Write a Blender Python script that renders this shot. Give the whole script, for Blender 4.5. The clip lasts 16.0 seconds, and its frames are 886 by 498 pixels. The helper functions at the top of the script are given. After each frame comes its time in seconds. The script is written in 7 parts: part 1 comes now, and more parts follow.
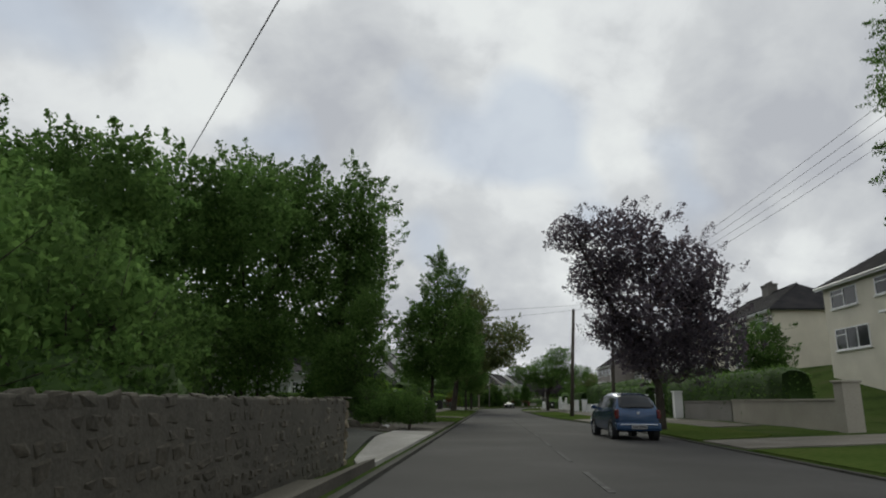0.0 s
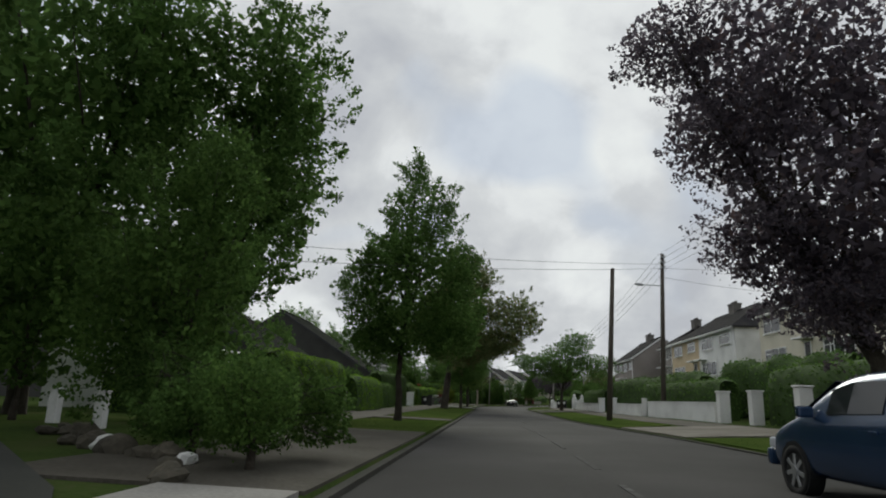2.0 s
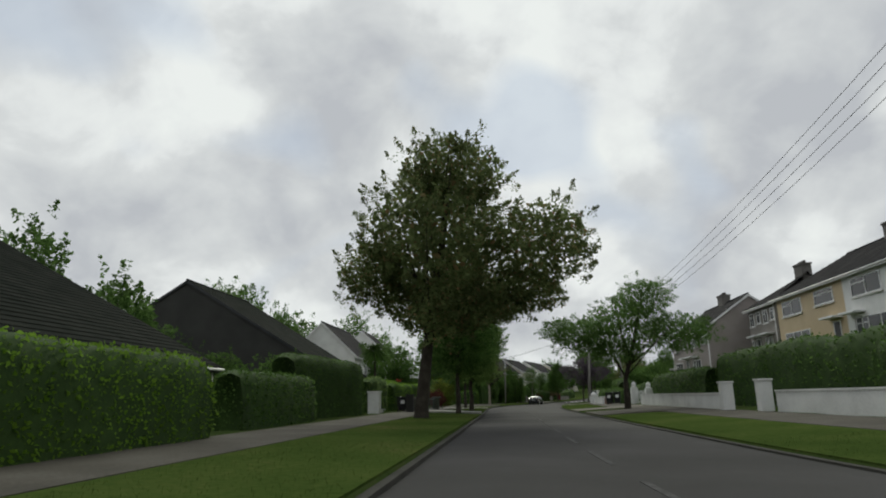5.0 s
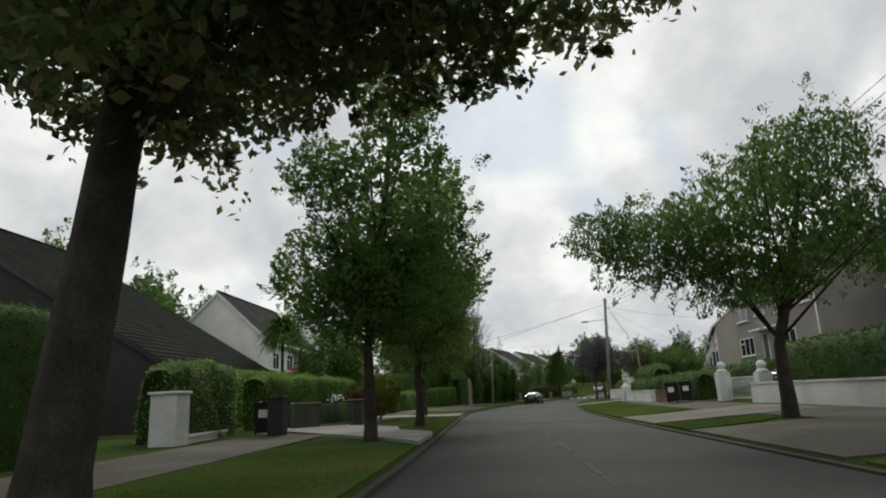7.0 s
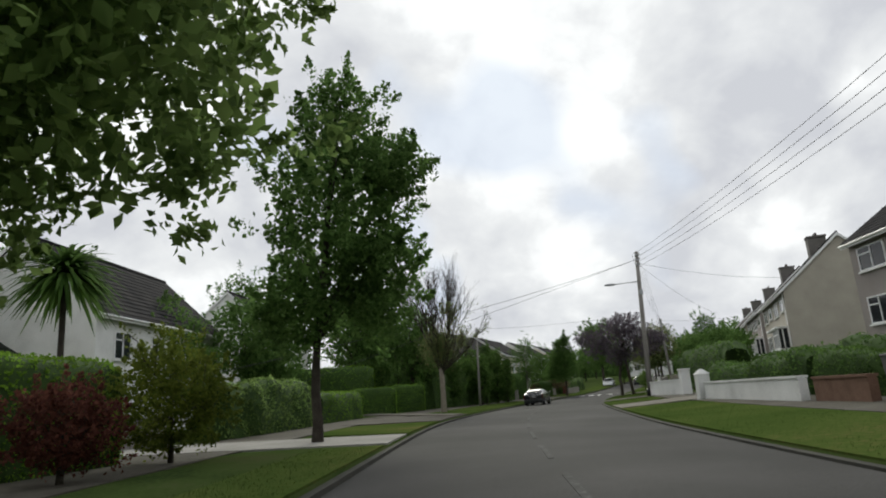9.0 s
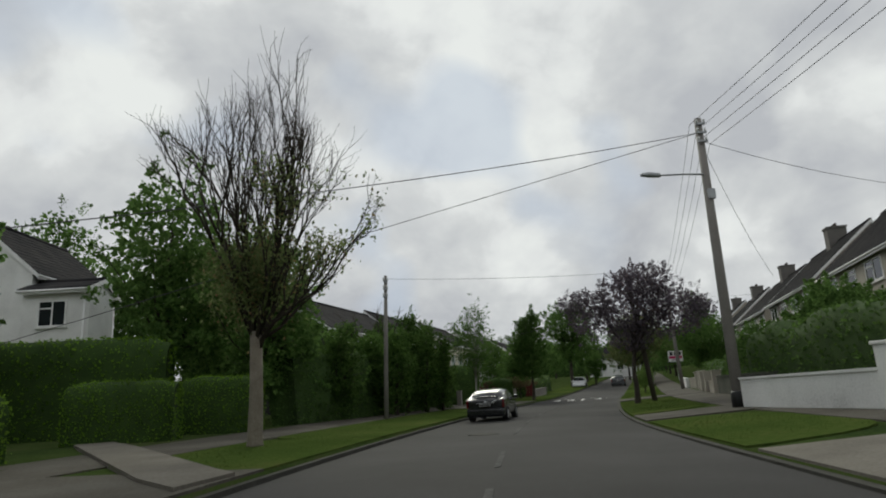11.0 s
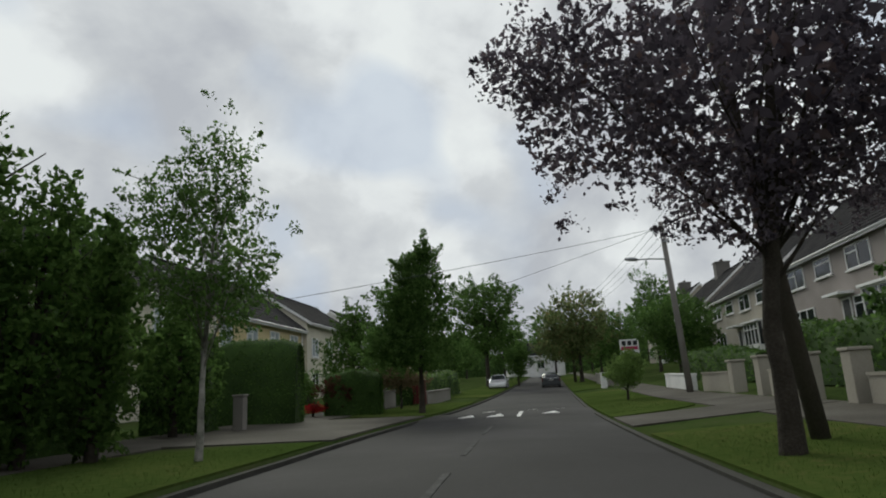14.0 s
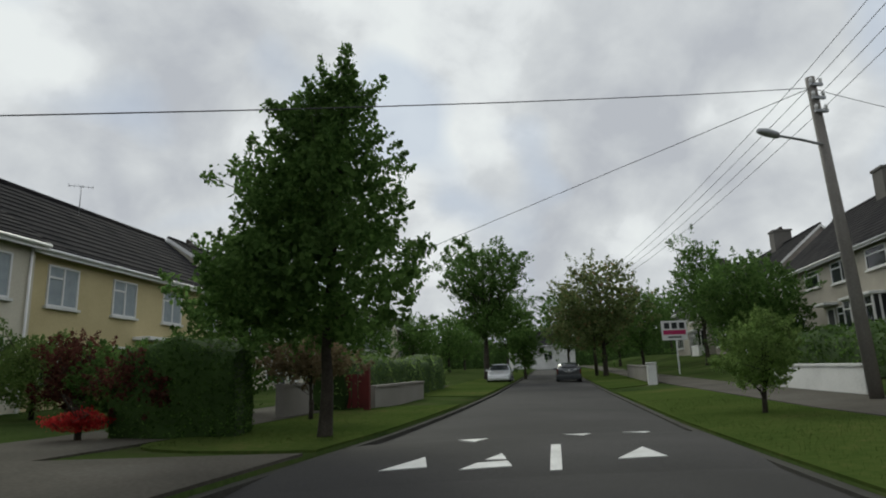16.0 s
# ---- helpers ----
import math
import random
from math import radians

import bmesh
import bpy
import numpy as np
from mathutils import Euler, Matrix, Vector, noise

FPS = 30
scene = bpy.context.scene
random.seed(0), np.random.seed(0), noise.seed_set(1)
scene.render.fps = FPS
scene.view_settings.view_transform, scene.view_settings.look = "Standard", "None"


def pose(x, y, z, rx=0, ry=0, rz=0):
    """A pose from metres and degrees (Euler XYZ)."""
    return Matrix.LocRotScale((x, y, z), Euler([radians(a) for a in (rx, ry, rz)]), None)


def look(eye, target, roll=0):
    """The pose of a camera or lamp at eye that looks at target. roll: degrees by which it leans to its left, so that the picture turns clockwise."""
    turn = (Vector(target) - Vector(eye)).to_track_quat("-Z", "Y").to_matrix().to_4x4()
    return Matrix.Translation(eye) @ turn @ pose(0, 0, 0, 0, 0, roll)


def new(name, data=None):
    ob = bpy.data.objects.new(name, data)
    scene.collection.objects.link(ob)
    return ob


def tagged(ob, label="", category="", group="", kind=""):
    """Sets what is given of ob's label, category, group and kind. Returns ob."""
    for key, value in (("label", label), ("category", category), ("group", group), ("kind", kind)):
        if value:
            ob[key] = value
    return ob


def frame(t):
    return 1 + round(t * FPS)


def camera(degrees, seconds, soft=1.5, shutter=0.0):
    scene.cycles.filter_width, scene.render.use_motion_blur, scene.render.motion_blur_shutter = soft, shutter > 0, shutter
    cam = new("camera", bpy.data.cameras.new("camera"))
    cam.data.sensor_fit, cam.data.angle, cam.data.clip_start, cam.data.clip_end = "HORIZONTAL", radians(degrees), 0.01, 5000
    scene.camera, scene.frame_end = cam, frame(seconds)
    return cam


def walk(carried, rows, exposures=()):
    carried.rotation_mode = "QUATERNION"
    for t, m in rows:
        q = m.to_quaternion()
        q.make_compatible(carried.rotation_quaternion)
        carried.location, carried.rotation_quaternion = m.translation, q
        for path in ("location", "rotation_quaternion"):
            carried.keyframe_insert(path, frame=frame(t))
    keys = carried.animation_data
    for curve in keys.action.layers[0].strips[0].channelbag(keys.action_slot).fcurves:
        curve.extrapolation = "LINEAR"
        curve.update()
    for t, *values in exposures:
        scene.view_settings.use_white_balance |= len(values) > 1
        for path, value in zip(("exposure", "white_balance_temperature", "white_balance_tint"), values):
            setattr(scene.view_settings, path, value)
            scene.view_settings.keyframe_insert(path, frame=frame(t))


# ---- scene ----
cam = camera(70.0, 16.0, soft=1.95)
PATH = [
    (0.0, (0.000, 0.000, 1.165), (-0.771, 9.689, 3.516), 0.70),
    (0.5, (-0.051, 4.286, 1.153), (-0.791, 14.073, 3.065), 0.60),
    (1.0, (-0.104, 7.782, 1.120), (-0.804, 17.476, 3.474), -0.33),
    (1.5, (-0.120, 11.949, 1.083), (-0.869, 21.668, 3.314), 0.52),
    (2.0, (-0.182, 16.336, 1.074), (-0.995, 26.034, 3.371), 1.94),
    (2.5, (-0.215, 20.191, 1.087), (-1.058, 29.888, 3.378), 1.57),
    (3.0, (-0.261, 24.834, 1.074), (-1.148, 34.530, 3.354), 1.16),
    (3.5, (-0.299, 29.175, 1.076), (-1.222, 38.856, 3.405), 0.69),
    (4.0, (-0.300, 33.442, 1.028), (-1.259, 43.128, 3.322), 0.11),
    (4.2, (-0.336, 35.207, 1.026), (-1.297, 44.891, 3.329), -0.19),
    (6.3, (-0.308, 62.027, 1.148), (-1.059, 71.730, 3.445), -2.56),
    (6.5, (-0.295, 64.277, 1.149), (-1.013, 73.976, 3.476), -2.77),
    (7.0, (-0.260, 69.968, 1.139), (-0.975, 79.678, 3.418), -2.79),
    (7.5, (-0.192, 75.360, 1.069), (-0.897, 85.078, 3.322), -2.81),
    (8.0, (-0.047, 80.779, 0.999), (-0.793, 90.513, 3.164), -0.96),
    (8.5, (-0.016, 85.226, 1.044), (-0.735, 94.944, 3.288), -2.54),
    (8.7, (0.000, 87.153, 1.065), (-0.680, 96.869, 3.330), -3.44),
    (10.8, (1.356, 112.228, 1.161), (1.390, 121.970, 3.417), -3.28),
    (11.0, (1.548, 114.294, 1.124), (1.693, 124.043, 3.344), -3.22),
    (11.5, (2.114, 119.030, 1.025), (2.565, 128.776, 3.223), -3.21),
    (12.0, (2.741, 123.235, 1.041), (3.500, 132.962, 3.232), -3.06),
    (12.5, (3.434, 127.344, 1.114), (4.456, 137.070, 3.200), -2.31),
    (13.0, (4.223, 131.386, 1.114), (5.468, 141.106, 3.104), -1.84),
    (13.5, (5.043, 134.984, 1.094), (6.449, 144.670, 3.145), -2.51),
    (14.0, (5.916, 138.773, 1.078), (7.378, 148.425, 3.247), -2.93),
    (14.5, (6.772, 142.348, 1.089), (8.213, 152.018, 3.190), -3.41),
    (15.0, (7.589, 145.873, 1.080), (9.008, 155.546, 3.185), -2.90),
    (15.5, (8.367, 149.239, 1.081), (9.776, 158.905, 3.221), -2.59),
    (16.0, (9.099, 152.567, 1.105), (10.492, 162.256, 3.151), -1.76),
]
walk(cam, [(t, look(eye, target, roll)) for t, eye, target, roll in PATH],
     exposures=[(0.0, 0.0, 6350, 2), (2.0, 0.03, 6350, 2), (4.2, 0.08, 6350, 1), (6.5, 0.2, 6600, 0), (7.4, 0.42, 6500, 2), (8.0, 0.58, 6450, 3), (8.5, 0.54, 6450, 3), (11.0, 0.03, 6450, 1), (12.5, 0.02, 6350, 1), (16.0, 0.05, 6300, 1)])

# ---------------------------------------------------------------- world and light
SUN_EL, SUN_AZ = radians(32), radians(-3)          # high, ahead of the drive, behind cloud


def make_world():
    w = bpy.data.worlds.new("overcast_sky")
    scene.world = w
    w.use_nodes = True
    n, ln = w.node_tree.nodes, w.node_tree.links
    n.clear()
    out, bg = n.new("ShaderNodeOutputWorld"), n.new("ShaderNodeBackground")
    sky = n.new("ShaderNodeTexSky")
    sky.sky_type, sky.sun_disc = "NISHITA", False
    sky.sun_elevation, sky.sun_rotation = SUN_EL, SUN_AZ
    sky.dust_density, sky.air_density = 2.0, 1.2
    tc = n.new("ShaderNodeTexCoord")
    sep = n.new("ShaderNodeSeparateXYZ")
    ln.new(tc.outputs["Generated"], sep.inputs[0])

    def mth(op, a, b=None):
        m = n.new("ShaderNodeMath")
        m.operation = op
        for k, v in enumerate((a, b)):
            if v is None:
                continue
            if isinstance(v, (int, float)):
                m.inputs[k].default_value = v
            else:
                ln.new(v, m.inputs[k])
        return m.outputs[0]

    up = mth("ADD", mth("MAXIMUM", sep.outputs[2], 0.0), 0.75)
    comb = n.new("ShaderNodeCombineXYZ")
    ln.new(mth("DIVIDE", sep.outputs[0], up), comb.inputs[0])
    ln.new(mth("DIVIDE", sep.outputs[1], up), comb.inputs[1])

    def cloud(scale, detail, rough, off):
        mp = n.new("ShaderNodeMapping")
        mp.inputs["Location"].default_value = off
        ln.new(comb.outputs[0], mp.inputs[0])
        t = n.new("ShaderNodeTexNoise")
        t.inputs["Scale"].default_value, t.inputs["Detail"].default_value = scale, detail
        t.inputs["Roughness"].default_value = rough
        t.inputs["Distortion"].default_value = 0.25
        ln.new(mp.outputs[0], t.inputs["Vector"])
        return t.outputs["Fac"]

    big, fine = cloud(3.6, 5.0, 0.52, (3.1, 0.4, 0.0)), cloud(9.0, 6.0, 0.55, (0.3, 7.7, 0.0))
    mixed = mth("ADD", mth("MULTIPLY", big, 0.68), mth("MULTIPLY", fine, 0.32))
    # the cloud is whiter and thinner about the hidden sun
    dot = n.new("ShaderNodeVectorMath")
    dot.operation = "DOT_PRODUCT"
    ln.new(tc.outputs["Generated"], dot.inputs[0])
    dot.inputs[1].default_value = (math.sin(SUN_AZ) * math.cos(SUN_EL), math.cos(SUN_AZ) * math.cos(SUN_EL), math.sin(SUN_EL))
    lobe = mth("POWER", mth("MAXIMUM", dot.outputs["Value"], 0.0), 34.0)
    mixed = mth("ADD", mixed, mth("SUBTRACT", mth("MULTIPLY", lobe, 0.06), 0.01))
    ramp = n.new("ShaderNodeValToRGB")
    e = ramp.color_ramp.elements
    e[0].position, e[0].color = 0.39, (0.62, 0.61, 0.67, 1)
    e[1].position, e[1].color = 0.62, (1.05, 1.025, 1.04, 1)
    for at, col in ((0.46, (0.735, 0.72, 0.765, 1)), (0.52, (0.835, 0.815, 0.85, 1)), (0.56, (0.96, 0.935, 0.965, 1))):
        e.new(at).color = col
    ln.new(mixed, ramp.inputs[0])
    gap = n.new("ShaderNodeMapRange")
    gap.inputs["From Min"].default_value, gap.inputs["From Max"].default_value = 0.375, 0.435
    gap.inputs["To Min"].default_value, gap.inputs["To Max"].default_value = 0.45, 1.0
    ln.new(cloud(2.6, 2.0, 0.5, (9.0, 2.0, 0.0)), gap.inputs[0])
    skyamt = n.new("ShaderNodeMix")
    skyamt.data_type = "RGBA"
    bright = n.new("ShaderNodeMix")
    bright.data_type, bright.blend_type = "RGBA", "DARKEN"
    bright.inputs["Factor"].default_value = 1.0
    ln.new(sky.outputs[0], bright.inputs[6])
    bright.inputs[7].default_value = (0.62, 0.68, 0.85, 1)
    ln.new(gap.outputs[0], skyamt.inputs["Factor"])
    ln.new(bright.outputs[2], skyamt.inputs[6])
    ln.new(ramp.outputs[0], skyamt.inputs[7])
    ln.new(skyamt.outputs[2], bg.inputs[0])
    bg.inputs[1].default_value = 0.78
    ln.new(bg.outputs[0], out.inputs[0])


make_world()
sun = new("sun", bpy.data.lights.new("sun", "SUN"))
sun.data.energy, sun.data.angle, sun.data.color = 1.3, radians(24), (1.0, 0.94, 0.82)
sun.matrix_world = look((0, 0, 50), (0 - math.sin(SUN_AZ) * 50, -math.cos(SUN_AZ) * 50, 50 - math.tan(SUN_EL) * 50))


# ---------------------------------------------------------------- materials
def node_mat(name, rough=0.8, metal=0.0, spec=0.3):
    m = bpy.data.materials.new(name)
    m.use_nodes = True
    b = m.node_tree.nodes["Principled BSDF"]
    b.inputs["Roughness"].default_value, b.inputs["Metallic"].default_value = rough, metal
    b.inputs["Specular IOR Level"].default_value = spec
    return m, m.node_tree.nodes, m.node_tree.links, b


def noise_mat(name, cols, scale=2.0, fine=30.0, rough=0.85, bump=0.3, metal=0.0, spec=0.3, dist=0.02, rand=0.0):
    """A surface that varies at two scales: cols from dark to light."""
    m, n, ln, b = node_mat(name, rough, metal, spec)
    tc = n.new("ShaderNodeTexCoord")
    geo = n.new("ShaderNodeNewGeometry")
    t1, t2 = n.new("ShaderNodeTexNoise"), n.new("ShaderNodeTexNoise")
    t1.inputs["Scale"].default_value, t1.inputs["Detail"].default_value = scale, 4
    t2.inputs["Scale"].default_value, t2.inputs["Detail"].default_value = fine, 6
    for t in (t1, t2):
        ln.new(geo.outputs["Position"], t.inputs["Vector"])
    mix = n.new("ShaderNodeMix")
    mix.inputs["Factor"].default_value = 0.42
    ln.new(t1.outputs["Fac"], mix.inputs[2])
    ln.new(t2.outputs["Fac"], mix.inputs[3])
    ramp = n.new("ShaderNodeValToRGB")
    e = ramp.color_ramp.elements
    e[0].position, e[1].position = 0.32, 0.68
    e[0].color, e[1].color = (*cols[0], 1), (*cols[-1], 1)
    for k, c in enumerate(cols[1:-1]):
        q = e.new(0.32 + 0.36 * (k + 1) / (len(cols) - 1))
        q.color = (*c, 1)
    ln.new(mix.outputs[0], ramp.inputs[0])
    col = ramp.outputs[0]
    if rand:
        oi = n.new("ShaderNodeObjectInfo")
        hsv = n.new("ShaderNodeHueSaturation")
        mr = n.new("ShaderNodeMapRange")
        mr.inputs["To Min"].default_value, mr.inputs["To Max"].default_value = 1 - rand, 1 + rand
        ln.new(oi.outputs["Random"], mr.inputs[0])
        ln.new(mr.outputs[0], hsv.inputs["Value"])
        ln.new(col, hsv.inputs["Color"])
        col = hsv.outputs[0]
    ln.new(col, b.inputs["Base Color"])
    if bump:
        bp = n.new("ShaderNodeBump")
        bp.inputs["Strength"].default_value, bp.inputs["Distance"].default_value = bump, dist
        ln.new(t2.outputs["Fac"], bp.inputs["Height"])
        ln.new(bp.outputs[0], b.inputs["Normal"])
    return m


def leaf_mat(name, dark, light, other=None, share=0.12, trans=0.45):
    """Leaves: each one its own shade between two greens, a share of them turned."""
    m, n, ln, b = node_mat(name, 0.75, 0, 0.06)
    geo = n.new("ShaderNodeNewGeometry")
    ramp = n.new("ShaderNodeValToRGB")
    e = ramp.color_ramp.elements
    e[0].position, e[1].position = 0.0, 0.85 if other else 1.0
    e[0].color, e[1].color = (*dark, 1), (*light, 1)
    if other:
        q = e.new(1.0 - share)
        q.color = (*light, 1)
        q = e.new(1.0)
        q.color = (*other, 1)
    ln.new(geo.outputs["Random Per Island"], ramp.inputs[0])
    t = n.new("ShaderNodeTexNoise")
    t.inputs["Scale"].default_value = 0.6
    ln.new(geo.outputs["Position"], t.inputs["Vector"])
    hsv = n.new("ShaderNodeHueSaturation")
    mr = n.new("ShaderNodeMapRange")
    mr.inputs["From Min"].default_value, mr.inputs["From Max"].default_value = 0.3, 0.7
    mr.inputs["To Min"].default_value, mr.inputs["To Max"].default_value = 0.65, 1.35
    ln.new(t.outputs["Fac"], mr.inputs[0])
    ln.new(mr.outputs[0], hsv.inputs["Value"])
    ln.new(ramp.outputs[0], hsv.inputs["Color"])
    ln.new(hsv.outputs[0], b.inputs["Base Color"])
    tr = n.new("ShaderNodeBsdfTranslucent")
    thr = n.new("ShaderNodeHueSaturation")
    thr.inputs["Saturation"].default_value, thr.inputs["Value"].default_value = 0.95, 1.2
    ln.new(hsv.outputs[0], thr.inputs["Color"])
    ln.new(thr.outputs[0], tr.inputs["Color"])
    mx = n.new("ShaderNodeMixShader")
    mx.inputs[0].default_value = trans
    ln.new(b.outputs[0], mx.inputs[1])
    ln.new(tr.outputs[0], mx.inputs[2])
    ln.new(mx.outputs[0], n["Material Output"].inputs["Surface"])
    return m


ASPHALT = noise_mat("asphalt", [(0.031, 0.030, 0.029), (0.048, 0.047, 0.0455), (0.078, 0.075, 0.074)], 0.22, 45, 0.9, 0.35, spec=0.12)
CONCRETE = noise_mat("concrete", [(0.19, 0.185, 0.165), (0.27, 0.26, 0.24), (0.36, 0.35, 0.325)], 0.7, 22, 0.92, 0.35, spec=0.1)
DULLCONCRETE = noise_mat("old_concrete", [(0.105, 0.097, 0.08), (0.155, 0.143, 0.12), (0.215, 0.20, 0.17)], 0.7, 22, 0.92, 0.35, spec=0.1)
PATHWAY = noise_mat("footpath", [(0.052, 0.048, 0.039), (0.082, 0.075, 0.062), (0.12, 0.112, 0.095)], 0.5, 18, 0.9, 0.3, spec=0.1)
KERB = noise_mat("kerbstone", [(0.046, 0.046, 0.040), (0.085, 0.083, 0.073)], 1.3, 25, 0.92, 0.4, spec=0.08)
SOIL = noise_mat("garden_ground", [(0.025, 0.04, 0.015), (0.05, 0.075, 0.022), (0.07, 0.075, 0.035)], 0.5, 12, 0.95, 0.5, spec=0.0)
GRASS = noise_mat("grass", [(0.034, 0.056, 0.014), (0.050, 0.078, 0.019), (0.068, 0.093, 0.025), (0.110, 0.100, 0.040)], 0.28, 7, 0.95, 0.5, spec=0.0, dist=0.04)
PAINT = noise_mat("road_paint", [(0.5, 0.5, 0.48), (0.78, 0.78, 0.76)], 3.0, 40, 0.6, 0.1)
OLDPAINT = noise_mat("worn_road_paint", [(0.043, 0.043, 0.041), (0.072, 0.072, 0.069), (0.14, 0.14, 0.136)], 4.0, 35, 0.95, 0.35, spec=0.1)
BARK = noise_mat("bark", [(0.020, 0.017, 0.012), (0.042, 0.035, 0.027), (0.070, 0.060, 0.048)], 3.0, 28, 0.95, 0.7)
PALEBARK = noise_mat("pale_bark", [(0.14, 0.12, 0.09), (0.24, 0.215, 0.17)], 3.0, 22, 0.9, 0.6)
BIRCHBARK = noise_mat("birch_bark", [(0.08, 0.075, 0.065), (0.24, 0.23, 0.205), (0.36, 0.34, 0.31)], 4.0, 12, 0.8, 0.4)
POLEWOOD = noise_mat("tarred_pole_wood", [(0.05, 0.042, 0.034), (0.10, 0.085, 0.07)], 1.0, 30, 0.9, 0.4)
PALEPOLE = noise_mat("weathered_pole_wood", [(0.15, 0.14, 0.125), (0.26, 0.245, 0.225)], 0.8, 26, 0.85, 0.3)
WHITEWALL = noise_mat("white_render", [(0.52, 0.52, 0.50), (0.70, 0.70, 0.68), (0.80, 0.80, 0.78)], 0.7, 20, 0.85, 0.25)
CREAMWALL = noise_mat("cream_render", [(0.50, 0.47, 0.38), (0.66, 0.62, 0.51)], 0.6, 20, 0.85, 0.25)
YELLOWWALL = noise_mat("yellow_render", [(0.48, 0.40, 0.22), (0.62, 0.53, 0.30)], 0.6, 20, 0.85, 0.25)
OCHREWALL = noise_mat("ochre_render", [(0.48, 0.38, 0.24), (0.60, 0.49, 0.33)], 0.6, 20, 0.85, 0.25)
PINKWALL = noise_mat("pinkish_pebbledash", [(0.23, 0.205, 0.19), (0.33, 0.295, 0.275)], 0.6, 40, 0.95, 0.6)
# dark wall; on the near gable ends the colour stands in for shade
DARKWALL = noise_mat("dark_and_shaded_wall", [(0.03, 0.03, 0.028), (0.055, 0.055, 0.05)], 0.6, 20, 0.9, 0.4)
GREYWALL = noise_mat("grey_pebbledash", [(0.20, 0.185, 0.165), (0.30, 0.28, 0.255)], 0.6, 40, 0.95, 0.6)
BEIGEWALL = noise_mat("beige_render", [(0.30, 0.275, 0.23), (0.41, 0.38, 0.32)], 0.7, 25, 0.9, 0.3)
STONE = noise_mat("field_stone", [(0.042, 0.039, 0.030), (0.072, 0.065, 0.049), (0.118, 0.104, 0.079)], 1.6, 14, 0.92, 0.7, rand=0.3)
TANSTONE = noise_mat("tan_field_stone", [(0.085, 0.072, 0.046), (0.14, 0.118, 0.078), (0.20, 0.172, 0.12)], 2.0, 14, 0.92, 0.7, rand=0.25)
MORTAR = noise_mat("lime_mortar", [(0.055, 0.051, 0.041), (0.095, 0.088, 0.07)], 2.0, 18, 0.95, 0.6)
STACKWALL = noise_mat("sooty_chimney_render", [(0.10, 0.093, 0.085), (0.17, 0.16, 0.148)], 0.8, 22, 0.95, 0.5)
CLAYPOT = noise_mat("dark_clay_pot", [(0.06, 0.05, 0.045), (0.10, 0.085, 0.075)], 3, 20, 0.9, 0.3)
MOSSWALL = noise_mat("mossy_dark_render", [(0.045, 0.05, 0.038), (0.075, 0.08, 0.062), (0.105, 0.105, 0.085)], 1.2, 18, 0.95, 0.5)
BRICK = noise_mat("brown_brick", [(0.13, 0.075, 0.05), (0.22, 0.13, 0.09)], 3.0, 20, 0.9, 0.4)
SLATE = noise_mat("dark_roof_tile", [(0.020, 0.020, 0.022), (0.036, 0.035, 0.037), (0.055, 0.051, 0.05)], 0.8, 14, 0.92, 0.5, spec=0.04)
# greenish roof tile, darkened in its colour for roofs that lie in shade
SHADEROOF = noise_mat("shaded_green_roof_tile", [(0.011, 0.014, 0.011), (0.020, 0.023, 0.019), (0.030, 0.032, 0.026)], 0.8, 14, 0.95, 0.5, spec=0.02)
WHITEPAINT = noise_mat("white_gloss_paint", [(0.66, 0.66, 0.65), (0.80, 0.80, 0.79)], 1.5, 30, 0.45, 0.05)
GREYPAINT = noise_mat("grey_green_paint", [(0.10, 0.125, 0.115), (0.16, 0.19, 0.175)], 1.5, 25, 0.5, 0.05)
DARKPAINT = noise_mat("dark_paint", [(0.02, 0.022, 0.024), (0.04, 0.042, 0.045)], 1.5, 25, 0.5, 0.05)
GALV = noise_mat("galvanised_steel", [(0.28, 0.29, 0.30), (0.42, 0.43, 0.44)], 3, 30, 0.5, 0.1, 0.7)
CABLE = noise_mat("cable_sheath", [(0.06, 0.06, 0.063), (0.09, 0.09, 0.093)], 3, 30, 0.7, 0.0)
PLASTIC = noise_mat("black_plastic", [(0.012, 0.013, 0.013), (0.025, 0.026, 0.026)], 3, 30, 0.5, 0.1)
RUBBER = noise_mat("tyre_rubber", [(0.012, 0.012, 0.012), (0.022, 0.022, 0.022)], 4, 40, 0.85, 0.2)
ALLOY = noise_mat("wheel_alloy", [(0.50, 0.51, 0.52), (0.66, 0.67, 0.68)], 6, 30, 0.35, 0.0, 0.8)
HUBCAP = noise_mat("dull_wheel_alloy", [(0.28, 0.285, 0.29), (0.38, 0.385, 0.39)], 6, 30, 0.45, 0.0, 0.6)
PLATE = noise_mat("number_plate", [(0.22, 0.22, 0.21), (0.30, 0.30, 0.29)], 5, 30, 0.5, 0.0)
GRAVEL = noise_mat("dark_driveway_gravel", [(0.022, 0.024, 0.02), (0.04, 0.042, 0.036), (0.065, 0.066, 0.058)], 0.6, 30, 0.95, 0.5)
REDLAMP, _n, _l, _b = node_mat("red_lamp_lens", 0.15, 0, 0.5)
_b.inputs["Base Color"].default_value = (0.085, 0.005, 0.007, 1)
CLEARLAMP, _n, _l, _b = node_mat("clear_lamp_lens", 0.12, 0, 0.6)
_b.inputs["Base Color"].default_value = (0.55, 0.57, 0.6, 1)
GLASS, _n, _l, _b = node_mat("window_glass", 0.07, 0, 0.45)
_b.inputs["IOR"].default_value = 1.45
_b.inputs["Base Color"].default_value = (0.018, 0.021, 0.024, 1)
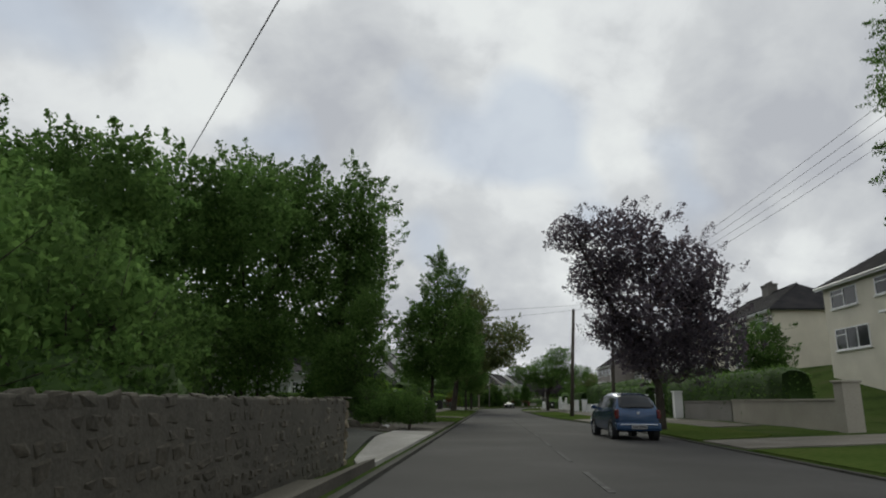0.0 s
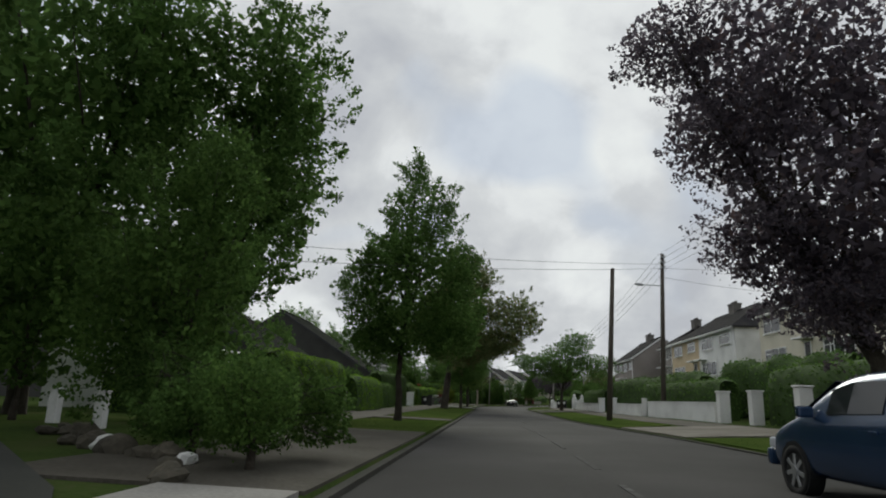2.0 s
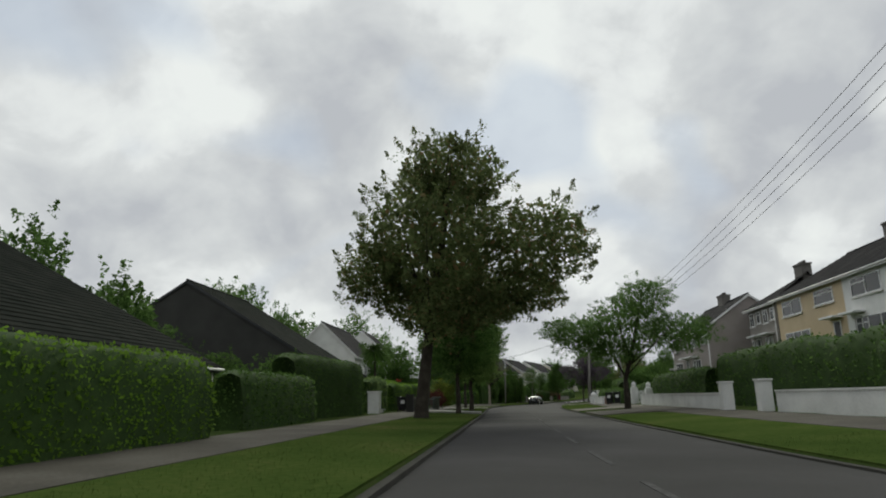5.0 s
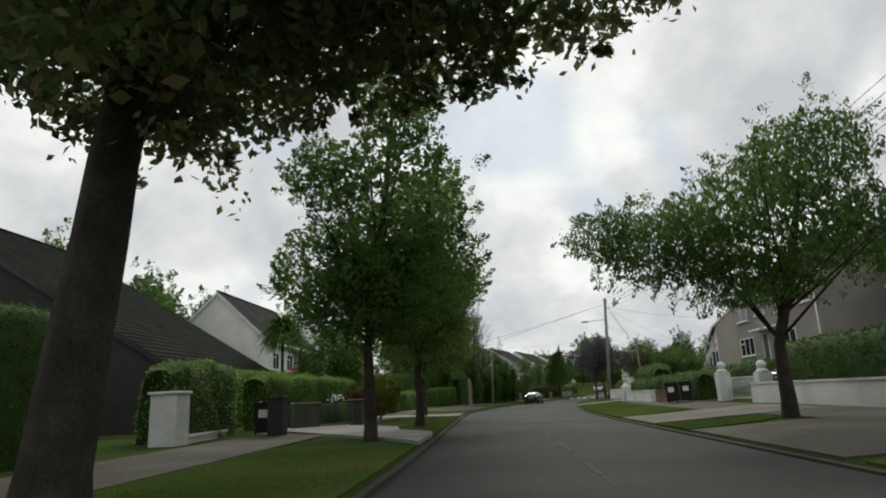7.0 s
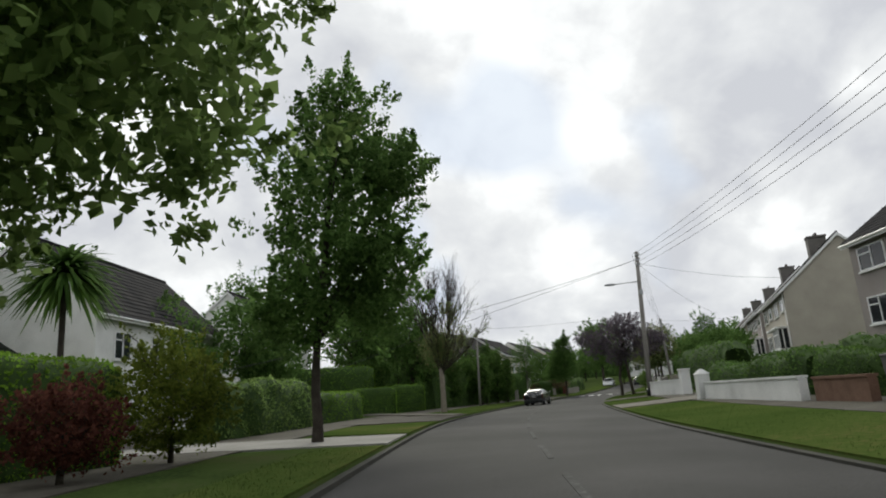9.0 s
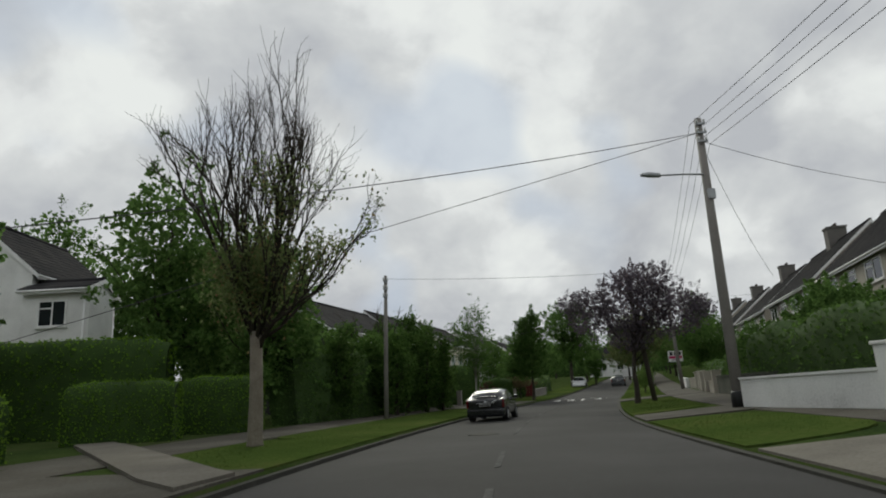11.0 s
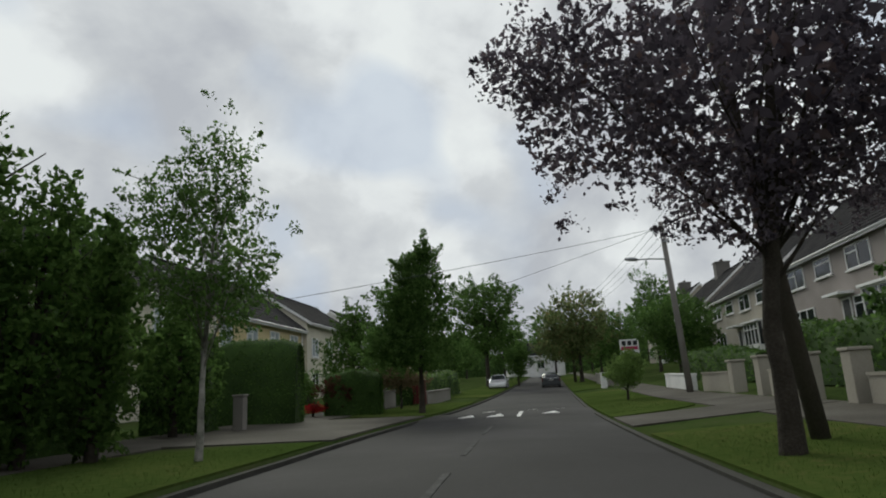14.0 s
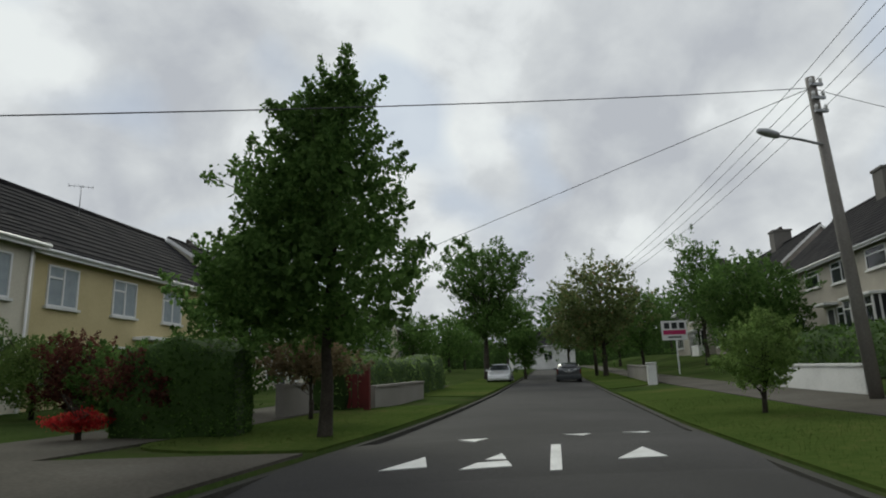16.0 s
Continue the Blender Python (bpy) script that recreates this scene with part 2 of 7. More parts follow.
# pane with the reflected sky put in as a pale bluish colour
SKYPANE = noise_mat("sky_reflection_pane", [(0.25, 0.29, 0.31), (0.36, 0.40, 0.42)], 3, 30, 0.5, 0.1)


def car_paint(name, col, rough=0.25):
    m, n, ln, b = node_mat(name, rough, 0.35, 0.5)
    t = n.new("ShaderNodeTexNoise")
    t.inputs["Scale"].default_value = 5
    r = n.new("ShaderNodeValToRGB")
    r.color_ramp.elements[0].color = (*(c * 0.75 for c in col), 1)
    r.color_ramp.elements[1].color = (*(min(1, c * 1.2) for c in col), 1)
    ln.new(t.outputs["Fac"], r.inputs[0])
    ln.new(r.outputs[0], b.inputs["Base Color"])
    b.inputs["Coat Weight"].default_value, b.inputs["Coat Roughness"].default_value = 0.5, 0.1
    return m


BLUECAR = car_paint("blue_metallic_paint", (0.020, 0.050, 0.112))
BLACKCAR = car_paint("black_car_paint", (0.014, 0.016, 0.018))
WHITECAR = car_paint("white_car_paint", (0.62, 0.63, 0.64))
GREYCAR = car_paint("dark_grey_car_paint", (0.05, 0.055, 0.06))
REDCAR = car_paint("red_car_paint", (0.38, 0.02, 0.02))

LEAF_DARK = leaf_mat("dark_green_leaves", (0.054, 0.106, 0.026), (0.126, 0.216, 0.054), trans=0.5)
LEAF_MID = leaf_mat("mid_green_leaves", (0.092, 0.150, 0.040), (0.200, 0.290, 0.082), trans=0.5)
LEAF_BROWN = leaf_mat("turning_maple_leaves", (0.080, 0.108, 0.040), (0.165, 0.205, 0.078), (0.22, 0.14, 0.07), 0.25, 0.5)
LEAF_PURPLE = leaf_mat("dark_purple_leaves", (0.058, 0.050, 0.064), (0.132, 0.112, 0.134), (0.13, 0.09, 0.088), 0.3, 0.5)
LEAF_HEDGE = leaf_mat("clipped_hedge_leaves", (0.115, 0.215, 0.020), (0.160, 0.275, 0.028))
LEAF_DHEDGE = leaf_mat("dark_hedge_leaves", (0.044, 0.088, 0.020), (0.106, 0.182, 0.042))
LEAF_YELLOW = leaf_mat("yellow_green_leaves", (0.07, 0.10, 0.015), (0.16, 0.19, 0.03))
LEAF_RED = leaf_mat("reddish_shrub_leaves", (0.06, 0.022, 0.018), (0.13, 0.05, 0.035))
LEAF_DRY = leaf_mat("dry_straw_leaves", (0.12, 0.09, 0.05), (0.22, 0.17, 0.10))
FLOWER_RED = leaf_mat("red_petals", (0.25, 0.012, 0.015), (0.5, 0.03, 0.03))
GRASSBLADE = leaf_mat("grass_blades", (0.046, 0.078, 0.017), (0.078, 0.110, 0.026))
# hedge core, its dark green standing in for shade in the leaf gaps
CORE = noise_mat("hedge_inner_shade", [(0.022, 0.045, 0.010), (0.045, 0.085, 0.016)], 2, 18, 0.95, 0.5)


# ---------------------------------------------------------------- mesh helpers
def mesh_ob(name, verts, faces, mat, parent=None, smooth=False, label=""):
    me = bpy.data.meshes.new(name)
    me.from_pydata([tuple(map(float, v)) for v in verts], [], [tuple(map(int, q)) for q in faces])
    me.materials.append(mat)
    if smooth:
        me.polygons.foreach_set("use_smooth", [True] * len(me.polygons))
    me.update()
    ob = new(name, me)
    if parent:
        ob.parent = parent
    if label:
        tagged(ob, label)
    return ob


def part(name, bm, mat, parent=None, label="", smooth=False):
    me = bpy.data.meshes.new(name)
    bmesh.ops.recalc_face_normals(bm, faces=bm.faces)
    bm.to_mesh(me)
    bm.free()
    me.materials.append(mat)
    if smooth:
        me.polygons.foreach_set("use_smooth", [True] * len(me.polygons))
    ob = new(name, me)
    if parent:
        ob.parent = parent
    if label:
        tagged(ob, label)
    return ob


def thing(name, label, category, m=None, group="", kind=""):
    ob = new(name)
    ob.empty_display_size = 0.3
    if m is not None:
        ob.matrix_basis = m
    return tagged(ob, label, category, group, kind)


def box(bm, x0, x1, y0, y1, z0, z1, bevel=0.0, m=None):
    r = bmesh.ops.create_cube(bm, size=1.0)
    vs = r["verts"]
    bmesh.ops.scale(bm, vec=(x1 - x0, y1 - y0, z1 - z0), verts=vs)
    bmesh.ops.translate(bm, vec=((x0 + x1) / 2, (y0 + y1) / 2, (z0 + z1) / 2), verts=vs)
    if bevel:
        es = list({e for v in vs for e in v.link_edges})
        r2 = bmesh.ops.bevel(bm, geom=es, offset=bevel, segments=2, profile=0.6, affect="EDGES")
        vs = list({v for f in r2["faces"] for v in f.verts} | {v for v in vs if v.is_valid})
    if m is not None:
        bmesh.ops.transform(bm, matrix=m, verts=vs)
    return vs


def box_part(name, dims, mat, parent=None, bevel=0.0, label=""):
    bm = bmesh.new()
    box(bm, *dims, bevel=bevel)
    return part(name, bm, mat, parent, label)


def tubes(name, runs, mat, parent=None, seg=7, label=""):
    """One mesh of tapered tubes; a run is a list of (point, radius)."""
    V, F = [], []
    for run in runs:
        pts = np.array([p for p, _ in run], float)
        rad = [r for _, r in run]
        base = len(V)
        for k in range(len(pts)):
            d = pts[min(k + 1, len(pts) - 1)] - pts[max(k - 1, 0)]
            d = d / (np.linalg.norm(d) + 1e-9)
            a = np.cross(d, (0.31, 0.95, 0.05))
            a = a / (np.linalg.norm(a) + 1e-9)
            b = np.cross(d, a)
            for j in range(seg):
                th = 2 * math.pi * j / seg
                V.append(pts[k] + rad[k] * (math.cos(th) * a + math.sin(th) * b))
        for k in range(len(pts) - 1):
            for j in range(seg):
                q, r = base + k * seg, base + (k + 1) * seg
                F.append((q + j, q + (j + 1) % seg, r + (j + 1) % seg, r + j))
        F.append(tuple(base + (len(pts) - 1) * seg + j for j in range(seg)))
        F.append(tuple(base + seg - 1 - j for j in range(seg)))
    return mesh_ob(name, V, F, mat, parent, True, label)


def leaves_ob(name, C, size, rng, mat, parent=None, long=1.7, droop=0.0, label="", kind=""):
    """Many small folded leaves at the points C."""
    N = len(C)
    th, ph = rng.uniform(0, 2 * math.pi, N), np.arccos(rng.uniform(-1, 1, N))
    ax = np.stack([np.sin(ph) * np.cos(th), np.sin(ph) * np.sin(th), np.cos(ph) - droop], 1)
    ax /= np.linalg.norm(ax, axis=1, keepdims=True)
    sd = np.cross(ax, rng.normal(size=(N, 3)))
    sd /= np.linalg.norm(sd, axis=1, keepdims=True) + 1e-9
    nr = np.cross(ax, sd)
    L = size * rng.uniform(0.6, 1.3, (N, 1))
    w = L / long
    V = np.empty((N, 4, 3))
    V[:, 0] = C - ax * L * 0.5
    V[:, 1] = C + sd * w * 0.5 + nr * w * 0.18
    V[:, 2] = C + ax * L * 0.5
    V[:, 3] = C - sd * w * 0.5 + nr * w * 0.18
    me = bpy.data.meshes.new(name)
    me.vertices.add(4 * N)
    me.vertices.foreach_set("co", V.ravel())
    idx = np.arange(N)[:, None] * 4 + np.array([0, 1, 2, 0, 2, 3])
    me.loops.add(6 * N)
    me.loops.foreach_set("vertex_index", idx.ravel().astype(np.int32))
    me.polygons.add(2 * N)
    me.polygons.foreach_set("loop_start", np.arange(0, 6 * N, 3, dtype=np.int32))
    me.materials.append(mat)
    me.update(calc_edges=True)
    ob = new(name, me)
    if parent:
        ob.parent = parent
    return tagged(ob, label, kind=kind)


# ---------------------------------------------------------------- the road's plan
LEFT = np.array([(-60, -1.8), (20, -1.85), (60, -1.9), (85, -1.95), (100, -2.2), (112, -2.3), (120, -1.9), (126, -0.9), (132, 0.25),
                 (138, 1.65), (144, 3.0), (150, 4.7), (156, 6.5), (162, 8.7), (170, 11.7), (185, 16.6), (240, 34.0), (420, 90.0)])
RIGHT = np.array([(-60, 6.5), (30, 6.5), (40, 6.2), (47, 5.2), (54, 4.5), (70, 4.3), (98, 4.2), (108, 4.5), (116, 5.2), (124, 6.0), (130, 6.6),
                  (136, 7.6), (143, 9.3), (149, 10.9), (157, 13.1), (162, 14.6), (168, 16.5), (185, 21.8), (240, 39.2), (420, 95.2)])


def smooth_line(tab):
    ys = np.arange(-60, 421, 1.0)
    xs = np.interp(ys, tab[:, 0], tab[:, 1])
    k = np.exp(-0.5 * (np.arange(-8, 9) / 3.2) ** 2)
    pad = np.r_[xs[0] + (xs[1] - xs[0]) * np.arange(-8, 0), xs, xs[-1] + (xs[-1] - xs[-2]) * np.arange(1, 9)]
    return ys, np.convolve(pad, k / k.sum(), "valid")


YS, XL = smooth_line(LEFT)
_, XR = smooth_line(RIGHT)


def xl(y):
    return np.interp(y, YS, XL)


def xr(y):
    return np.interp(y, YS, XR)


def zroad(y):
    return np.interp(y, [-60, 150, 165, 180, 200, 260, 420], [0, 0, 0.1, 0.4, 0.9, 2.6, 6.0])


def ease(a):
    a = np.clip(a, 0, 1)
    return a * a * (3 - 2 * a)


def zg(x, y):
    """Height of the ground beside the road."""
    x, y = np.asarray(x, float), np.asarray(y, float)
    el, er = xl(y) - x, x - xr(y)
    z = zroad(y) + 0.0 * x
    z = z + np.where(el > 0, 0.10 + 0.016 * np.clip(el, 0, 9), 0)
    z = z - np.where(el > 0, 0.40 * ease(el / 1.3) * (1 - ease((el - 6) / 4)) * (1 - ease((y - 15.5) / 4)), 0)
    right = 0.035 + 0.052 * np.clip(er, 0, 7)
    bank = 4.2 * ease((er - 8.0) / 15.0) * ease((y - 25) / 25) * (1 - ease((y - 118) / 15))
    bank = bank + 1.6 * ease((er - 6.0) / 12.0) * ease((y - 125) / 15)
    z = z + np.where(er > 0, right + bank, 0)
    return z


# ---------------------------------------------------------------- ground, road, paths
def build_ground():
    ys = np.r_[[-2000, -300, -120], np.arange(-60, 250, 2.0), [260, 280, 320, 420, 700, 2500]]
    offl = np.array([2500, 500, 200, 100, 60, 40, 30, 24, 20, 17, 14, 12, 10, 8.5, 7, 5.5, 4, 2.5, 1.2, 0.14])
    offr = offl[::-1]
    V, F, rows = [], [], len(ys)
    for y in ys:
        a, b = float(xl(y)), float(xr(y))
        xs = list(a - offl)
        zs = [float(zg(x, y)) for x in xs]
        xs += [a - 0.13, b + 0.13]
        zs += [float(zroad(y)) - 0.12] * 2
        for o in offr:
            xs.append(b + o)
            zs.append(float(zg(b + o, y)))
        for x, z in zip(xs, zs):
            e = min(abs(x - a), abs(x - b))
            k = 0.05 * noise.noise(Vector((x * 0.4, y * 0.4, 0))) if e > 0.5 and (x < a or x > b) else 0
            V.append((x, y, z + k))
    n = len(offl) * 2 + 2
    for i in range(rows - 1):
        for j in range(n - 1):
            q = i * n + j
            F.append((q, q + 1, q + n + 1, q + n))
    ob = mesh_ob("ground", V, F, SOIL, smooth=True)
    tagged(ob, "dark garden soil and rough grass beside the road", "ground", kind="structure")


def strip(name, y0, y1, fa, fb, mat, label, category, dz=0.02, step=1.0, onroad=False, kind="structure", across=4, parent=None):
    """A band that lies on the ground between two lines x = fa(y) and x = fb(y), with a thin edge."""
    n = max(2, int(math.ceil((y1 - y0) / step)) + 1)
    ys = np.linspace(y0, y1, n)
    V, F = [], []
    for y in ys:
        a, b = float(fa(y)), float(fb(y))
        for k in range(across + 1):
            x = a + (b - a) * k / across
            V.append((x, y, (float(zroad(y)) if onroad else float(zg(x, y))) + dz))
        V.append((b, y, (float(zroad(y)) if onroad else float(zg(b, y))) - 0.12))
        V.append((a, y, (float(zroad(y)) if onroad else float(zg(a, y))) - 0.12))
    m = across + 3
    for i in range(n - 1):
        for k in range(m):
            q, r = i * m + k, i * m + (k + 1) % m
            F.append((q, r, r + m, q + m))
    F.append(tuple(range(m)))
    F.append(tuple((n - 1) * m + m - 1 - k for k in range(m)))
    ob = mesh_ob(name, V, F, mat, parent, True)
    me = ob.data
    me.polygons.foreach_set("use_smooth", [False] * len(me.polygons))
    if label:
        tagged(ob, label, category, kind=kind)
    return ob


build_ground()


def build_road():
    ys = np.arange(-60, 421, 1.0)
    V, F = [], []
    cols = 9
    for y in ys:
        a, b = float(xl(y)), float(xr(y))
        for k in range(cols):
            s = k / (cols - 1)
            camber = 0.045 * (1 - (2 * s - 1) ** 2)
            V.append((a + (b - a) * s, y, float(zroad(y)) - 0.03 + camber + 0.006 * noise.noise(Vector((s * 5, y * 0.3, 4)))))
    for i in range(len(ys) - 1):
        for k in range(cols - 1):
            q = i * cols + k
            F.append((q, q + 1, q + cols + 1, q + cols))
    tagged(mesh_ob("road", V, F, ASPHALT, smooth=True), "grey worn asphalt suburban road", "road", kind="structure")


build_road()
for side, fn, sg in (("left", xl, -1), ("right", xr, 1)):
    strip("kerb", -60, 300, lambda y, f=fn, g=sg: f(y) + (0 if g > 0 else -0.14), lambda y, f=fn, g=sg: f(y) + (0.14 if g > 0 else 0),
          KERB, "low grey concrete kerb along the road", "kerb", dz=0.045 if sg < 0 else 0.012, onroad=True, across=1)

strip("pavement", 33, 190, lambda y: xl(y) - 6.2, lambda y: xl(y) - 3.6, PATHWAY, "grey concrete footpath between verge and hedges", "footpath", 0.03)
strip("pavement", 30, 300, lambda y: xr(y) + 3.2, lambda y: xr(y) + 5.4, PATHWAY, "grey concrete footpath along the garden walls", "footpath", 0.03)


def patch(name, y0, y1, side, e0, e1, mat, label, dz=0.05, skew=0.0, cat="driveway"):
    fn = xl if side < 0 else xr
    rad = 1.8 if cat == "verge" else 0.0

    def wide(y):
        near = min(y - y0, y1 - y)
        return e1 if near >= rad else e0 + (e1 - e0) * math.sqrt(max(0.02, 1 - ((rad - near) / rad) ** 2))

    a, b = (lambda y: fn(y) - wide(y)), (lambda y: fn(y) - e0)
    if side > 0:
        a, b = (lambda y: fn(y) + e0), (lambda y: fn(y) + wide(y))
    return strip(name, y0, y1, a, b, mat, label, cat, dz, 0.35 if rad else 0.8, across=6)


# grass verges
for y0, y1 in ((34.2, 44.5), (47.5, 84.6), (109.5, 117), (131, 152.5), (162, 172.5), (178, 230)):
    patch("verge", y0, y1, -1, 0.15, 3.5, GRASS, "mown grass verge along the kerb", 0.036, cat="verge")
for y0, y1 in ((12, 17.5), (22, 38.5), (46.5, 79), (86.9, 89.8), (95.7, 119), (124.5, 132), (136, 150.5), (156, 178), (182, 240)):
    patch("verge", y0, y1, 1, 0.15, 3.1, GRASS, "mown grass verge along the kerb", 0.036, cat="verge")
strip("verge", 124.0, 131.4, lambda y: max(xl(y) - 3.5, -1.75 - (y - 124.0) * 0.683), lambda y: xl(y) - 0.15, GRASS, "mown grass verge round a bare tree", "verge", 0.036, 0.4, across=6)
patch("verge", 88.6, 105, -1, 0.15, 1.6, GRASS, "narrow mown grass verge along the kerb", 0.036, cat="verge")
# driveway crossings
for y0, y1, s, e1, mt in ((22.8, 34.6, -1, 3.7, PATHWAY), (45, 47, -1, 3.6, PATHWAY),
                          (105.5, 109, -1, 9.0, CONCRETE), (117.5, 124.6, -1, 4.4, PATHWAY), (153, 161.6, -1, 3.6, PATHWAY),
                          (18, 21.5, 1, 6.0, DULLCONCRETE), (39, 46, 1, 5.0, DULLCONCRETE), (79.5, 86.5, 1, 5, PATHWAY), (90.2, 95.3, 1, 5.2, DULLCONCRETE),
                          (119.5, 124, 1, 4.5, DULLCONCRETE), (132.5, 135.5, 1, 5.3, PATHWAY), (152.5, 155.6, 1, 5.3, PATHWAY)):
    patch("driveway", y0, y1, s, 0.15, e1, mt, "pale concrete driveway crossing the verge", 0.04)


def slab(pts, mat, label, dz):
    """A flat paved piece with the outline pts, laid on the ground."""
    n = len(pts)
    V = [(x, y, float(zg(x, y)) + dz) for x, y in pts] + [(x, y, float(zg(x, y)) - 0.2) for x, y in pts]
    F = [tuple(range(n))] + [(k, k + n, (k + 1) % n + n, (k + 1) % n) for k in range(n)]
    tagged(mesh_ob("driveway", V, F, mat), label, "driveway", kind="structure")


slab([(-2.15, 84.9), (-2.15, 88.3), (-2.3, 89.3), (-3.5, 90.9), (-3.85, 93.0), (-6.2, 95.5), (-7.2, 94.8), (-8.3, 94.0), (-7.9, 92.2), (-4.1, 87.8), (-2.6, 85.9)], CONCRETE, "pale concrete driveway cutting across the verge", 0.085)
slab([(-1.75, 122.4), (-1.45, 123.8), (-1.85, 124.3), (-6.0, 130.5), (-7.6, 132.6), (-8.3, 131.9), (-6.5, 129.2), (-2.7, 123.5)], DULLCONCRETE, "pale concrete edge of a driveway", 0.09)
strip("pavement", -12, 11.1, lambda y: -3.28, lambda y: xl(y) - 0.15, PATHWAY, "narrow dusty footpath at the foot of the stone wall", "footpath", 0.14, across=8)
strip("driveway", 11.2, 22.6, lambda y: -2.1 - min(1.3, max(0.0, y - 11.2) * 0.27), lambda y: xl(y) - 0.15, CONCRETE, "pale concrete apron of a driveway", "driveway", 0.07, 0.8, across=6)
strip("driveway", 15.7, 30.0, lambda y: -13.5, lambda y: -3.55 - max(0.0, y - 21.5) * 0.95, GRAVEL, "dark gravel driveway inside the stone wall", "driveway", 0.05, 0.8, across=6)

# road markings
for y0 in list(np.arange(4.5, 128, 4.6)) + [131.0, 135.6, 140.2, 144.8, 149.4, 153.6]:
    strip("centre_line", y0, y0 + 2.6, lambda y: (xl(y) + xr(y)) / 2 + (-0.75 if y < 45 else -0.1) - 0.05, lambda y: (xl(y) + xr(y)) / 2 + (-0.75 if y < 45 else -0.1) + 0.05,
          OLDPAINT, "worn white dash of the centre line", "road marking", 0.022, 0.65, onroad=True, across=1)


def road_point(y, s):
    """s: 0 at the left kerb, 1 at the right."""
    a, b = float(xl(y)), float(xr(y))
    return a + (b - a) * s


RAMP = [(-1.9, -0.02), (-1.4, 0.03), (-0.8, 0.07), (0, 0.085), (1.1, 0.085), (1.9, 0.07), (2.5, 0.03), (3.0, -0.02)]


def ramp_z(x, y):
    """Height of the speed ramp's surface."""
    a, b = float(xl(y)), float(xr(y))
    s = (x - a) / (b - a)
    return float(zroad(y)) - 0.028 + 0.045 * (1 - (2 * s - 1) ** 2) + float(np.interp(y - 161.2, [q[0] for q in RAMP], [q[1] for q in RAMP]))


def ramp_mark(y, x, w, l, flip=False):
    """A white triangle on the speed ramp, pointing along the road."""
    tx = 0.32
    sgn = -1 if flip else 1
    pts = [(x - w / 2, y), (x + w / 2, y + 0.05), (x + w * 0.16 + tx * l * sgn, y + l * sgn)]
    V = [(px, py, ramp_z(px, py) + (0.009 if k else -0.03)) for px, py in pts for k in (0, 1)]
    F = [(1, 3, 5), (0, 4, 2), (0, 2, 3, 1), (2, 4, 5, 3), (4, 0, 1, 5)]
    tagged(mesh_ob("ramp_triangle", V, F, PAINT), "white painted triangle on the speed ramp", "road marking", "speed ramp marks", kind="structure")


def hump():
    V, F = [], []
    prof = RAMP
    for dy, h in prof:
        for k in range(9):
            s = k / 8
            y = 161.2 + dy
            x = road_point(y, s)
            V.append((x, y, float(zroad(y)) - 0.028 + 0.045 * (1 - (2 * s - 1) ** 2) + h))
    for i in range(len(prof) - 1):
        for k in range(8):
            q = i * 9 + k
            F.append((q, q + 1, q + 10, q + 9))
    tagged(mesh_ob("speed_ramp", V, F, ASPHALT, smooth=True), "low dark asphalt speed ramp across the road", "speed ramp", kind="structure")


hump()
for x, y, w, l, fl in ((9.65, 160.15, 0.56, 0.8, False), (10.58, 159.95, 0.62, 0.95, False), (12.56, 160.15, 0.66, 0.85, False),
                       (11.0, 163.0, 0.5, 0.5, True), (12.85, 163.3, 0.5, 0.5, True), (14.0, 163.5, 0.55, 0.5, True)):
    ramp_mark(y, x, w, l, fl)
V, F = [], []
for y in np.linspace(159.7, 161.6, 7):
    x = 11.28 + 0.32 * (y - 159.8)
    V += [(x, y, ramp_z(x, y) + 0.007), (x + 0.14, y, ramp_z(x + 0.14, y) + 0.007), (x + 0.14, y, ramp_z(x, y) - 0.03), (x, y, ramp_z(x, y) - 0.03)]
for i in range(6):
    F += [(4 * i + k, 4 * i + (k + 1) % 4, 4 * i + 4 + (k + 1) % 4, 4 * i + 4 + k) for k in range(4)]
F += [(0, 1, 2, 3), (27, 26, 25, 24)]
tagged(mesh_ob("centre_line", V, F, PAINT), "white dash across the speed ramp", "road marking", kind="structure")
mh = bmesh.new()
bmesh.ops.create_cone(mh, cap_ends=True, segments=28, radius1=0.42, radius2=0.42, depth=0.03)
tagged(part("manhole_cover", mh, KERB), "round grey manhole cover in the roadway", "manhole cover").matrix_basis = pose(2.6, 131.7, float(zroad(131.7)) + 0.003)


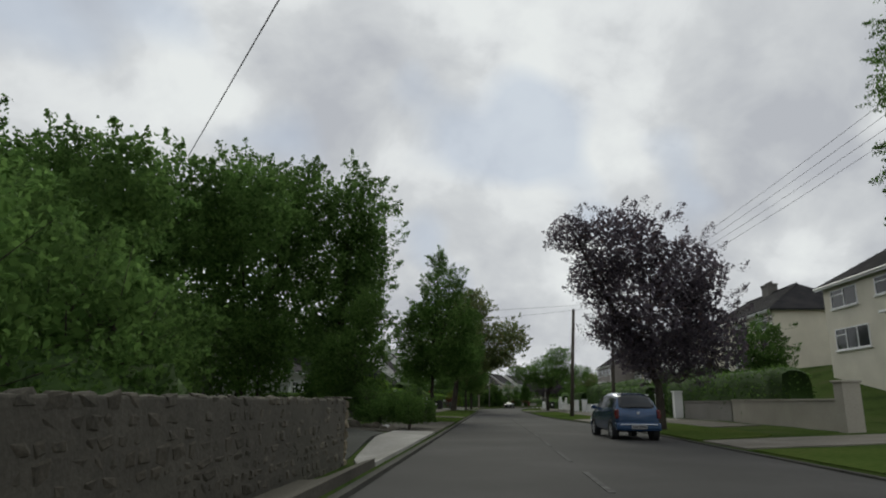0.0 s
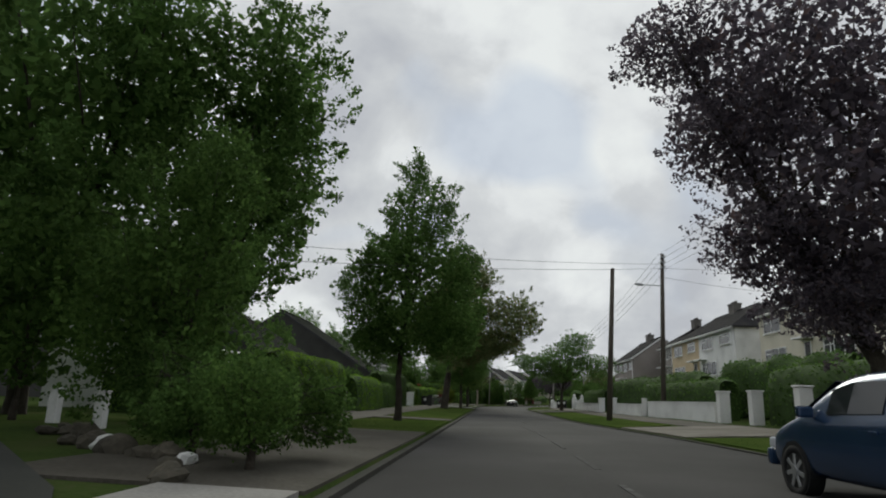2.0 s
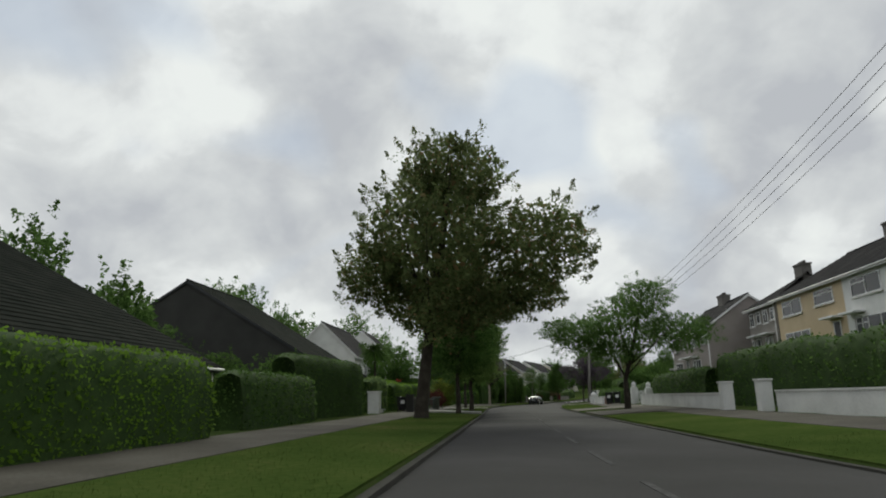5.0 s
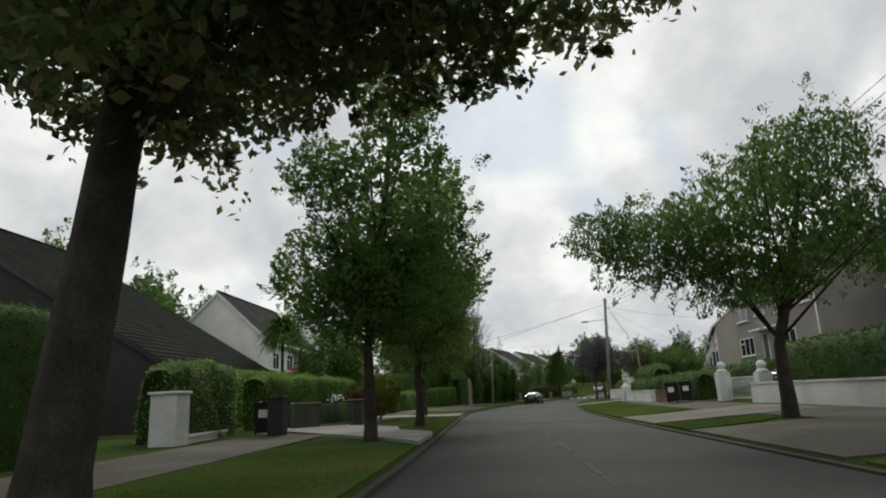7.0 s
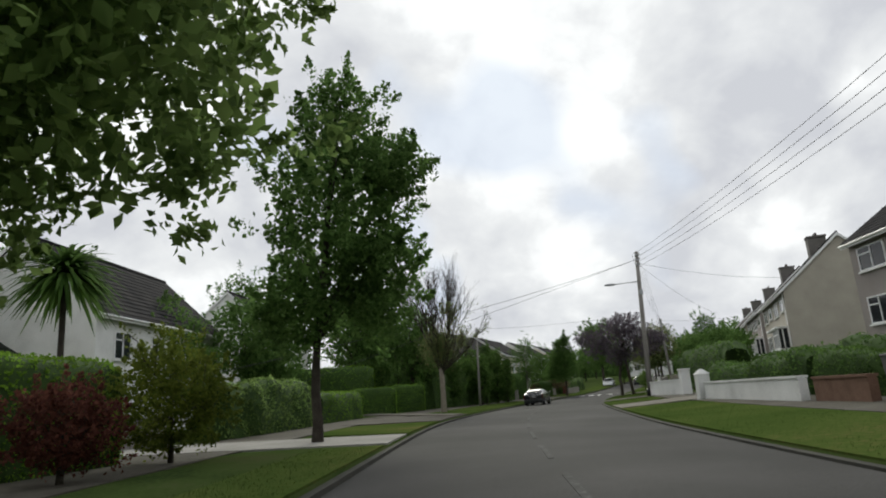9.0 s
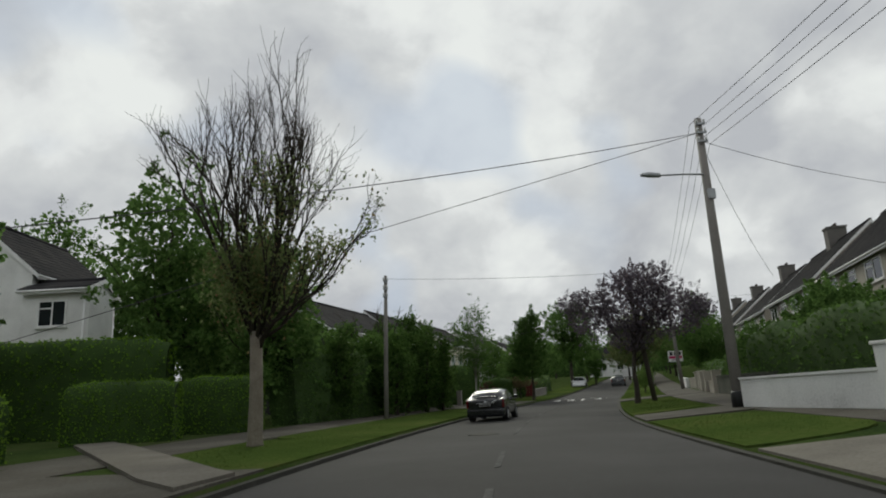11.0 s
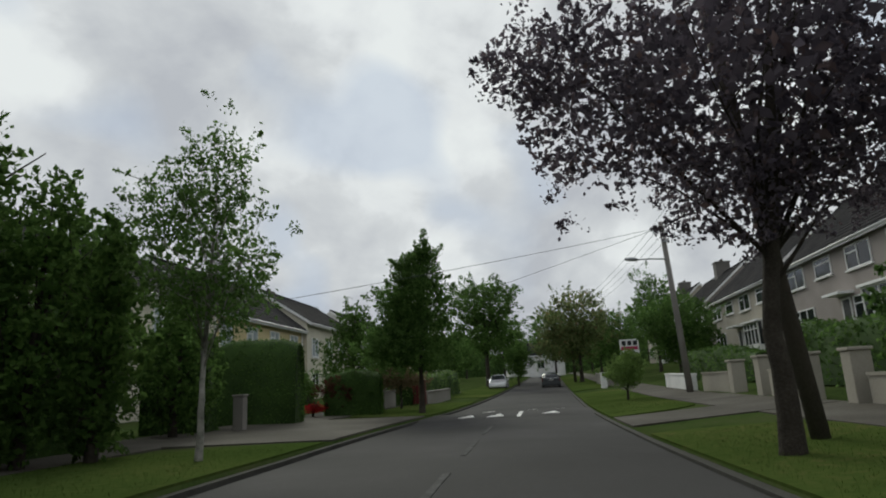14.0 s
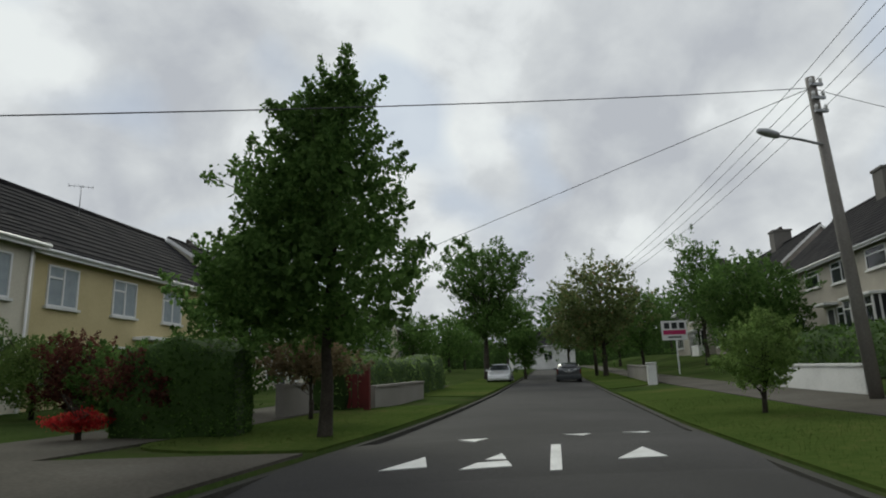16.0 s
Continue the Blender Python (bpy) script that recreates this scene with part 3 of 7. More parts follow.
# ---------------------------------------------------------------- trees and hedges
def tree(name, label, x, y, height, crown, trunk_r, fork, leafmat, bark=BARK, clumps=260, per=70, size=0.17, spread=0.42,
         lean=(0, 0), seed=1, droop=0.2, shell=0.5, stems=1, fill=0.7, group="street trees", category="tree"):
    """crown: blobs (x, y, z, rx, ry, rz) relative to the foot. fork: height where the limbs part."""
    rng = np.random.default_rng(seed)
    z0 = float(zg(x, y)) - 0.03
    root = thing(name, label, category, pose(x, y, z0), group)
    B = np.array(crown, float)
    vol = B[:, 3] * B[:, 4] * B[:, 5]
    pick = rng.choice(len(B), clumps, p=vol ** 0.8 / (vol ** 0.8).sum())
    u = rng.normal(size=(clumps, 3))
    u /= np.linalg.norm(u, axis=1, keepdims=True)
    r = shell + (1 - shell) * rng.uniform(0, 1, clumps) ** 0.6
    lump = np.array([noise.noise(Vector(v) * 2.3 + Vector((seed, 0, 0))) for v in u])
    r = r * (0.95 + 0.42 * lump)
    CC = B[pick, :3] + u * r[:, None] * B[pick, 3:]
    CC[:, 2] = np.maximum(CC[:, 2], 0.35)
    runs = []
    for s in range(stems):
        ang = 2 * math.pi * s / max(1, stems) + 0.4
        ox, oy = (0.28 * math.cos(ang), 0.28 * math.sin(ang)) if stems > 1 else (0, 0)
        f = fork * (1 + 0.1 * s)
        top = np.array([lean[0] + ox * 2.2, lean[1] + oy * 2.2, f])
        run = [((ox, oy, -0.15), trunk_r * 1.45), ((ox, oy, 0.12), trunk_r * 1.15), ((ox + 0.02, oy, 0.5), trunk_r)]
        for k in (0.4, 0.7, 1.0):
            run.append(((ox + (top[0] - ox) * k + 0.022 * rng.normal(), oy + (top[1] - oy) * k + 0.022 * rng.normal(), 0.5 + (f - 0.5) * k), trunk_r * (1 - 0.25 * k)))
        hi = B[np.argmax(B[:, 2])]
        run.append((((top[0] + hi[0]) / 2, (top[1] + hi[1]) / 2, (f + hi[2]) / 2), trunk_r * 0.58))
        run.append(((hi[0], hi[1], hi[2] + hi[5] * 0.4), trunk_r * 0.12))
        runs.append(run)
        order = rng.permutation(clumps)
        n_l = min(18, max(8, clumps // (9 * stems)))
        for c in CC[order[:n_l]]:
            k = rng.uniform(0.0, 0.55)
            a = np.array([top[0] + (hi[0] - top[0]) * k, top[1] + (hi[1] - top[1]) * k, f + (hi[2] - f) * k * 0.8])
            flat = math.hypot(c[0] - a[0], c[1] - a[1])
            if c[2] - a[2] < 0.55 * flat + 0.1:
                c = a + (c - a) * min(0.7, 1.7 / max(flat, 0.1))
                c[2] = a[2] + 0.6 * math.hypot(c[0] - a[0], c[1] - a[1]) + 0.15
            mid = (a + c) / 2 + np.array([0, 0, 0.12 * np.linalg.norm(c - a)]) * rng.uniform(-0.4, 1.2) + 0.15 * rng.normal(size=3)
            rr = trunk_r * rng.uniform(0.16, 0.34) * (1 - 0.5 * k)
            runs.append([(a, rr), (mid, rr * 0.6), (c, rr * 0.18)])
            for c2 in CC[rng.choice(clumps, 3)]:
                if np.linalg.norm(c2 - mid) < 2.2:
                    runs.append([(mid, rr * 0.45), ((mid + c2) / 2 + 0.1 * rng.normal(size=3), rr * 0.3), (c2, 0.008)])
    tubes("trunk", [q for q in runs if len(q) > 3], bark, root)
    limbs = [q for q in runs if len(q) <= 3]
    if limbs:
        tagged(tubes("limb", limbs, bark, root, 6), kind="stuff")
    if per > 0:
        # shoots of leaves that grow outwards and up (or hang, on a drooping tree)
        n = int(clumps * per * 0.86)
        up = 0.55 if droop < 0.6 else -0.25
        way = u * np.array([1, 1, 0.6]) + np.array([0, 0, up]) + 0.25 * rng.normal(size=(clumps, 3))
        way /= np.linalg.norm(way, axis=1, keepdims=True)
        reach = spread * rng.uniform(1.1, 2.5, clumps)
        k = rng.integers(0, clumps, n)
        s = rng.uniform(0, 1, (n, 1)) ** 0.85
        P = CC[k] + way[k] * reach[k][:, None] * (s - 0.45) + rng.normal(size=(n, 3)) * spread * 0.48 * (1.08 - s)
        P[:, 2] = np.maximum(P[:, 2], 0.1)
        # larger leaves deep in the crown close it to the light
        Q, big = [], []
        for bx, by, bz, rx, ry, rz in B:
            rm = (rx * ry * rz) ** (1 / 3)
            L = max(size * 1.05, min(0.45, 0.09 * rm))
            per_m3 = (1.0 + 2.2 * fill) / (L * L / 6.8 * 1.4 * rm)
            m2 = int(min(2900, per_m3 * 4.19 * rx * ry * rz * 0.40))
            v = rng.normal(size=(m2, 3))
            v *= (rng.uniform(0, 1, (m2, 1)) ** 0.36 * 0.76) / np.linalg.norm(v, axis=1, keepdims=True)
            Q.append(np.array([bx, by, bz]) + v * np.array([rx, ry, rz]))
            big.append(np.full(m2, L))
        Q = np.concatenate(Q)
        Q[:, 2] = np.maximum(Q[:, 2], 0.2)
        leaves_ob("crown", np.concatenate([P, Q]), np.r_[np.full(n, size * 0.86), np.concatenate(big)][:, None], rng, leafmat, root, 2.6 if droop > 1 else 1.7, droop)
    return root


def hedge(name, label, pts, width, height, leafmat, seed=1, size=0.07, density=420, rough=0.06, topround=0.25, category="hedge", base=None, jag=0.0, most=5800):
    """A hedge along a line of points: a core coloured dark for the shade inside, and a skin of small leaves."""
    rng = np.random.default_rng(seed)
    pts = np.array(pts, float)
    seglen = np.linalg.norm(np.diff(pts[:, :2], axis=0), axis=1)
    tot = seglen.sum()
    n = max(3, int(tot / 0.5) + 1)
    s = np.linspace(0, tot, n)
    cum = np.r_[0, np.cumsum(seglen)]
    line = np.stack([np.interp(s, cum, pts[:, k]) for k in range(2)], 1)
    tan = np.gradient(line, axis=0)
    tan /= np.linalg.norm(tan, axis=1, keepdims=True) + 1e-9
    nor = np.stack([tan[:, 1], -tan[:, 0]], 1)
    prof = [(-0.5, 0.0), (-0.52, 0.35), (-0.5, 0.75), (-0.42, 0.93), (-0.22, 1.0), (0, 1.015), (0.22, 1.0), (0.42, 0.93), (0.5, 0.75), (0.52, 0.35), (0.5, 0.0)]
    m = len(prof)
    V = []
    for i in range(n):
        end = 0.82 if i in (0, n - 1) else 1.0
        for a, h in prof:
            q = line[i] + nor[i] * a * width * end
            z0 = float(zg(*line[i])) if base is None else base
            hh = height * (0.94 if i in (0, n - 1) else 1.0) + jag * noise.noise(Vector((line[i][0] * 0.7, line[i][1] * 0.7, seed))) * h
            d = rough * noise.noise(Vector((q[0] * 1.3, q[1] * 1.3, h * height * 1.3 + seed)))
            V.append((q[0] + nor[i][0] * d * 2 * (1 if a > 0 else -1), q[1] + nor[i][1] * d * 2 * (1 if a > 0 else -1), z0 - 0.02 + h * hh + d * h))
    F = []
    for i in range(n - 1):
        for k in range(m - 1):
            q = i * m + k
            F.append((q, q + 1, q + m + 1, q + m))
    F.append(tuple(range(m)))
    F.append(tuple((n - 1) * m + m - 1 - k for k in range(m)))
    root = thing(name, label, category, group="garden hedges")
    V = np.array(V)
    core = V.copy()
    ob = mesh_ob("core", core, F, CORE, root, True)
    tri = []
    for q in F:
        for k in range(1, len(q) - 1):
            tri.append((q[0], q[k], q[k + 1]))
    tri = np.array(tri)
    a, b, c = V[tri[:, 0]], V[tri[:, 1]], V[tri[:, 2]]
    nn = np.cross(b - a, c - a)
    area = np.linalg.norm(nn, axis=1) / 2
    N = int(min(most, area.sum() * density))
    size = size * max(1.0, min(1.5, math.sqrt(area.sum() * density / N) * 0.8))
    t = rng.choice(len(tri), N, p=area / area.sum())
    u, v = rng.uniform(size=(2, N))
    fl = u + v > 1
    u[fl], v[fl] = 1 - u[fl], 1 - v[fl]
    P = a[t] + (b - a)[t] * u[:, None] + (c - a)[t] * v[:, None]
    P += rng.normal(size=P.shape) * size * 0.45
    leaves_ob("foliage", P, size, rng, leafmat, root, long=1.5)
    return root


def bush(name, label, x, y, blobs, leafmat, seed=1, clumps=120, per=60, size=0.09, spread=0.2, category="bush", group="", trunk=True):
    return tree(name, label, x, y, 1, blobs, 0.05, 0.35, leafmat, clumps=clumps, per=per, size=size, spread=spread, seed=seed,
                shell=0.45, group=group, category=category)


# -- left side, tall trees behind the stone wall
tree("broadleaf_tree", "tall dense dark green tree behind the stone wall", -13.4, 33.5, 15,
     [(0, 0, 10.2, 4.9, 4.2, 5.2), (-3.4, 1, 8.0, 4.1, 3.4, 5.0), (2.6, 0.5, 11.6, 2.7, 2.8, 3.4), (3.2, 0.5, 8.2, 2.4, 2.4, 2.8), (1.8, -1, 5.0, 3.1, 2.8, 3.2)], 0.28, 2.4, LEAF_DARK, clumps=420, per=68, size=0.2, seed=11, fill=1.0)
tree("broadleaf_tree", "tall dark green tree with an airy crown", -9.2, 36.5, 15,
     [(1.0, 0, 11.8, 2.6, 2.6, 3.9), (0.6, 0, 6.5, 2.9, 2.6, 3.3), (1.5, 0, 8.8, 2.1, 2.2, 3.2), (-0.6, -0.4, 4.4, 2.2, 2.2, 2.2)], 0.22, 2.6, LEAF_DARK, clumps=390, per=66, size=0.19, seed=12, fill=1.0)
tree("broadleaf_tree", "big dense green tree behind the stone wall", -15.5, 23.0, 12,
     [(0, 0, 7.0, 4.6, 4, 4.2), (-3, -3, 7.2, 4, 4, 4.4), (2.4, 1.8, 8.6, 3, 3, 3.4), (-0.6, -1.0, 9.2, 2.6, 2.6, 2.8), (5.0, 2.6, 9.0, 2.6, 2.6, 3.2), (3.0, -1, 3.4, 3.0, 3, 2.6)], 0.25, 2.2, LEAF_DARK, clumps=360, per=62, size=0.2, seed=13, fill=1.0)
tree("broadleaf_tree", "dense green tree over the stone wall", -11.5, 14.5, 7,
     [(0, 0, 4.2, 3.0, 3.4, 2.6), (-3.0, -3.0, 4.4, 3.0, 3.2, 2.6), (-1.0, 3.6, 4.4, 2.6, 2.6, 2.8), (-3.5, 4, 5.8, 2.5, 2.5, 3.4), (0.8, 1.0, 2.6, 2.4, 3.4, 1.8), (-2.6, -0.5, 6.0, 2.4, 2.4, 2.2), (2.8, -0.8, 5.6, 1.6, 1.6, 2.0)], 0.18, 1.6, LEAF_DARK, clumps=330, per=70, size=0.17, seed=14, fill=1.0)
bush("shrub", "tall yellow-green shrub beside the driveway", -5.6, 27.0, [(0, 0, 2.6, 1.55, 1.4, 2.4), (0.2, 0.4, 4.7, 1.1, 1.0, 1.4), (-1.3, 0.5, 2.4, 1.3, 1.2, 2.0)], LEAF_DHEDGE, 15, 230, 70, 0.11, 0.28)
bush("shrub", "rounded dark clipped bush at the verge", -3.1, 24.2, [(0, 0, 0.85, 0.75, 0.9, 0.8), (-0.5, 1.2, 0.9, 0.8, 0.9, 0.8), (0.35, 1.6, 0.75, 0.7, 0.8, 0.7)], LEAF_DHEDGE, 16, 130, 80, 0.07, 0.14)
bush("shrub", "low sprawling green bush in the rock border", -4.4, 25.4, [(0, 0, 0.7, 0.9, 0.8, 0.75), (-0.8, 0.8, 1.0, 0.8, 0.8, 1.0)], LEAF_DARK, 17, 110, 70, 0.08, 0.18)

# -- left side street trees
tree("maple_tree", "street maple with dark green leaves on the verge", -3.9, 41.9, 11,
     [(0.4, 0, 5.8, 2.9, 2.6, 2.7), (0.6, 0, 8.5, 1.8, 1.8, 1.9), (0.35, 0, 10.3, 0.8, 0.8, 1.1), (-2.0, 0, 5.5, 1.0, 1.2, 1.2), (2.4, 0, 6.3, 1.0, 1.2, 1.4), (-1.3, 0, 4.0, 1.4, 1.7, 1.7), (2.2, 0.2, 4.4, 1.6, 1.7, 1.7), (-0.8, 0, 6.4, 1.6, 1.6, 1.5), (0.3, 0, 3.6, 2.2, 2.0, 1.4), (2.0, 0, 3.3, 1.4, 1.3, 1.1), (-0.9, 0.2, 3.0, 1.7, 1.6, 1.1)], 0.15, 2.2, LEAF_DARK, clumps=460, per=92, size=0.115, spread=0.32, seed=21, fill=0.6)
tree("maple_tree", "wide street maple with leaves turning brown", -4.6, 76.1, 15,
     [(0.8, 0, 9.0, 4.7, 4.8, 4.2), (1.8, 0, 12.4, 3.6, 3.4, 2.6), (-2.3, 0.3, 7.3, 2.2, 2.6, 2.3), (6.2, -0.3, 8.4, 3.2, 3.2, 2.8), (2.8, -0.5, 5.9, 3.2, 2.6, 1.8), (5.2, 0, 6.0, 2.4, 2.4, 1.4), (1.6, -1.6, 5.2, 2.6, 2.1, 2.0), (-0.6, 1.2, 6.0, 2.0, 2.2, 2.0), (0.9, 1.4, 5.3, 1.8, 1.6, 1.3), (3.4, 1.0, 5.6, 2.2, 1.8, 1.3)],
     0.35, 3.7, LEAF_BROWN, clumps=900, per=84, size=0.156, spread=0.36, lean=(0.4, 0), seed=22, fill=0.8)
tree("maple_tree", "dark green street maple with a dense crown", -3.6, 86.7, 12,
     [(0.7, 0, 6.4, 2.7, 2.6, 3.2), (1.0, 0, 9.8, 1.7, 1.8, 2.1), (0.0, 0, 3.7, 2.5, 2.2, 1.7), (2.0, 0, 4.6, 1.5, 1.5, 1.6), (-1.2, 0, 7.4, 1.4, 1.4, 1.4), (-1.5, 0.4, 4.6, 1.6, 1.8, 2.0), (0.2, 2.0, 5.4, 2.2, 2.2, 2.2), (0.4, 2.2, 3.9, 1.9, 1.8, 1.5), (-0.8, 2.4, 4.2, 1.9, 1.8, 1.7)], 0.17, 2.4, LEAF_DARK, clumps=460, per=89, size=0.115, spread=0.32, seed=23, fill=0.25)
tree("maple_tree", "leafy street maple on the grass verge", -3.15, 93.6, 9.5,
     [(-0.1, 0, 5.2, 2.3, 2.5, 2.9), (0.7, 0, 8.4, 1.9, 1.8, 1.8), (0.8, 0, 4.4, 1.6, 1.6, 1.7), (-0.5, 0, 3.5, 1.9, 2.1, 1.5), (0.9, 0, 3.2, 1.6, 1.7, 1.3), (1.7, 0.2, 5.4, 1.2, 1.3, 1.4)], 0.17, 2.2, LEAF_MID, clumps=440, per=89, size=0.107, spread=0.3, seed=24, fill=0.45)
tree("maple_tree", "leafy street maple on the grass verge", -4.5, 107.2, 10.5,
     [(0.6, 0, 6.0, 2.5, 2.5, 3.2), (0.8, 0, 9.0, 1.5, 1.5, 1.8), (2.3, 0, 7.4, 1.5, 1.5, 1.2), (1.9, 0, 4.6, 1.5, 1.5, 1.6), (1.8, 0, 3.2, 1.2, 1.2, 1.0), (-0.6, 0, 3.6, 1.8, 1.7, 1.3)], 0.14, 2.4, LEAF_DARK, clumps=300, per=76, size=0.17, spread=0.38, seed=25)


def bare_tree(x, y, seed):
    """Upright limbs that fork again and again into fine twigs."""
    rng = np.random.default_rng(seed)
    root = thing("bare_tree", "nearly leafless tree with fine upright twigs", "tree", pose(x, y, float(zg(x, y)) - 0.03), "street trees")
    runs = [[((0, 0, -0.15), 0.24), ((0, 0, 0.15), 0.18), ((0.02, 0, 1.2), 0.155), ((0.0, 0, 2.7), 0.14)]]
    tips = []

    def grow(p, d, L, r, depth):
        d = d / np.linalg.norm(d)
        mid = p + d * L * 0.5 + rng.normal(size=3) * L * 0.05
        end = p + d * L + rng.normal(size=3) * L * 0.06
        runs.append([(p, r), (mid, r * 0.82), (end, r * 0.6)])
        tips.append(end)
        if depth == 0:
            return
        for k in range(3 if depth > 1 else 4):
            nd = d + rng.normal(size=3) * (0.24 if depth > 1 else 0.36) + np.array([0, 0, 0.28])
            at = end if k < 2 else mid
            grow(at, nd, L * rng.uniform(0.55, 0.82), max(0.006, r * 0.55), depth - 1)

    for k in range(11):
        a = 2 * math.pi * k / 11 + rng.normal() * 0.2
        t = rng.uniform(0.10, 0.50)
        grow(np.array([0.03 * math.cos(a), 0.03 * math.sin(a), 2.1 + 0.6 * rng.uniform()]), np.array([t * math.cos(a) + 0.06, t * math.sin(a), 1.0]), rng.uniform(1.9, 2.6), 0.065, 4)
    for a in (-0.7, -0.25, 0.2, 0.65):
        grow(np.array([0.05, 0.0, 2.4 + 0.3 * rng.uniform()]), np.array([math.cos(a), math.sin(a), 0.75]), rng.uniform(1.3, 1.7), 0.05, 3)
    tubes("trunk", runs[:1], PALEBARK, root, 12)
    tagged(tubes("branch", runs[1:], BARK, root, 5), kind="stuff")
    T = np.array(tips)
    T = T[(T[:, 0] > 0.2) | (T[:, 2] < 4.2)]
    C = T[rng.integers(0, len(T), 5200)] + rng.normal(size=(5200, 3)) * 0.10
    low = np.array([-0.1, 0, 4.0]) + rng.normal(size=(6000, 3)) * np.array([0.48, 0.48, 0.52])
    leaves_ob("crown", np.concatenate([C[C[:, 2] < 6.5], low]), 0.10, rng, LEAF_BROWN, root)


bare_tree(-2.8, 129.5, 26)
tree("silver_birch", "slender forked birch with sparse small leaves", 3.45, 149.9, 6,
     [(0.0, 0, 3.4, 1.45, 1.35, 1.2), (0.2, 0, 4.9, 0.8, 0.8, 1.35), (-0.7, 0, 4.3, 0.75, 0.75, 1.0), (0.1, 0, 2.7, 1.1, 1.1, 0.7)], 0.06, 1.3, LEAF_DARK, bark=BIRCHBARK, clumps=250, per=36, size=0.085, spread=0.2, seed=27, droop=0.7, fill=0.0)
tree("conical_tree", "tall conical green street tree", 8.6, 164.0, 8,
     [(0, 0, 2.8, 2.3, 2.2, 1.5), (0.1, 0, 4.2, 1.7, 1.6, 1.6), (0.2, 0, 5.5, 1.15, 1.1, 1.3), (0.35, 0, 6.35, 0.5, 0.5, 0.95), (-0.4, 0.2, 6.0, 0.4, 0.4, 0.7), (0.35, 0, 7.1, 0.25, 0.25, 0.5), (-1.2, 0, 2.8, 1.4, 1.4, 1.1), (-0.7, 0, 4.3, 1.35, 1.3, 1.4), (-0.3, 0, 5.6, 0.9, 0.9, 1.1)], 0.12, 1.5, LEAF_DARK, clumps=440, per=62, size=0.12, spread=0.24, seed=28)
tree("broadleaf_tree", "rounded green tree along the road", 19.6, 203.0, 12,
     [(0, 0, 8.4, 4.2, 4, 3.0), (0.5, 0, 5.0, 3.4, 3.2, 2.0)], 0.25, 3.0, LEAF_DARK, clumps=260, per=60, size=0.24, spread=0.5, seed=29)
tree("broadleaf_tree", "small dense green tree by the roadside", 23.8, 207.0, 6, [(0, 0, 2.8, 1.6, 1.6, 2.2)], 0.12, 0.8, LEAF_DARK, clumps=110, per=60, size=0.2, spread=0.35, seed=30)

# -- left background masses
for k, (x, y, r, h) in enumerate(((-6.0, 141.0, 2.6, 9.3), (-10.4, 142.5, 3.5, 13.0), (-12.5, 150, 3.2, 11.0), (-24.5, 166, 3.6, 15), (-29.5, 165, 4.8, 19.5), (-33, 116, 4.2, 16.5), (-26.5, 117, 2.6, 11.5), (-20, 128, 3.6, 9), (-29.3, 112.5, 2.9, 15.6), (-24.8, 112.5, 2.8, 11.8), (-26.1, 76, 2.4, 12.0), (-21.5, 77, 2.8, 8.6), (-30.0, 78, 1.6, 11.4),
                                  (-16, 133, 3.6, 9.5), (-36, 130, 5, 13), (-34, 131, 4.5, 14.5), (-29, 133, 3.6, 14.0))):
    tree("broadleaf_tree", "dark green garden tree beside the houses", x, y, h, [(0, 0, h * 0.58, r, r, h * 0.40), (r * 0.4, 0, h * 0.4, r * 0.8, r * 0.8, h * 0.32)],
         0.24, 2.0, LEAF_DARK, clumps=150, per=38, size=0.27, spread=0.5, seed=40 + k, group="garden trees")
for k, (x, y, r, h) in enumerate(((-6.0, 148.5, 2.1, 5.9), (-4.0, 150.0, 2.1, 5.4), (-1.9, 151.6, 2.0, 5.5), (-8.5, 150, 2.3, 7.0), (0.0, 153.6, 1.6, 5.3), (0.7, 150.0, 1.1, 5.1), (1.6, 150.5, 0.8, 4.2), (1.4, 156.2, 1.2, 4.2), (-0.3, 149.5, 1.4, 5.7), (-0.7, 146.4, 1.3, 4.6), (-3.2, 143.6, 1.5, 4.3), (-2.2, 147.4, 1.6, 4.6), (-11, 149, 2.0, 5.0), (-9.5, 146, 1.8, 4.6),
                                  (5.9, 171.2, 1.9, 5.4), (8.2, 177.5, 1.7, 4.2))):
    tree("conifer_shrub", "overgrown dark evergreen behind the verge", x, y, h, [(0, 0, h * 0.42, r, r, h * 0.45), (0.2, 0, h * 0.75, r * 0.6, r * 0.6, h * 0.27)],
         0.1, 0.6, LEAF_DHEDGE, clumps=100, per=32, size=0.17, spread=0.3, seed=60 + k, group="evergreens", category="shrub")



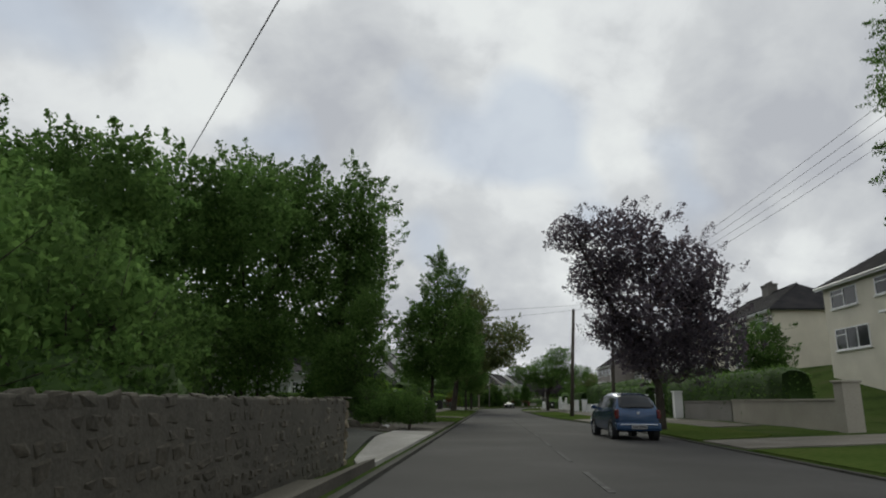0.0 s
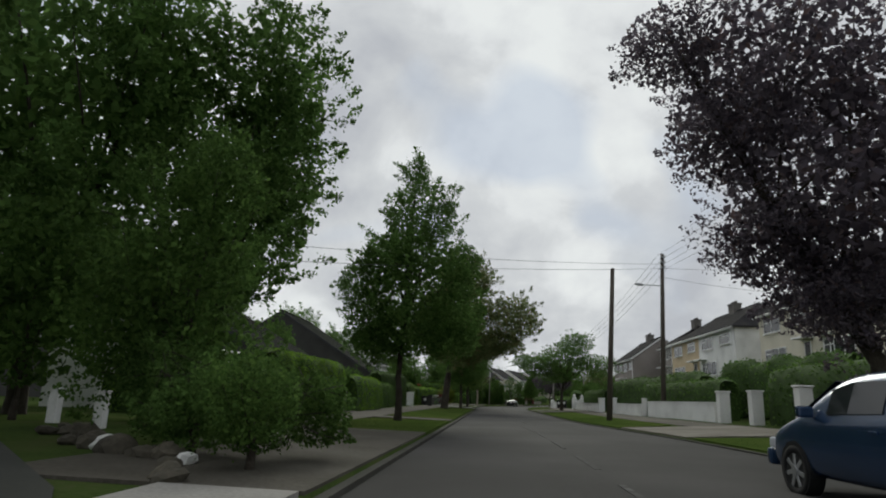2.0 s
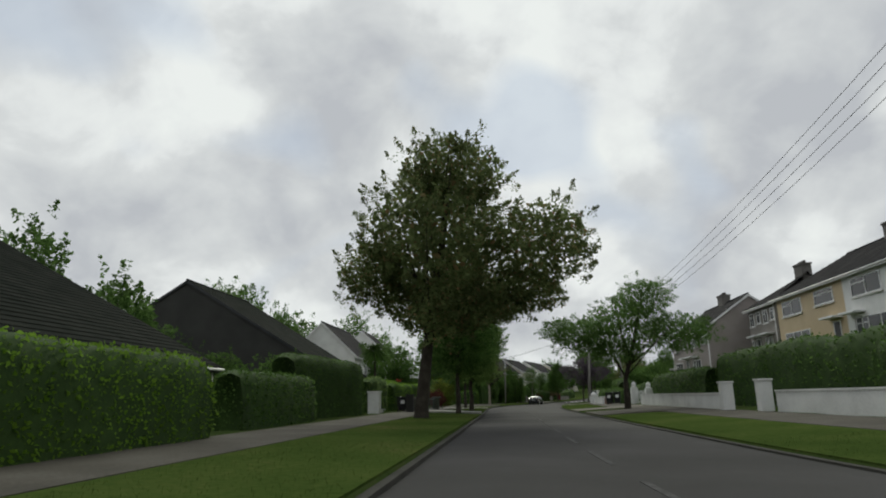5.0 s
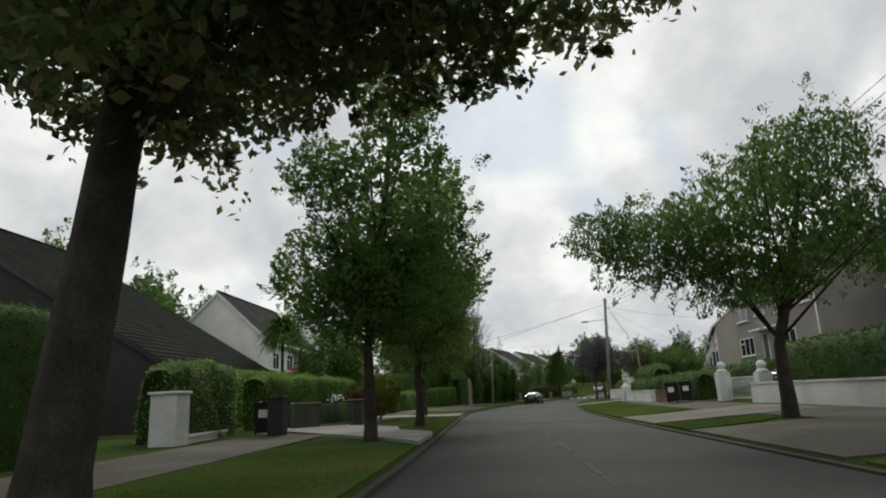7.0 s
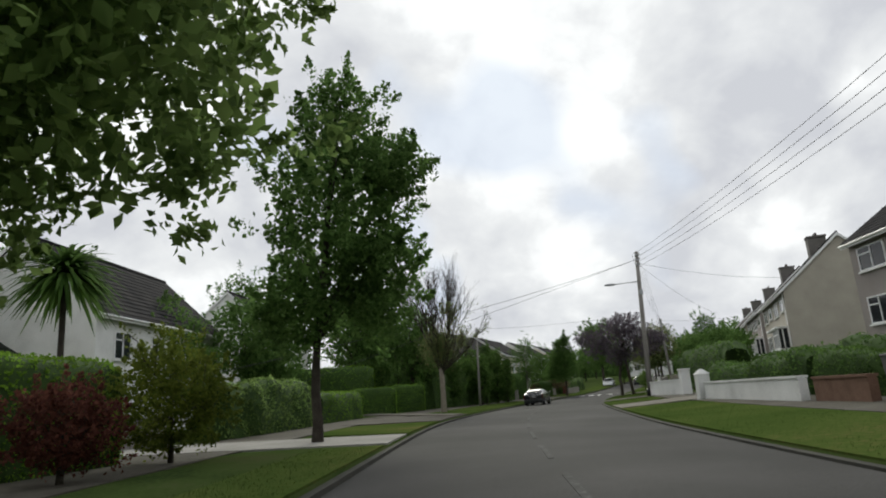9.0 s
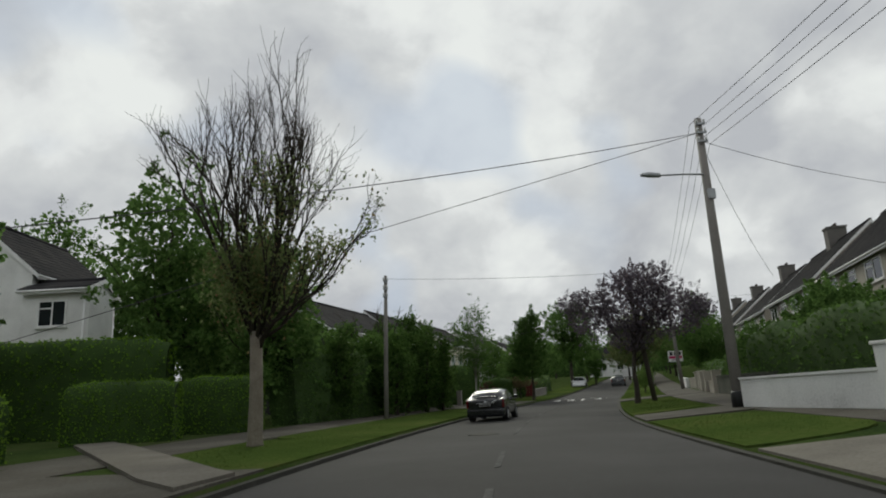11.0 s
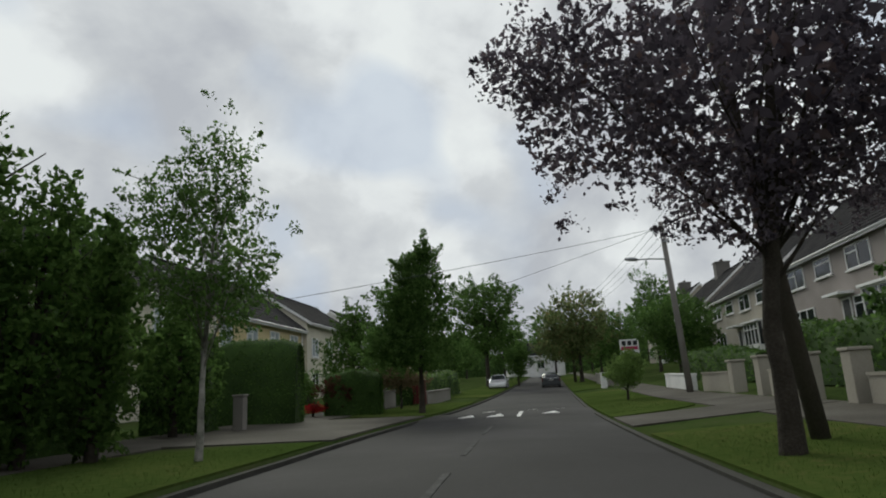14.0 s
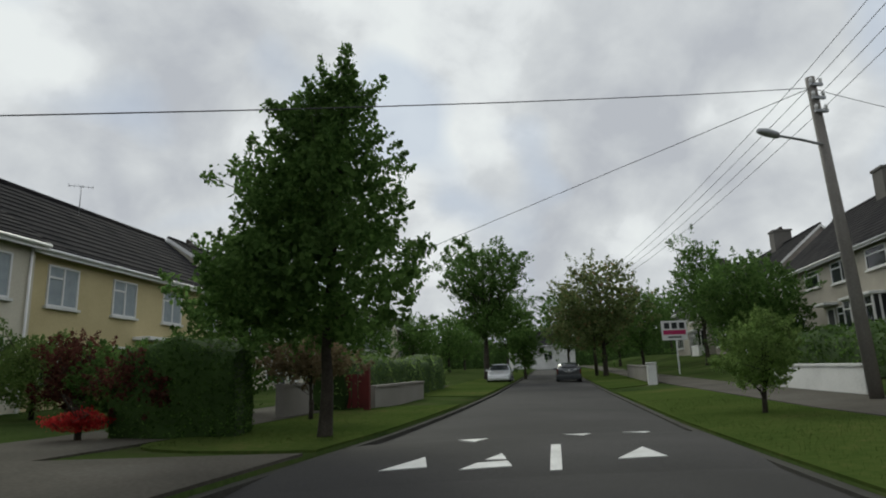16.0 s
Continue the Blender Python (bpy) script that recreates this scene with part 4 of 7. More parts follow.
def palm(x, y, h, seed):
    """A cordyline: a bare stem and a head of long arching leaves."""
    rng = np.random.default_rng(seed)
    root = thing("cordyline_palm", "dark cordyline palm with long drooping leaves", "palm", pose(x, y, float(zg(x, y)) - 0.03))
    tubes("trunk", [[((0, 0, -0.1), 0.16), ((0.03, 0, 1.5), 0.11), ((0.0, 0.02, h), 0.09)]], BARK, root, 9)
    V, F = [], []
    for k in range(380):
        a, up = rng.uniform(0, 2 * math.pi), rng.uniform(-0.5, 1.1)
        d = np.array([math.cos(a), math.sin(a), 0])
        L, wd = rng.uniform(1.4, 2.2), 0.06
        sd = np.array([-math.sin(a), math.cos(a), 0]) * wd
        q0 = len(V)
        for s, wk in ((0, 0.7), (0.4, 1.0), (0.75, 0.8), (1.0, 0.1)):
            c = np.array([0, 0, h]) + d * L * s * math.cos(up * (1 - 0.3 * s)) + np.array([0, 0, L * (s * math.sin(up) - 0.55 * s * s)])
            V += [c - sd * wk, c + sd * wk]
        F += [(q0 + 2 * j, q0 + 2 * j + 1, q0 + 2 * j + 3, q0 + 2 * j + 2) for j in range(3)]
    mesh_ob("crown", V, F, LEAF_DHEDGE, root)


palm(-14.1, 110.7, 5.9, 180)
# -- left hedges
for k, (x, y, r, h) in enumerate(((-8.6, 33.0, 1.6, 3.2), (-11.5, 31.0, 2.4, 6.4), (-14.2, 33.0, 2.8, 7.4), (-16.2, 27.5, 2.8, 7.0), (-20.5, 26.0, 3.0, 7.4), (-17.0, 90.5, 2.6, 4.6), (-21.5, 90.0, 3.0, 5.2), (-26.0, 91.5, 3.2, 6.4), (-19.0, 37.0, 3.0, 5.6), (-23.5, 40.0, 3.2, 6.0))):
    tree("garden_shrub", "dark overgrown shrub in a garden", x, y, h, [(0, 0, h * 0.5, r, r, h * 0.5)], 0.08, 0.5, LEAF_DHEDGE, clumps=84, per=34, size=0.16, spread=0.3, seed=130 + k, group="shrubs", category="shrub", fill=1.0)
hedge("dark_hedge", "dense dark hedge behind the stone wall", [(-5.6, -10.0), (-5.8, 10.5)], 2.2, 1.9, LEAF_DHEDGE, 87, size=0.085, jag=0.5, rough=0.3, most=22000)
for k, (x, y, r, h) in enumerate(((-5.6, 2.5, 1.9, 3.9), (-6.2, 5.6, 2.0, 4.6), (-6.0, 8.6, 1.9, 4.2), (-7.4, 11.2, 2.1, 4.6), (-9.2, 7.5, 2.2, 5.2))):
    tree("garden_shrub", "dense dark green shrub growing over the stone wall", x, y, h, [(0, 0, h * 0.5, r, r, h * 0.5)], 0.08, 0.5, LEAF_DARK, clumps=150, per=46, size=0.125, spread=0.28, seed=150 + k, group="shrubs", category="shrub", fill=0.7)
hedge("hedge", "tall clipped bright green hedge along the footpath", [(-8.2, 38.5), (-8.0, 47.6)], 1.3, 2.4, LEAF_HEDGE, 71, size=0.06, density=700, most=36000)
hedge("hedge", "low bright green hedge inside a front garden", [(-14.0, 38.6), (-9.6, 39.2)], 1.0, 1.35, LEAF_HEDGE, 129, size=0.08)
hedge("hedge", "clipped green hedge beside a picket gate", [(-8.3, 52.8), (-8.3, 60.5)], 1.1, 2.0, LEAF_HEDGE, 72)
hedge("hedge", "dark clipped hedge along the footpath", [(-9.2, 64.5), (-9.4, 73.0)], 1.1, 1.9, LEAF_DHEDGE, 73)
hedge("hedge", "tall dark clipped hedge in front of a bungalow", [(-10.7, 73.6), (-9.7, 83.2)], 1.5, 3.05, LEAF_DHEDGE, 74, size=0.07, most=20000)
hedge("hedge", "tall loose light green hedge behind a low white kerb", [(-10.0, 87.7), (-9.9, 92.0)], 1.3, 2.3, LEAF_MID, 121, size=0.09, rough=0.14, jag=0.4)
hedge("hedge", "clipped bright green hedge behind the railings", [(-9.7, 94.6), (-8.0, 103.4)], 1.2, 2.1, LEAF_HEDGE, 122, size=0.08, most=16000)
hedge("hedge", "bright clipped hedge above the garden wall", [(-13.0, 98.0), (-12.0, 110.0)], 1.4, 2.6, LEAF_HEDGE, 75, size=0.09)
hedge("hedge", "loose green garden hedge", [(-9.0, 111.0), (-8.4, 118.5)], 1.4, 1.9, LEAF_MID, 76, size=0.09, rough=0.14, jag=0.3)
hedge("hedge", "clipped yellow-green hedge by the driveway", [(-8.6, 121.5), (-8.0, 128.0)], 1.3, 1.5, LEAF_HEDGE, 77)
hedge("hedge", "low clipped hedge with a flat top", [(-9.3, 133.3), (-6.3, 133.7)], 1.2, 1.75, LEAF_HEDGE, 78)
hedge("hedge", "tall clipped hedge before a white house", [(-15.5, 137.5), (-8.6, 138.6)], 1.5, 3.5, LEAF_HEDGE, 79, size=0.08)
hedge("hedge", "dark clipped hedge behind the verge", [(-7.2, 136.6), (-4.7, 136.9)], 1.2, 1.9, LEAF_HEDGE, 80)
hedge("hedge", "dark overgrown hedge by the driveway", [(-16.4, 133.0), (-14.6, 135.0)], 1.6, 4.8, LEAF_DHEDGE, 85, size=0.1, jag=0.5)
hedge("hedge", "long dark hedge behind the verge", [(-4.8, 140.5), (-2.4, 147.0), (0.2, 154.0)], 1.4, 3.0, LEAF_DHEDGE, 86, size=0.08, jag=0.6, rough=0.15, most=20000)
hedge("hedge", "tall square dark hedge at a driveway", [(0.2, 158.2), (2.0, 158.0)], 1.3, 2.9, LEAF_DHEDGE, 81)
hedge("hedge", "tall square dark hedge at a driveway", [(1.5, 161.4), (4.2, 160.9)], 1.3, 2.75, LEAF_DHEDGE, 82)
hedge("hedge", "rounded green hedge before the yellow houses", [(4.9, 165.3), (7.1, 165.0)], 1.3, 1.7, LEAF_DHEDGE, 83, rough=0.2, jag=0.45)
hedge("hedge", "long low green hedge along the footpath", [(8.3, 171.0), (13.5, 188.0)], 1.3, 1.5, LEAF_MID, 84, rough=0.15, jag=0.4)

# -- right side trees
tree("purple_plum_tree", "dark purple-leaved plum tree on the verge", 7.4, 29.6, 11.5,
     [(0, 0, 5.6, 3.6, 3.0, 3.0), (-1.3, 0, 8.5, 2.7, 2.6, 2.2), (1.7, 0, 6.9, 2.2, 2.2, 2.4), (-2.6, 0, 6.9, 1.7, 1.7, 1.6), (-3.7, 0.2, 9.0, 1.4, 1.3, 1.3), (-1.7, 0.2, 4.4, 1.5, 1.5, 1.3), (-0.9, 0, 3.2, 1.4, 1.6, 1.0), (0.6, 0, 3.2, 2.4, 2.2, 1.5), (2.2, -0.4, 4.0, 2.2, 2.2, 1.9)],
     0.22, 2.0, LEAF_PURPLE, clumps=560, per=74, size=0.105, spread=0.33, seed=91, fill=0.55)
tree("cypress", "tall dark drooping conifer in a garden", 17.2, 25.0, 17, [(0, 0, 9, 1.9, 1.9, 4.5), (0, 0, 14, 1.6, 1.6, 4.0)], 0.22, 3, LEAF_DARK, clumps=260, per=60, size=0.16, spread=0.35, seed=92, droop=1.2)
tree("cherry_tree", "spreading green cherry tree on the verge", 7.3, 87.7, 9,
     [(0, 0, 5.4, 3.6, 3.0, 2.0), (-2.6, 0, 4.7, 2.4, 2.2, 1.5), (1.6, 0, 7.2, 2.5, 2.2, 1.6), (3.7, 0, 4.9, 2.9, 2.3, 1.7), (-0.4, 0, 3.6, 2.2, 2.0, 0.9), (-4.1, 0.3, 5.2, 1.7, 1.3, 1.0)], 0.2, 1.9, LEAF_DARK, clumps=600, per=64, size=0.115, spread=0.27, seed=93, droop=1.2, fill=0.8)
tree("purple_plum_tree", "wide dark purple plum tree on the verge", 11.1, 146.0, 8.5,
     [(0.3, 0, 5.0, 2.6, 2.4, 2.0), (-1.8, 0, 4.6, 1.7, 1.6, 1.5), (2.4, 0, 4.4, 2.2, 2.0, 1.6), (0.8, 0, 6.1, 1.8, 1.8, 1.2), (3.4, 0, 4.7, 1.0, 1.0, 0.9), (-2.8, 0, 5.0, 0.9, 0.9, 0.8), (0, 0, 3.4, 1.5, 1.4, 1.0)],
     0.14, 1.9, LEAF_PURPLE, clumps=460, per=64, size=0.082, spread=0.22, seed=94, fill=0.2)
tree("broadleaf_tree", "dense dark rounded tree in a front garden", 15.5, 38.0, 6, [(0, 0, 3.9, 1.8, 1.8, 2.1), (0.2, 0, 2.4, 1.6, 1.6, 1.6)], 0.14, 1.0, LEAF_DARK, clumps=150, per=60, size=0.13, spread=0.26, seed=127, group="garden trees", fill=1.0)
bush("round_shrub", "rounded green shrub on the verge", 17.5, 165.0, [(0, 0, 1.25, 0.95, 0.95, 0.8), (0.3, 0, 1.75, 0.6, 0.6, 0.5)], LEAF_MID, 95, 130, 70, 0.08, 0.16)
tree("broadleaf_tree", "half-bare brownish tree along the road", 29.5, 203.0, 11, [(0, 0, 6.4, 4.6, 4, 4.2), (-1.5, 0, 4.0, 3.6, 3.4, 2.4)], 0.22, 2.2, LEAF_BROWN, clumps=240, per=34, size=0.22, spread=0.45, seed=96)
tree("broadleaf_tree", "dense rounded dark green garden tree", 31.5, 186.0, 8, [(0, 0, 4.2, 3.8, 3.4, 3.0), (0.5, 0, 2.4, 3.2, 3.0, 2.2)], 0.22, 1.6, LEAF_DARK, clumps=260, per=60, size=0.17, spread=0.34, seed=97, group="garden trees", fill=1.0)
for k, (x, y, r, h) in enumerate(((26, 222, 4, 10), (34, 225, 4.5, 11), (36.8, 200, 2.6, 11.5), (20.6, 152, 1.6, 3.6), (19.2, 142.5, 2.0, 4.6), (17.6, 139.0, 1.8, 4.0), (38, 214, 4, 9))):
    tree("broadleaf_tree", "green garden tree beside the road", x, y, h, [(0, 0, h * 0.56, r, r, h * 0.42)], 0.18, h * 0.2, LEAF_DARK, clumps=130, per=60, size=0.2, spread=0.4, seed=100 + k, group="garden trees")
# -- right hedges
hedge("hedge", "tall green hedge in a front garden", [(15.8, 45.5), (14.4, 57.0)], 1.8, 3.0, LEAF_DHEDGE, 119, size=0.1, jag=0.5)
hedge("hedge", "green hedge above the low garden wall", [(13.5, 30.0), (13.0, 47.0)], 1.6, 2.5, LEAF_DHEDGE, 111, size=0.1)
hedge("hedge", "clipped green hedge behind the white wall", [(12.4, 52.0), (11.6, 66.0)], 1.2, 2.2, LEAF_DHEDGE, 112, size=0.09)
hedge("hedge", "tall dark green hedge behind the white wall", [(14.0, 60.5), (12.6, 84.0)], 1.6, 2.9, LEAF_DHEDGE, 113, size=0.1, jag=0.4)
hedge("hedge", "dark hedge above the white wall", [(11.8, 84.0), (11.6, 97.0)], 1.3, 2.2, LEAF_DHEDGE, 114, size=0.09)
hedge("hedge", "brownish dark hedge behind the bins", [(10.9, 105.6), (10.3, 110.6)], 1.2, 1.25, LEAF_DHEDGE, 125, size=0.09, jag=0.3)
hedge("hedge", "dark hedge on the bank before a house", [(15.6, 100.0), (14.6, 112.0), (14.6, 124.0)], 1.4, 1.6, LEAF_DHEDGE, 126, size=0.1, jag=0.5)
hedge("hedge", "low dark garden hedge", [(10.8, 112.0), (10.6, 121.0)], 1.2, 1.3, LEAF_DHEDGE, 115, size=0.09, jag=0.3)
hedge("hedge", "overgrown dark hedge before the terrace", [(14.2, 128.0), (15.5, 142.0)], 1.6, 2.6, LEAF_DHEDGE, 116, size=0.1, jag=0.5)
hedge("hedge", "green hedge in the front gardens", [(19.0, 148.0), (22.5, 160.0)], 1.4, 2.0, LEAF_DHEDGE, 117, size=0.1, jag=0.6)
hedge("hedge", "low hedge in the front gardens", [(24.8, 166.0), (29.0, 180.0)], 1.4, 1.6, LEAF_DHEDGE, 118, size=0.1, jag=0.5)


# ---------------------------------------------------------------- houses
def window(parent, x0, x1, z0, z1, y=0.0, lights=2, name="window", sky_pane=False, lintel=False):
    """A casement on a wall whose outside is at y; the outside looks to -y."""
    fr = new(name)
    fr.parent = parent
    t, d = 0.07, 0.06
    bm = bmesh.new()
    for a in ((x0, x1, z1 - t, z1), (x0, x1, z0, z0 + t), (x0, x0 + t, z0 + t, z1 - t), (x1 - t, x1, z0 + t, z1 - t)):
        box(bm, a[0], a[1], y - d, y + 0.02, a[2], a[3])
    for k in range(1, lights):
        xm = x0 + (x1 - x0) * k / lights
        box(bm, xm - t / 2, xm + t / 2, y - d + 0.004, y + 0.02, z0 + t, z1 - t)
    if z1 - z0 > 1.0:
        zm = z1 - (z1 - z0) * 0.3
        box(bm, x0 + t, x0 + (x1 - x0) / lights - t / 2, y - d + 0.008, y + 0.02, zm - t / 2, zm + t / 2)
    part("window_frame", bm, WHITEPAINT, fr)
    box_part("pane", (x0 + t * 0.5, x1 - t * 0.5, y - 0.018, y + 0.012, z0 + t * 0.5, z1 - t * 0.5), SKYPANE if sky_pane else GLASS, fr)
    box_part("window_sill", (x0 - 0.08, x1 + 0.08, y - 0.14, y + 0.02, z0 - 0.09, z0 - 0.004), WHITEWALL, fr)
    return fr


def chimney(parent, x, y, z0, z1, w=1.1, d=0.7, mat=STACKWALL, pots=4):
    ch = new("chimney")
    ch.parent = parent
    bm = bmesh.new()
    box(bm, x - w / 2, x + w / 2, y - d / 2, y + d / 2, z0, z1 - 0.18, 0.02)
    part("chimney_shaft", bm, mat, ch)
    box_part("cap", (x - w / 2 - 0.07, x + w / 2 + 0.07, y - d / 2 - 0.07, y + d / 2 + 0.07, z1 - 0.176, z1), mat, ch, 0.02)
    for k in range(pots):
        px = x - w / 2 + w * (k + 0.5) / pots
        tubes("chimney_pot", [[((px, y, z1), 0.10), ((px, y, z1 + 0.2), 0.085), ((px, y, z1 + 0.26), 0.10)]], CLAYPOT, ch, 8)


def house(label, m, w, d, eave, rise, wallmat, roofmat=SLATE, gable=True, wins=(), doors=(), stacks=(), below=2.5, second=None, split=0.5, bay=None, over=0.35, trim=WHITEPAINT):
    """Front on y = 0 looking to -y, ridge along x. second: another wall colour for the part beyond split."""
    h = thing("house", label, "house", m, "suburban houses")
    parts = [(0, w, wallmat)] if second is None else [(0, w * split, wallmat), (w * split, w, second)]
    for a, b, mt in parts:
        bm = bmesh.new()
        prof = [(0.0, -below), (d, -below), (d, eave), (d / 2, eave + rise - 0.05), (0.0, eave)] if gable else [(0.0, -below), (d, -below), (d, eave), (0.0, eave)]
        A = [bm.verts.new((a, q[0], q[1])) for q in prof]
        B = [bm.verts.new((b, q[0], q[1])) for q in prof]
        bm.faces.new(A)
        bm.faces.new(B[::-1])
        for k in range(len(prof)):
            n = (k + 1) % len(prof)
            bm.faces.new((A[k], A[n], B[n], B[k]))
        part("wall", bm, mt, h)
    # roof, a slab with an overhang
    bm = bmesh.new()
    o, t = over, 0.16
    sl = rise / (d / 2)
    hip = 0 if gable else d / 2
    ze = eave - sl * o + 0.02
    ov = 0.12 if gable else o
    P = [(-ov, -o, ze), (w + ov, -o, ze), (w + ov, d + o, ze), (-ov, d + o, ze), (hip - (ov if gable else 0), d / 2, eave + rise + 0.02), (w - hip + (ov if gable else 0), d / 2, eave + rise + 0.02)]
    lo = [bm.verts.new(p) for p in P]
    hi = [bm.verts.new((p[0], p[1], p[2] + t)) for p in P]
    for q in ((0, 1, 5, 4), (2, 3, 4, 5), (1, 2, 5), (3, 0, 4)):
        if gable and len(q) == 3:
            continue
        bm.faces.new([lo[k] for k in q][::-1])
        bm.faces.new([hi[k] for k in q])
    edges = [(0, 1), (2, 3), (1, 5), (5, 2), (3, 4), (4, 0)] if gable else [(0, 1), (1, 2), (2, 3), (3, 0)]
    for a, b in edges:
        bm.faces.new((lo[a], lo[b], hi[b], hi[a]))
    rf = part("roof", bm, roofmat, h)
    # courses of tiles, proud of the front slope
    n = int(math.hypot(d / 2 + o, rise) / 0.42)
    for k in range(n):
        bm = bmesh.new()
        s = (k + 0.5) / n
        y = -o + (d / 2 + o) * s
        z = ze + t + sl * (y + o)
        ins = hip * s if not gable else 0
        box(bm, -ov + ins, w + ov - ins, y - 0.05, y + 0.05, z - 0.012, z + 0.004)
        part("tile_course", bm, roofmat, rf)
    tubes("ridge_tile", [[((P[4][0], d / 2, P[4][2] + t), 0.11), ((P[5][0], d / 2, P[5][2] + t), 0.11)]], roofmat, rf, 8)
    box_part("fascia", (-ov, w + ov, -o - 0.03, -o - 0.003, ze - 0.14, ze + 0.10), trim, h)
    tubes("gutter", [[((-ov, -o - 0.09, ze + 0.02), 0.06), ((w + ov, -o - 0.09, ze + 0.02), 0.06)]], WHITEPAINT, h, 8)
    tubes("downpipe", [[((w - 0.25, -0.08, ze), 0.045), ((w - 0.25, -0.08, -below), 0.045)]], WHITEPAINT, h, 8)
    if gable:
        for xx in (-ov - 0.03, w + ov + 0.003):
            bm = bmesh.new()
            for sgn in (0, 1):
                y0, z0 = (-o, ze) if sgn == 0 else (d + o, ze)
                y1, z1 = d / 2, eave + rise + 0.02
                vs = [bm.verts.new((xx + dx, yy, zz)) for dx in (0, 0.027) for yy, zz in ((y0, z0 - 0.1), (y1, z1 - 0.1), (y1, z1 + 0.14), (y0, z0 + 0.14))]
                for q in ((0, 1, 2, 3), (7, 6, 5, 4), (0, 4, 5, 1), (1, 5, 6, 2), (2, 6, 7, 3), (3, 7, 4, 0)):
                    bm.faces.new([vs[k] for k in q])
            part("bargeboard", bm, trim, h)
    for wn in wins:
        window(h, *wn[:4], lights=wn[4] if len(wn) > 4 else 2, sky_pane=(wn[5] if len(wn) > 5 else False))
    for x0, x1, z1 in doors:
        dr = new("door")
        dr.parent = h
        box_part("door_leaf", (x0 + 0.08, x1 - 0.08, -0.03, 0.01, -0.2, z1 - 0.08), DARKPAINT, dr, 0.01)
        bm = bmesh.new()
        box(bm, x0, x0 + 0.08, -0.06, 0.01, -0.2, z1)
        box(bm, x1 - 0.08, x1, -0.06, 0.01, -0.2, z1)
        box(bm, x0 + 0.08, x1 - 0.08, -0.06, 0.01, z1 - 0.08, z1)
        part("door_frame", bm, WHITEPAINT, dr)
        box_part("porch_canopy", (x0 - 0.5, x1 + 0.5, -0.8, 0.0, z1 + 0.15, z1 + 0.3), WHITEPAINT, dr, 0.02)
    if bay:
        x0, x1, z0, z1 = bay
        b = new("bay_window")
        b.parent = h
        bm = bmesh.new()
        box(bm, x0, x1, -0.75, 0.0, -below, z0)
        part("bay_base", bm, WHITEWALL, b)
        box_part("bay_roof", (x0 - 0.12, x1 + 0.12, -0.9, 0.0, z1, z1 + 0.16), WHITEPAINT, b, 0.03)
        box_part("pane", (x0 + 0.06, x1 - 0.06, -0.70, 0.0, z0 + 0.004, z1 - 0.004), GLASS, b)
        bm = bmesh.new()
        for k in range(5):
            xx = x0 + (x1 - x0 - 0.08) * k / 4
            box(bm, xx, xx + 0.08, -0.76, -0.66, z0 + 0.002, z1 - 0.002)
        for zz in (z0 + 0.004, z0 + (z1 - z0) * 0.68, z1 - 0.084):
            box(bm, x0 + 0.004, x1 - 0.004, -0.752, -0.67, zz, zz + 0.08)
        for xx in (x0, x1 - 0.08):
            box(bm, xx + 0.002, xx + 0.078, -0.4, -0.3, z0 + 0.002, z1 - 0.002)
        part("window_frame", bm, WHITEPAINT, b)
    for s in stacks:
        chimney(h, *s)
    return h


def semi_wins(w, e):
    """First-floor and ground-floor windows of a pair of houses."""
    out = []
    for a in (0, w / 2):
        q = w / 2
        out += [(a + q * 0.10, a + q * 0.42, e - 1.75, e - 0.5, 2), (a + q * 0.62, a + q * 0.88, e - 1.6, e - 0.5, 1)]
        out += [(a + q * 0.10, a + q * 0.50, e - 4.5, e - 3.1, 3)]
    return out


def right_house(label, y0, y1, x, base, eave, wallmat, rise=2.7, gable=False, second=None, stacks=None, d=8.5, **kw):
    w = y1 - y0
    e = eave - base
    st = [(w * 0.5, d / 2, e + rise - 0.9, e + rise + 1.1, 1.6, 0.9)] if stacks is None else stacks
    return house(label, pose(x, y1, base, 0, 0, -90), w, d, e, rise, wallmat, SLATE, gable, semi_wins(w, e), [(w * 0.5 - 1.9, w * 0.5 - 0.9, e - 3.0), (w * 0.5 + 0.9, w * 0.5 + 1.9, e - 3.0)], st, second=second, **kw)


right_house("cream two-storey semi-detached house with a hipped slate roof", 26, 45.5, 23.0, 3.9, 9.3, CREAMWALL)
right_house("cream two-storey house with a hipped dark roof", 55.0, 75.0, 23.5, 4.3, 9.2, CREAMWALL)
right_house("white and ochre semi-detached house with a dark hipped roof", 79.5, 101.5, 23.0, 4.0, 8.9, OCHREWALL, second=WHITEWALL)
right_house("grey two-storey house with a dark hipped roof", 103.0, 109.5, 23.5, 3.9, 9.0, GREYWALL)
H5 = right_house("pinkish pebbledashed house with a dark gabled roof", 111.0, 125.3, 20.0, 2.2, 7.7, PINKWALL, rise=3.0, gable=True)

TERR = math.degrees(math.atan(0.30))


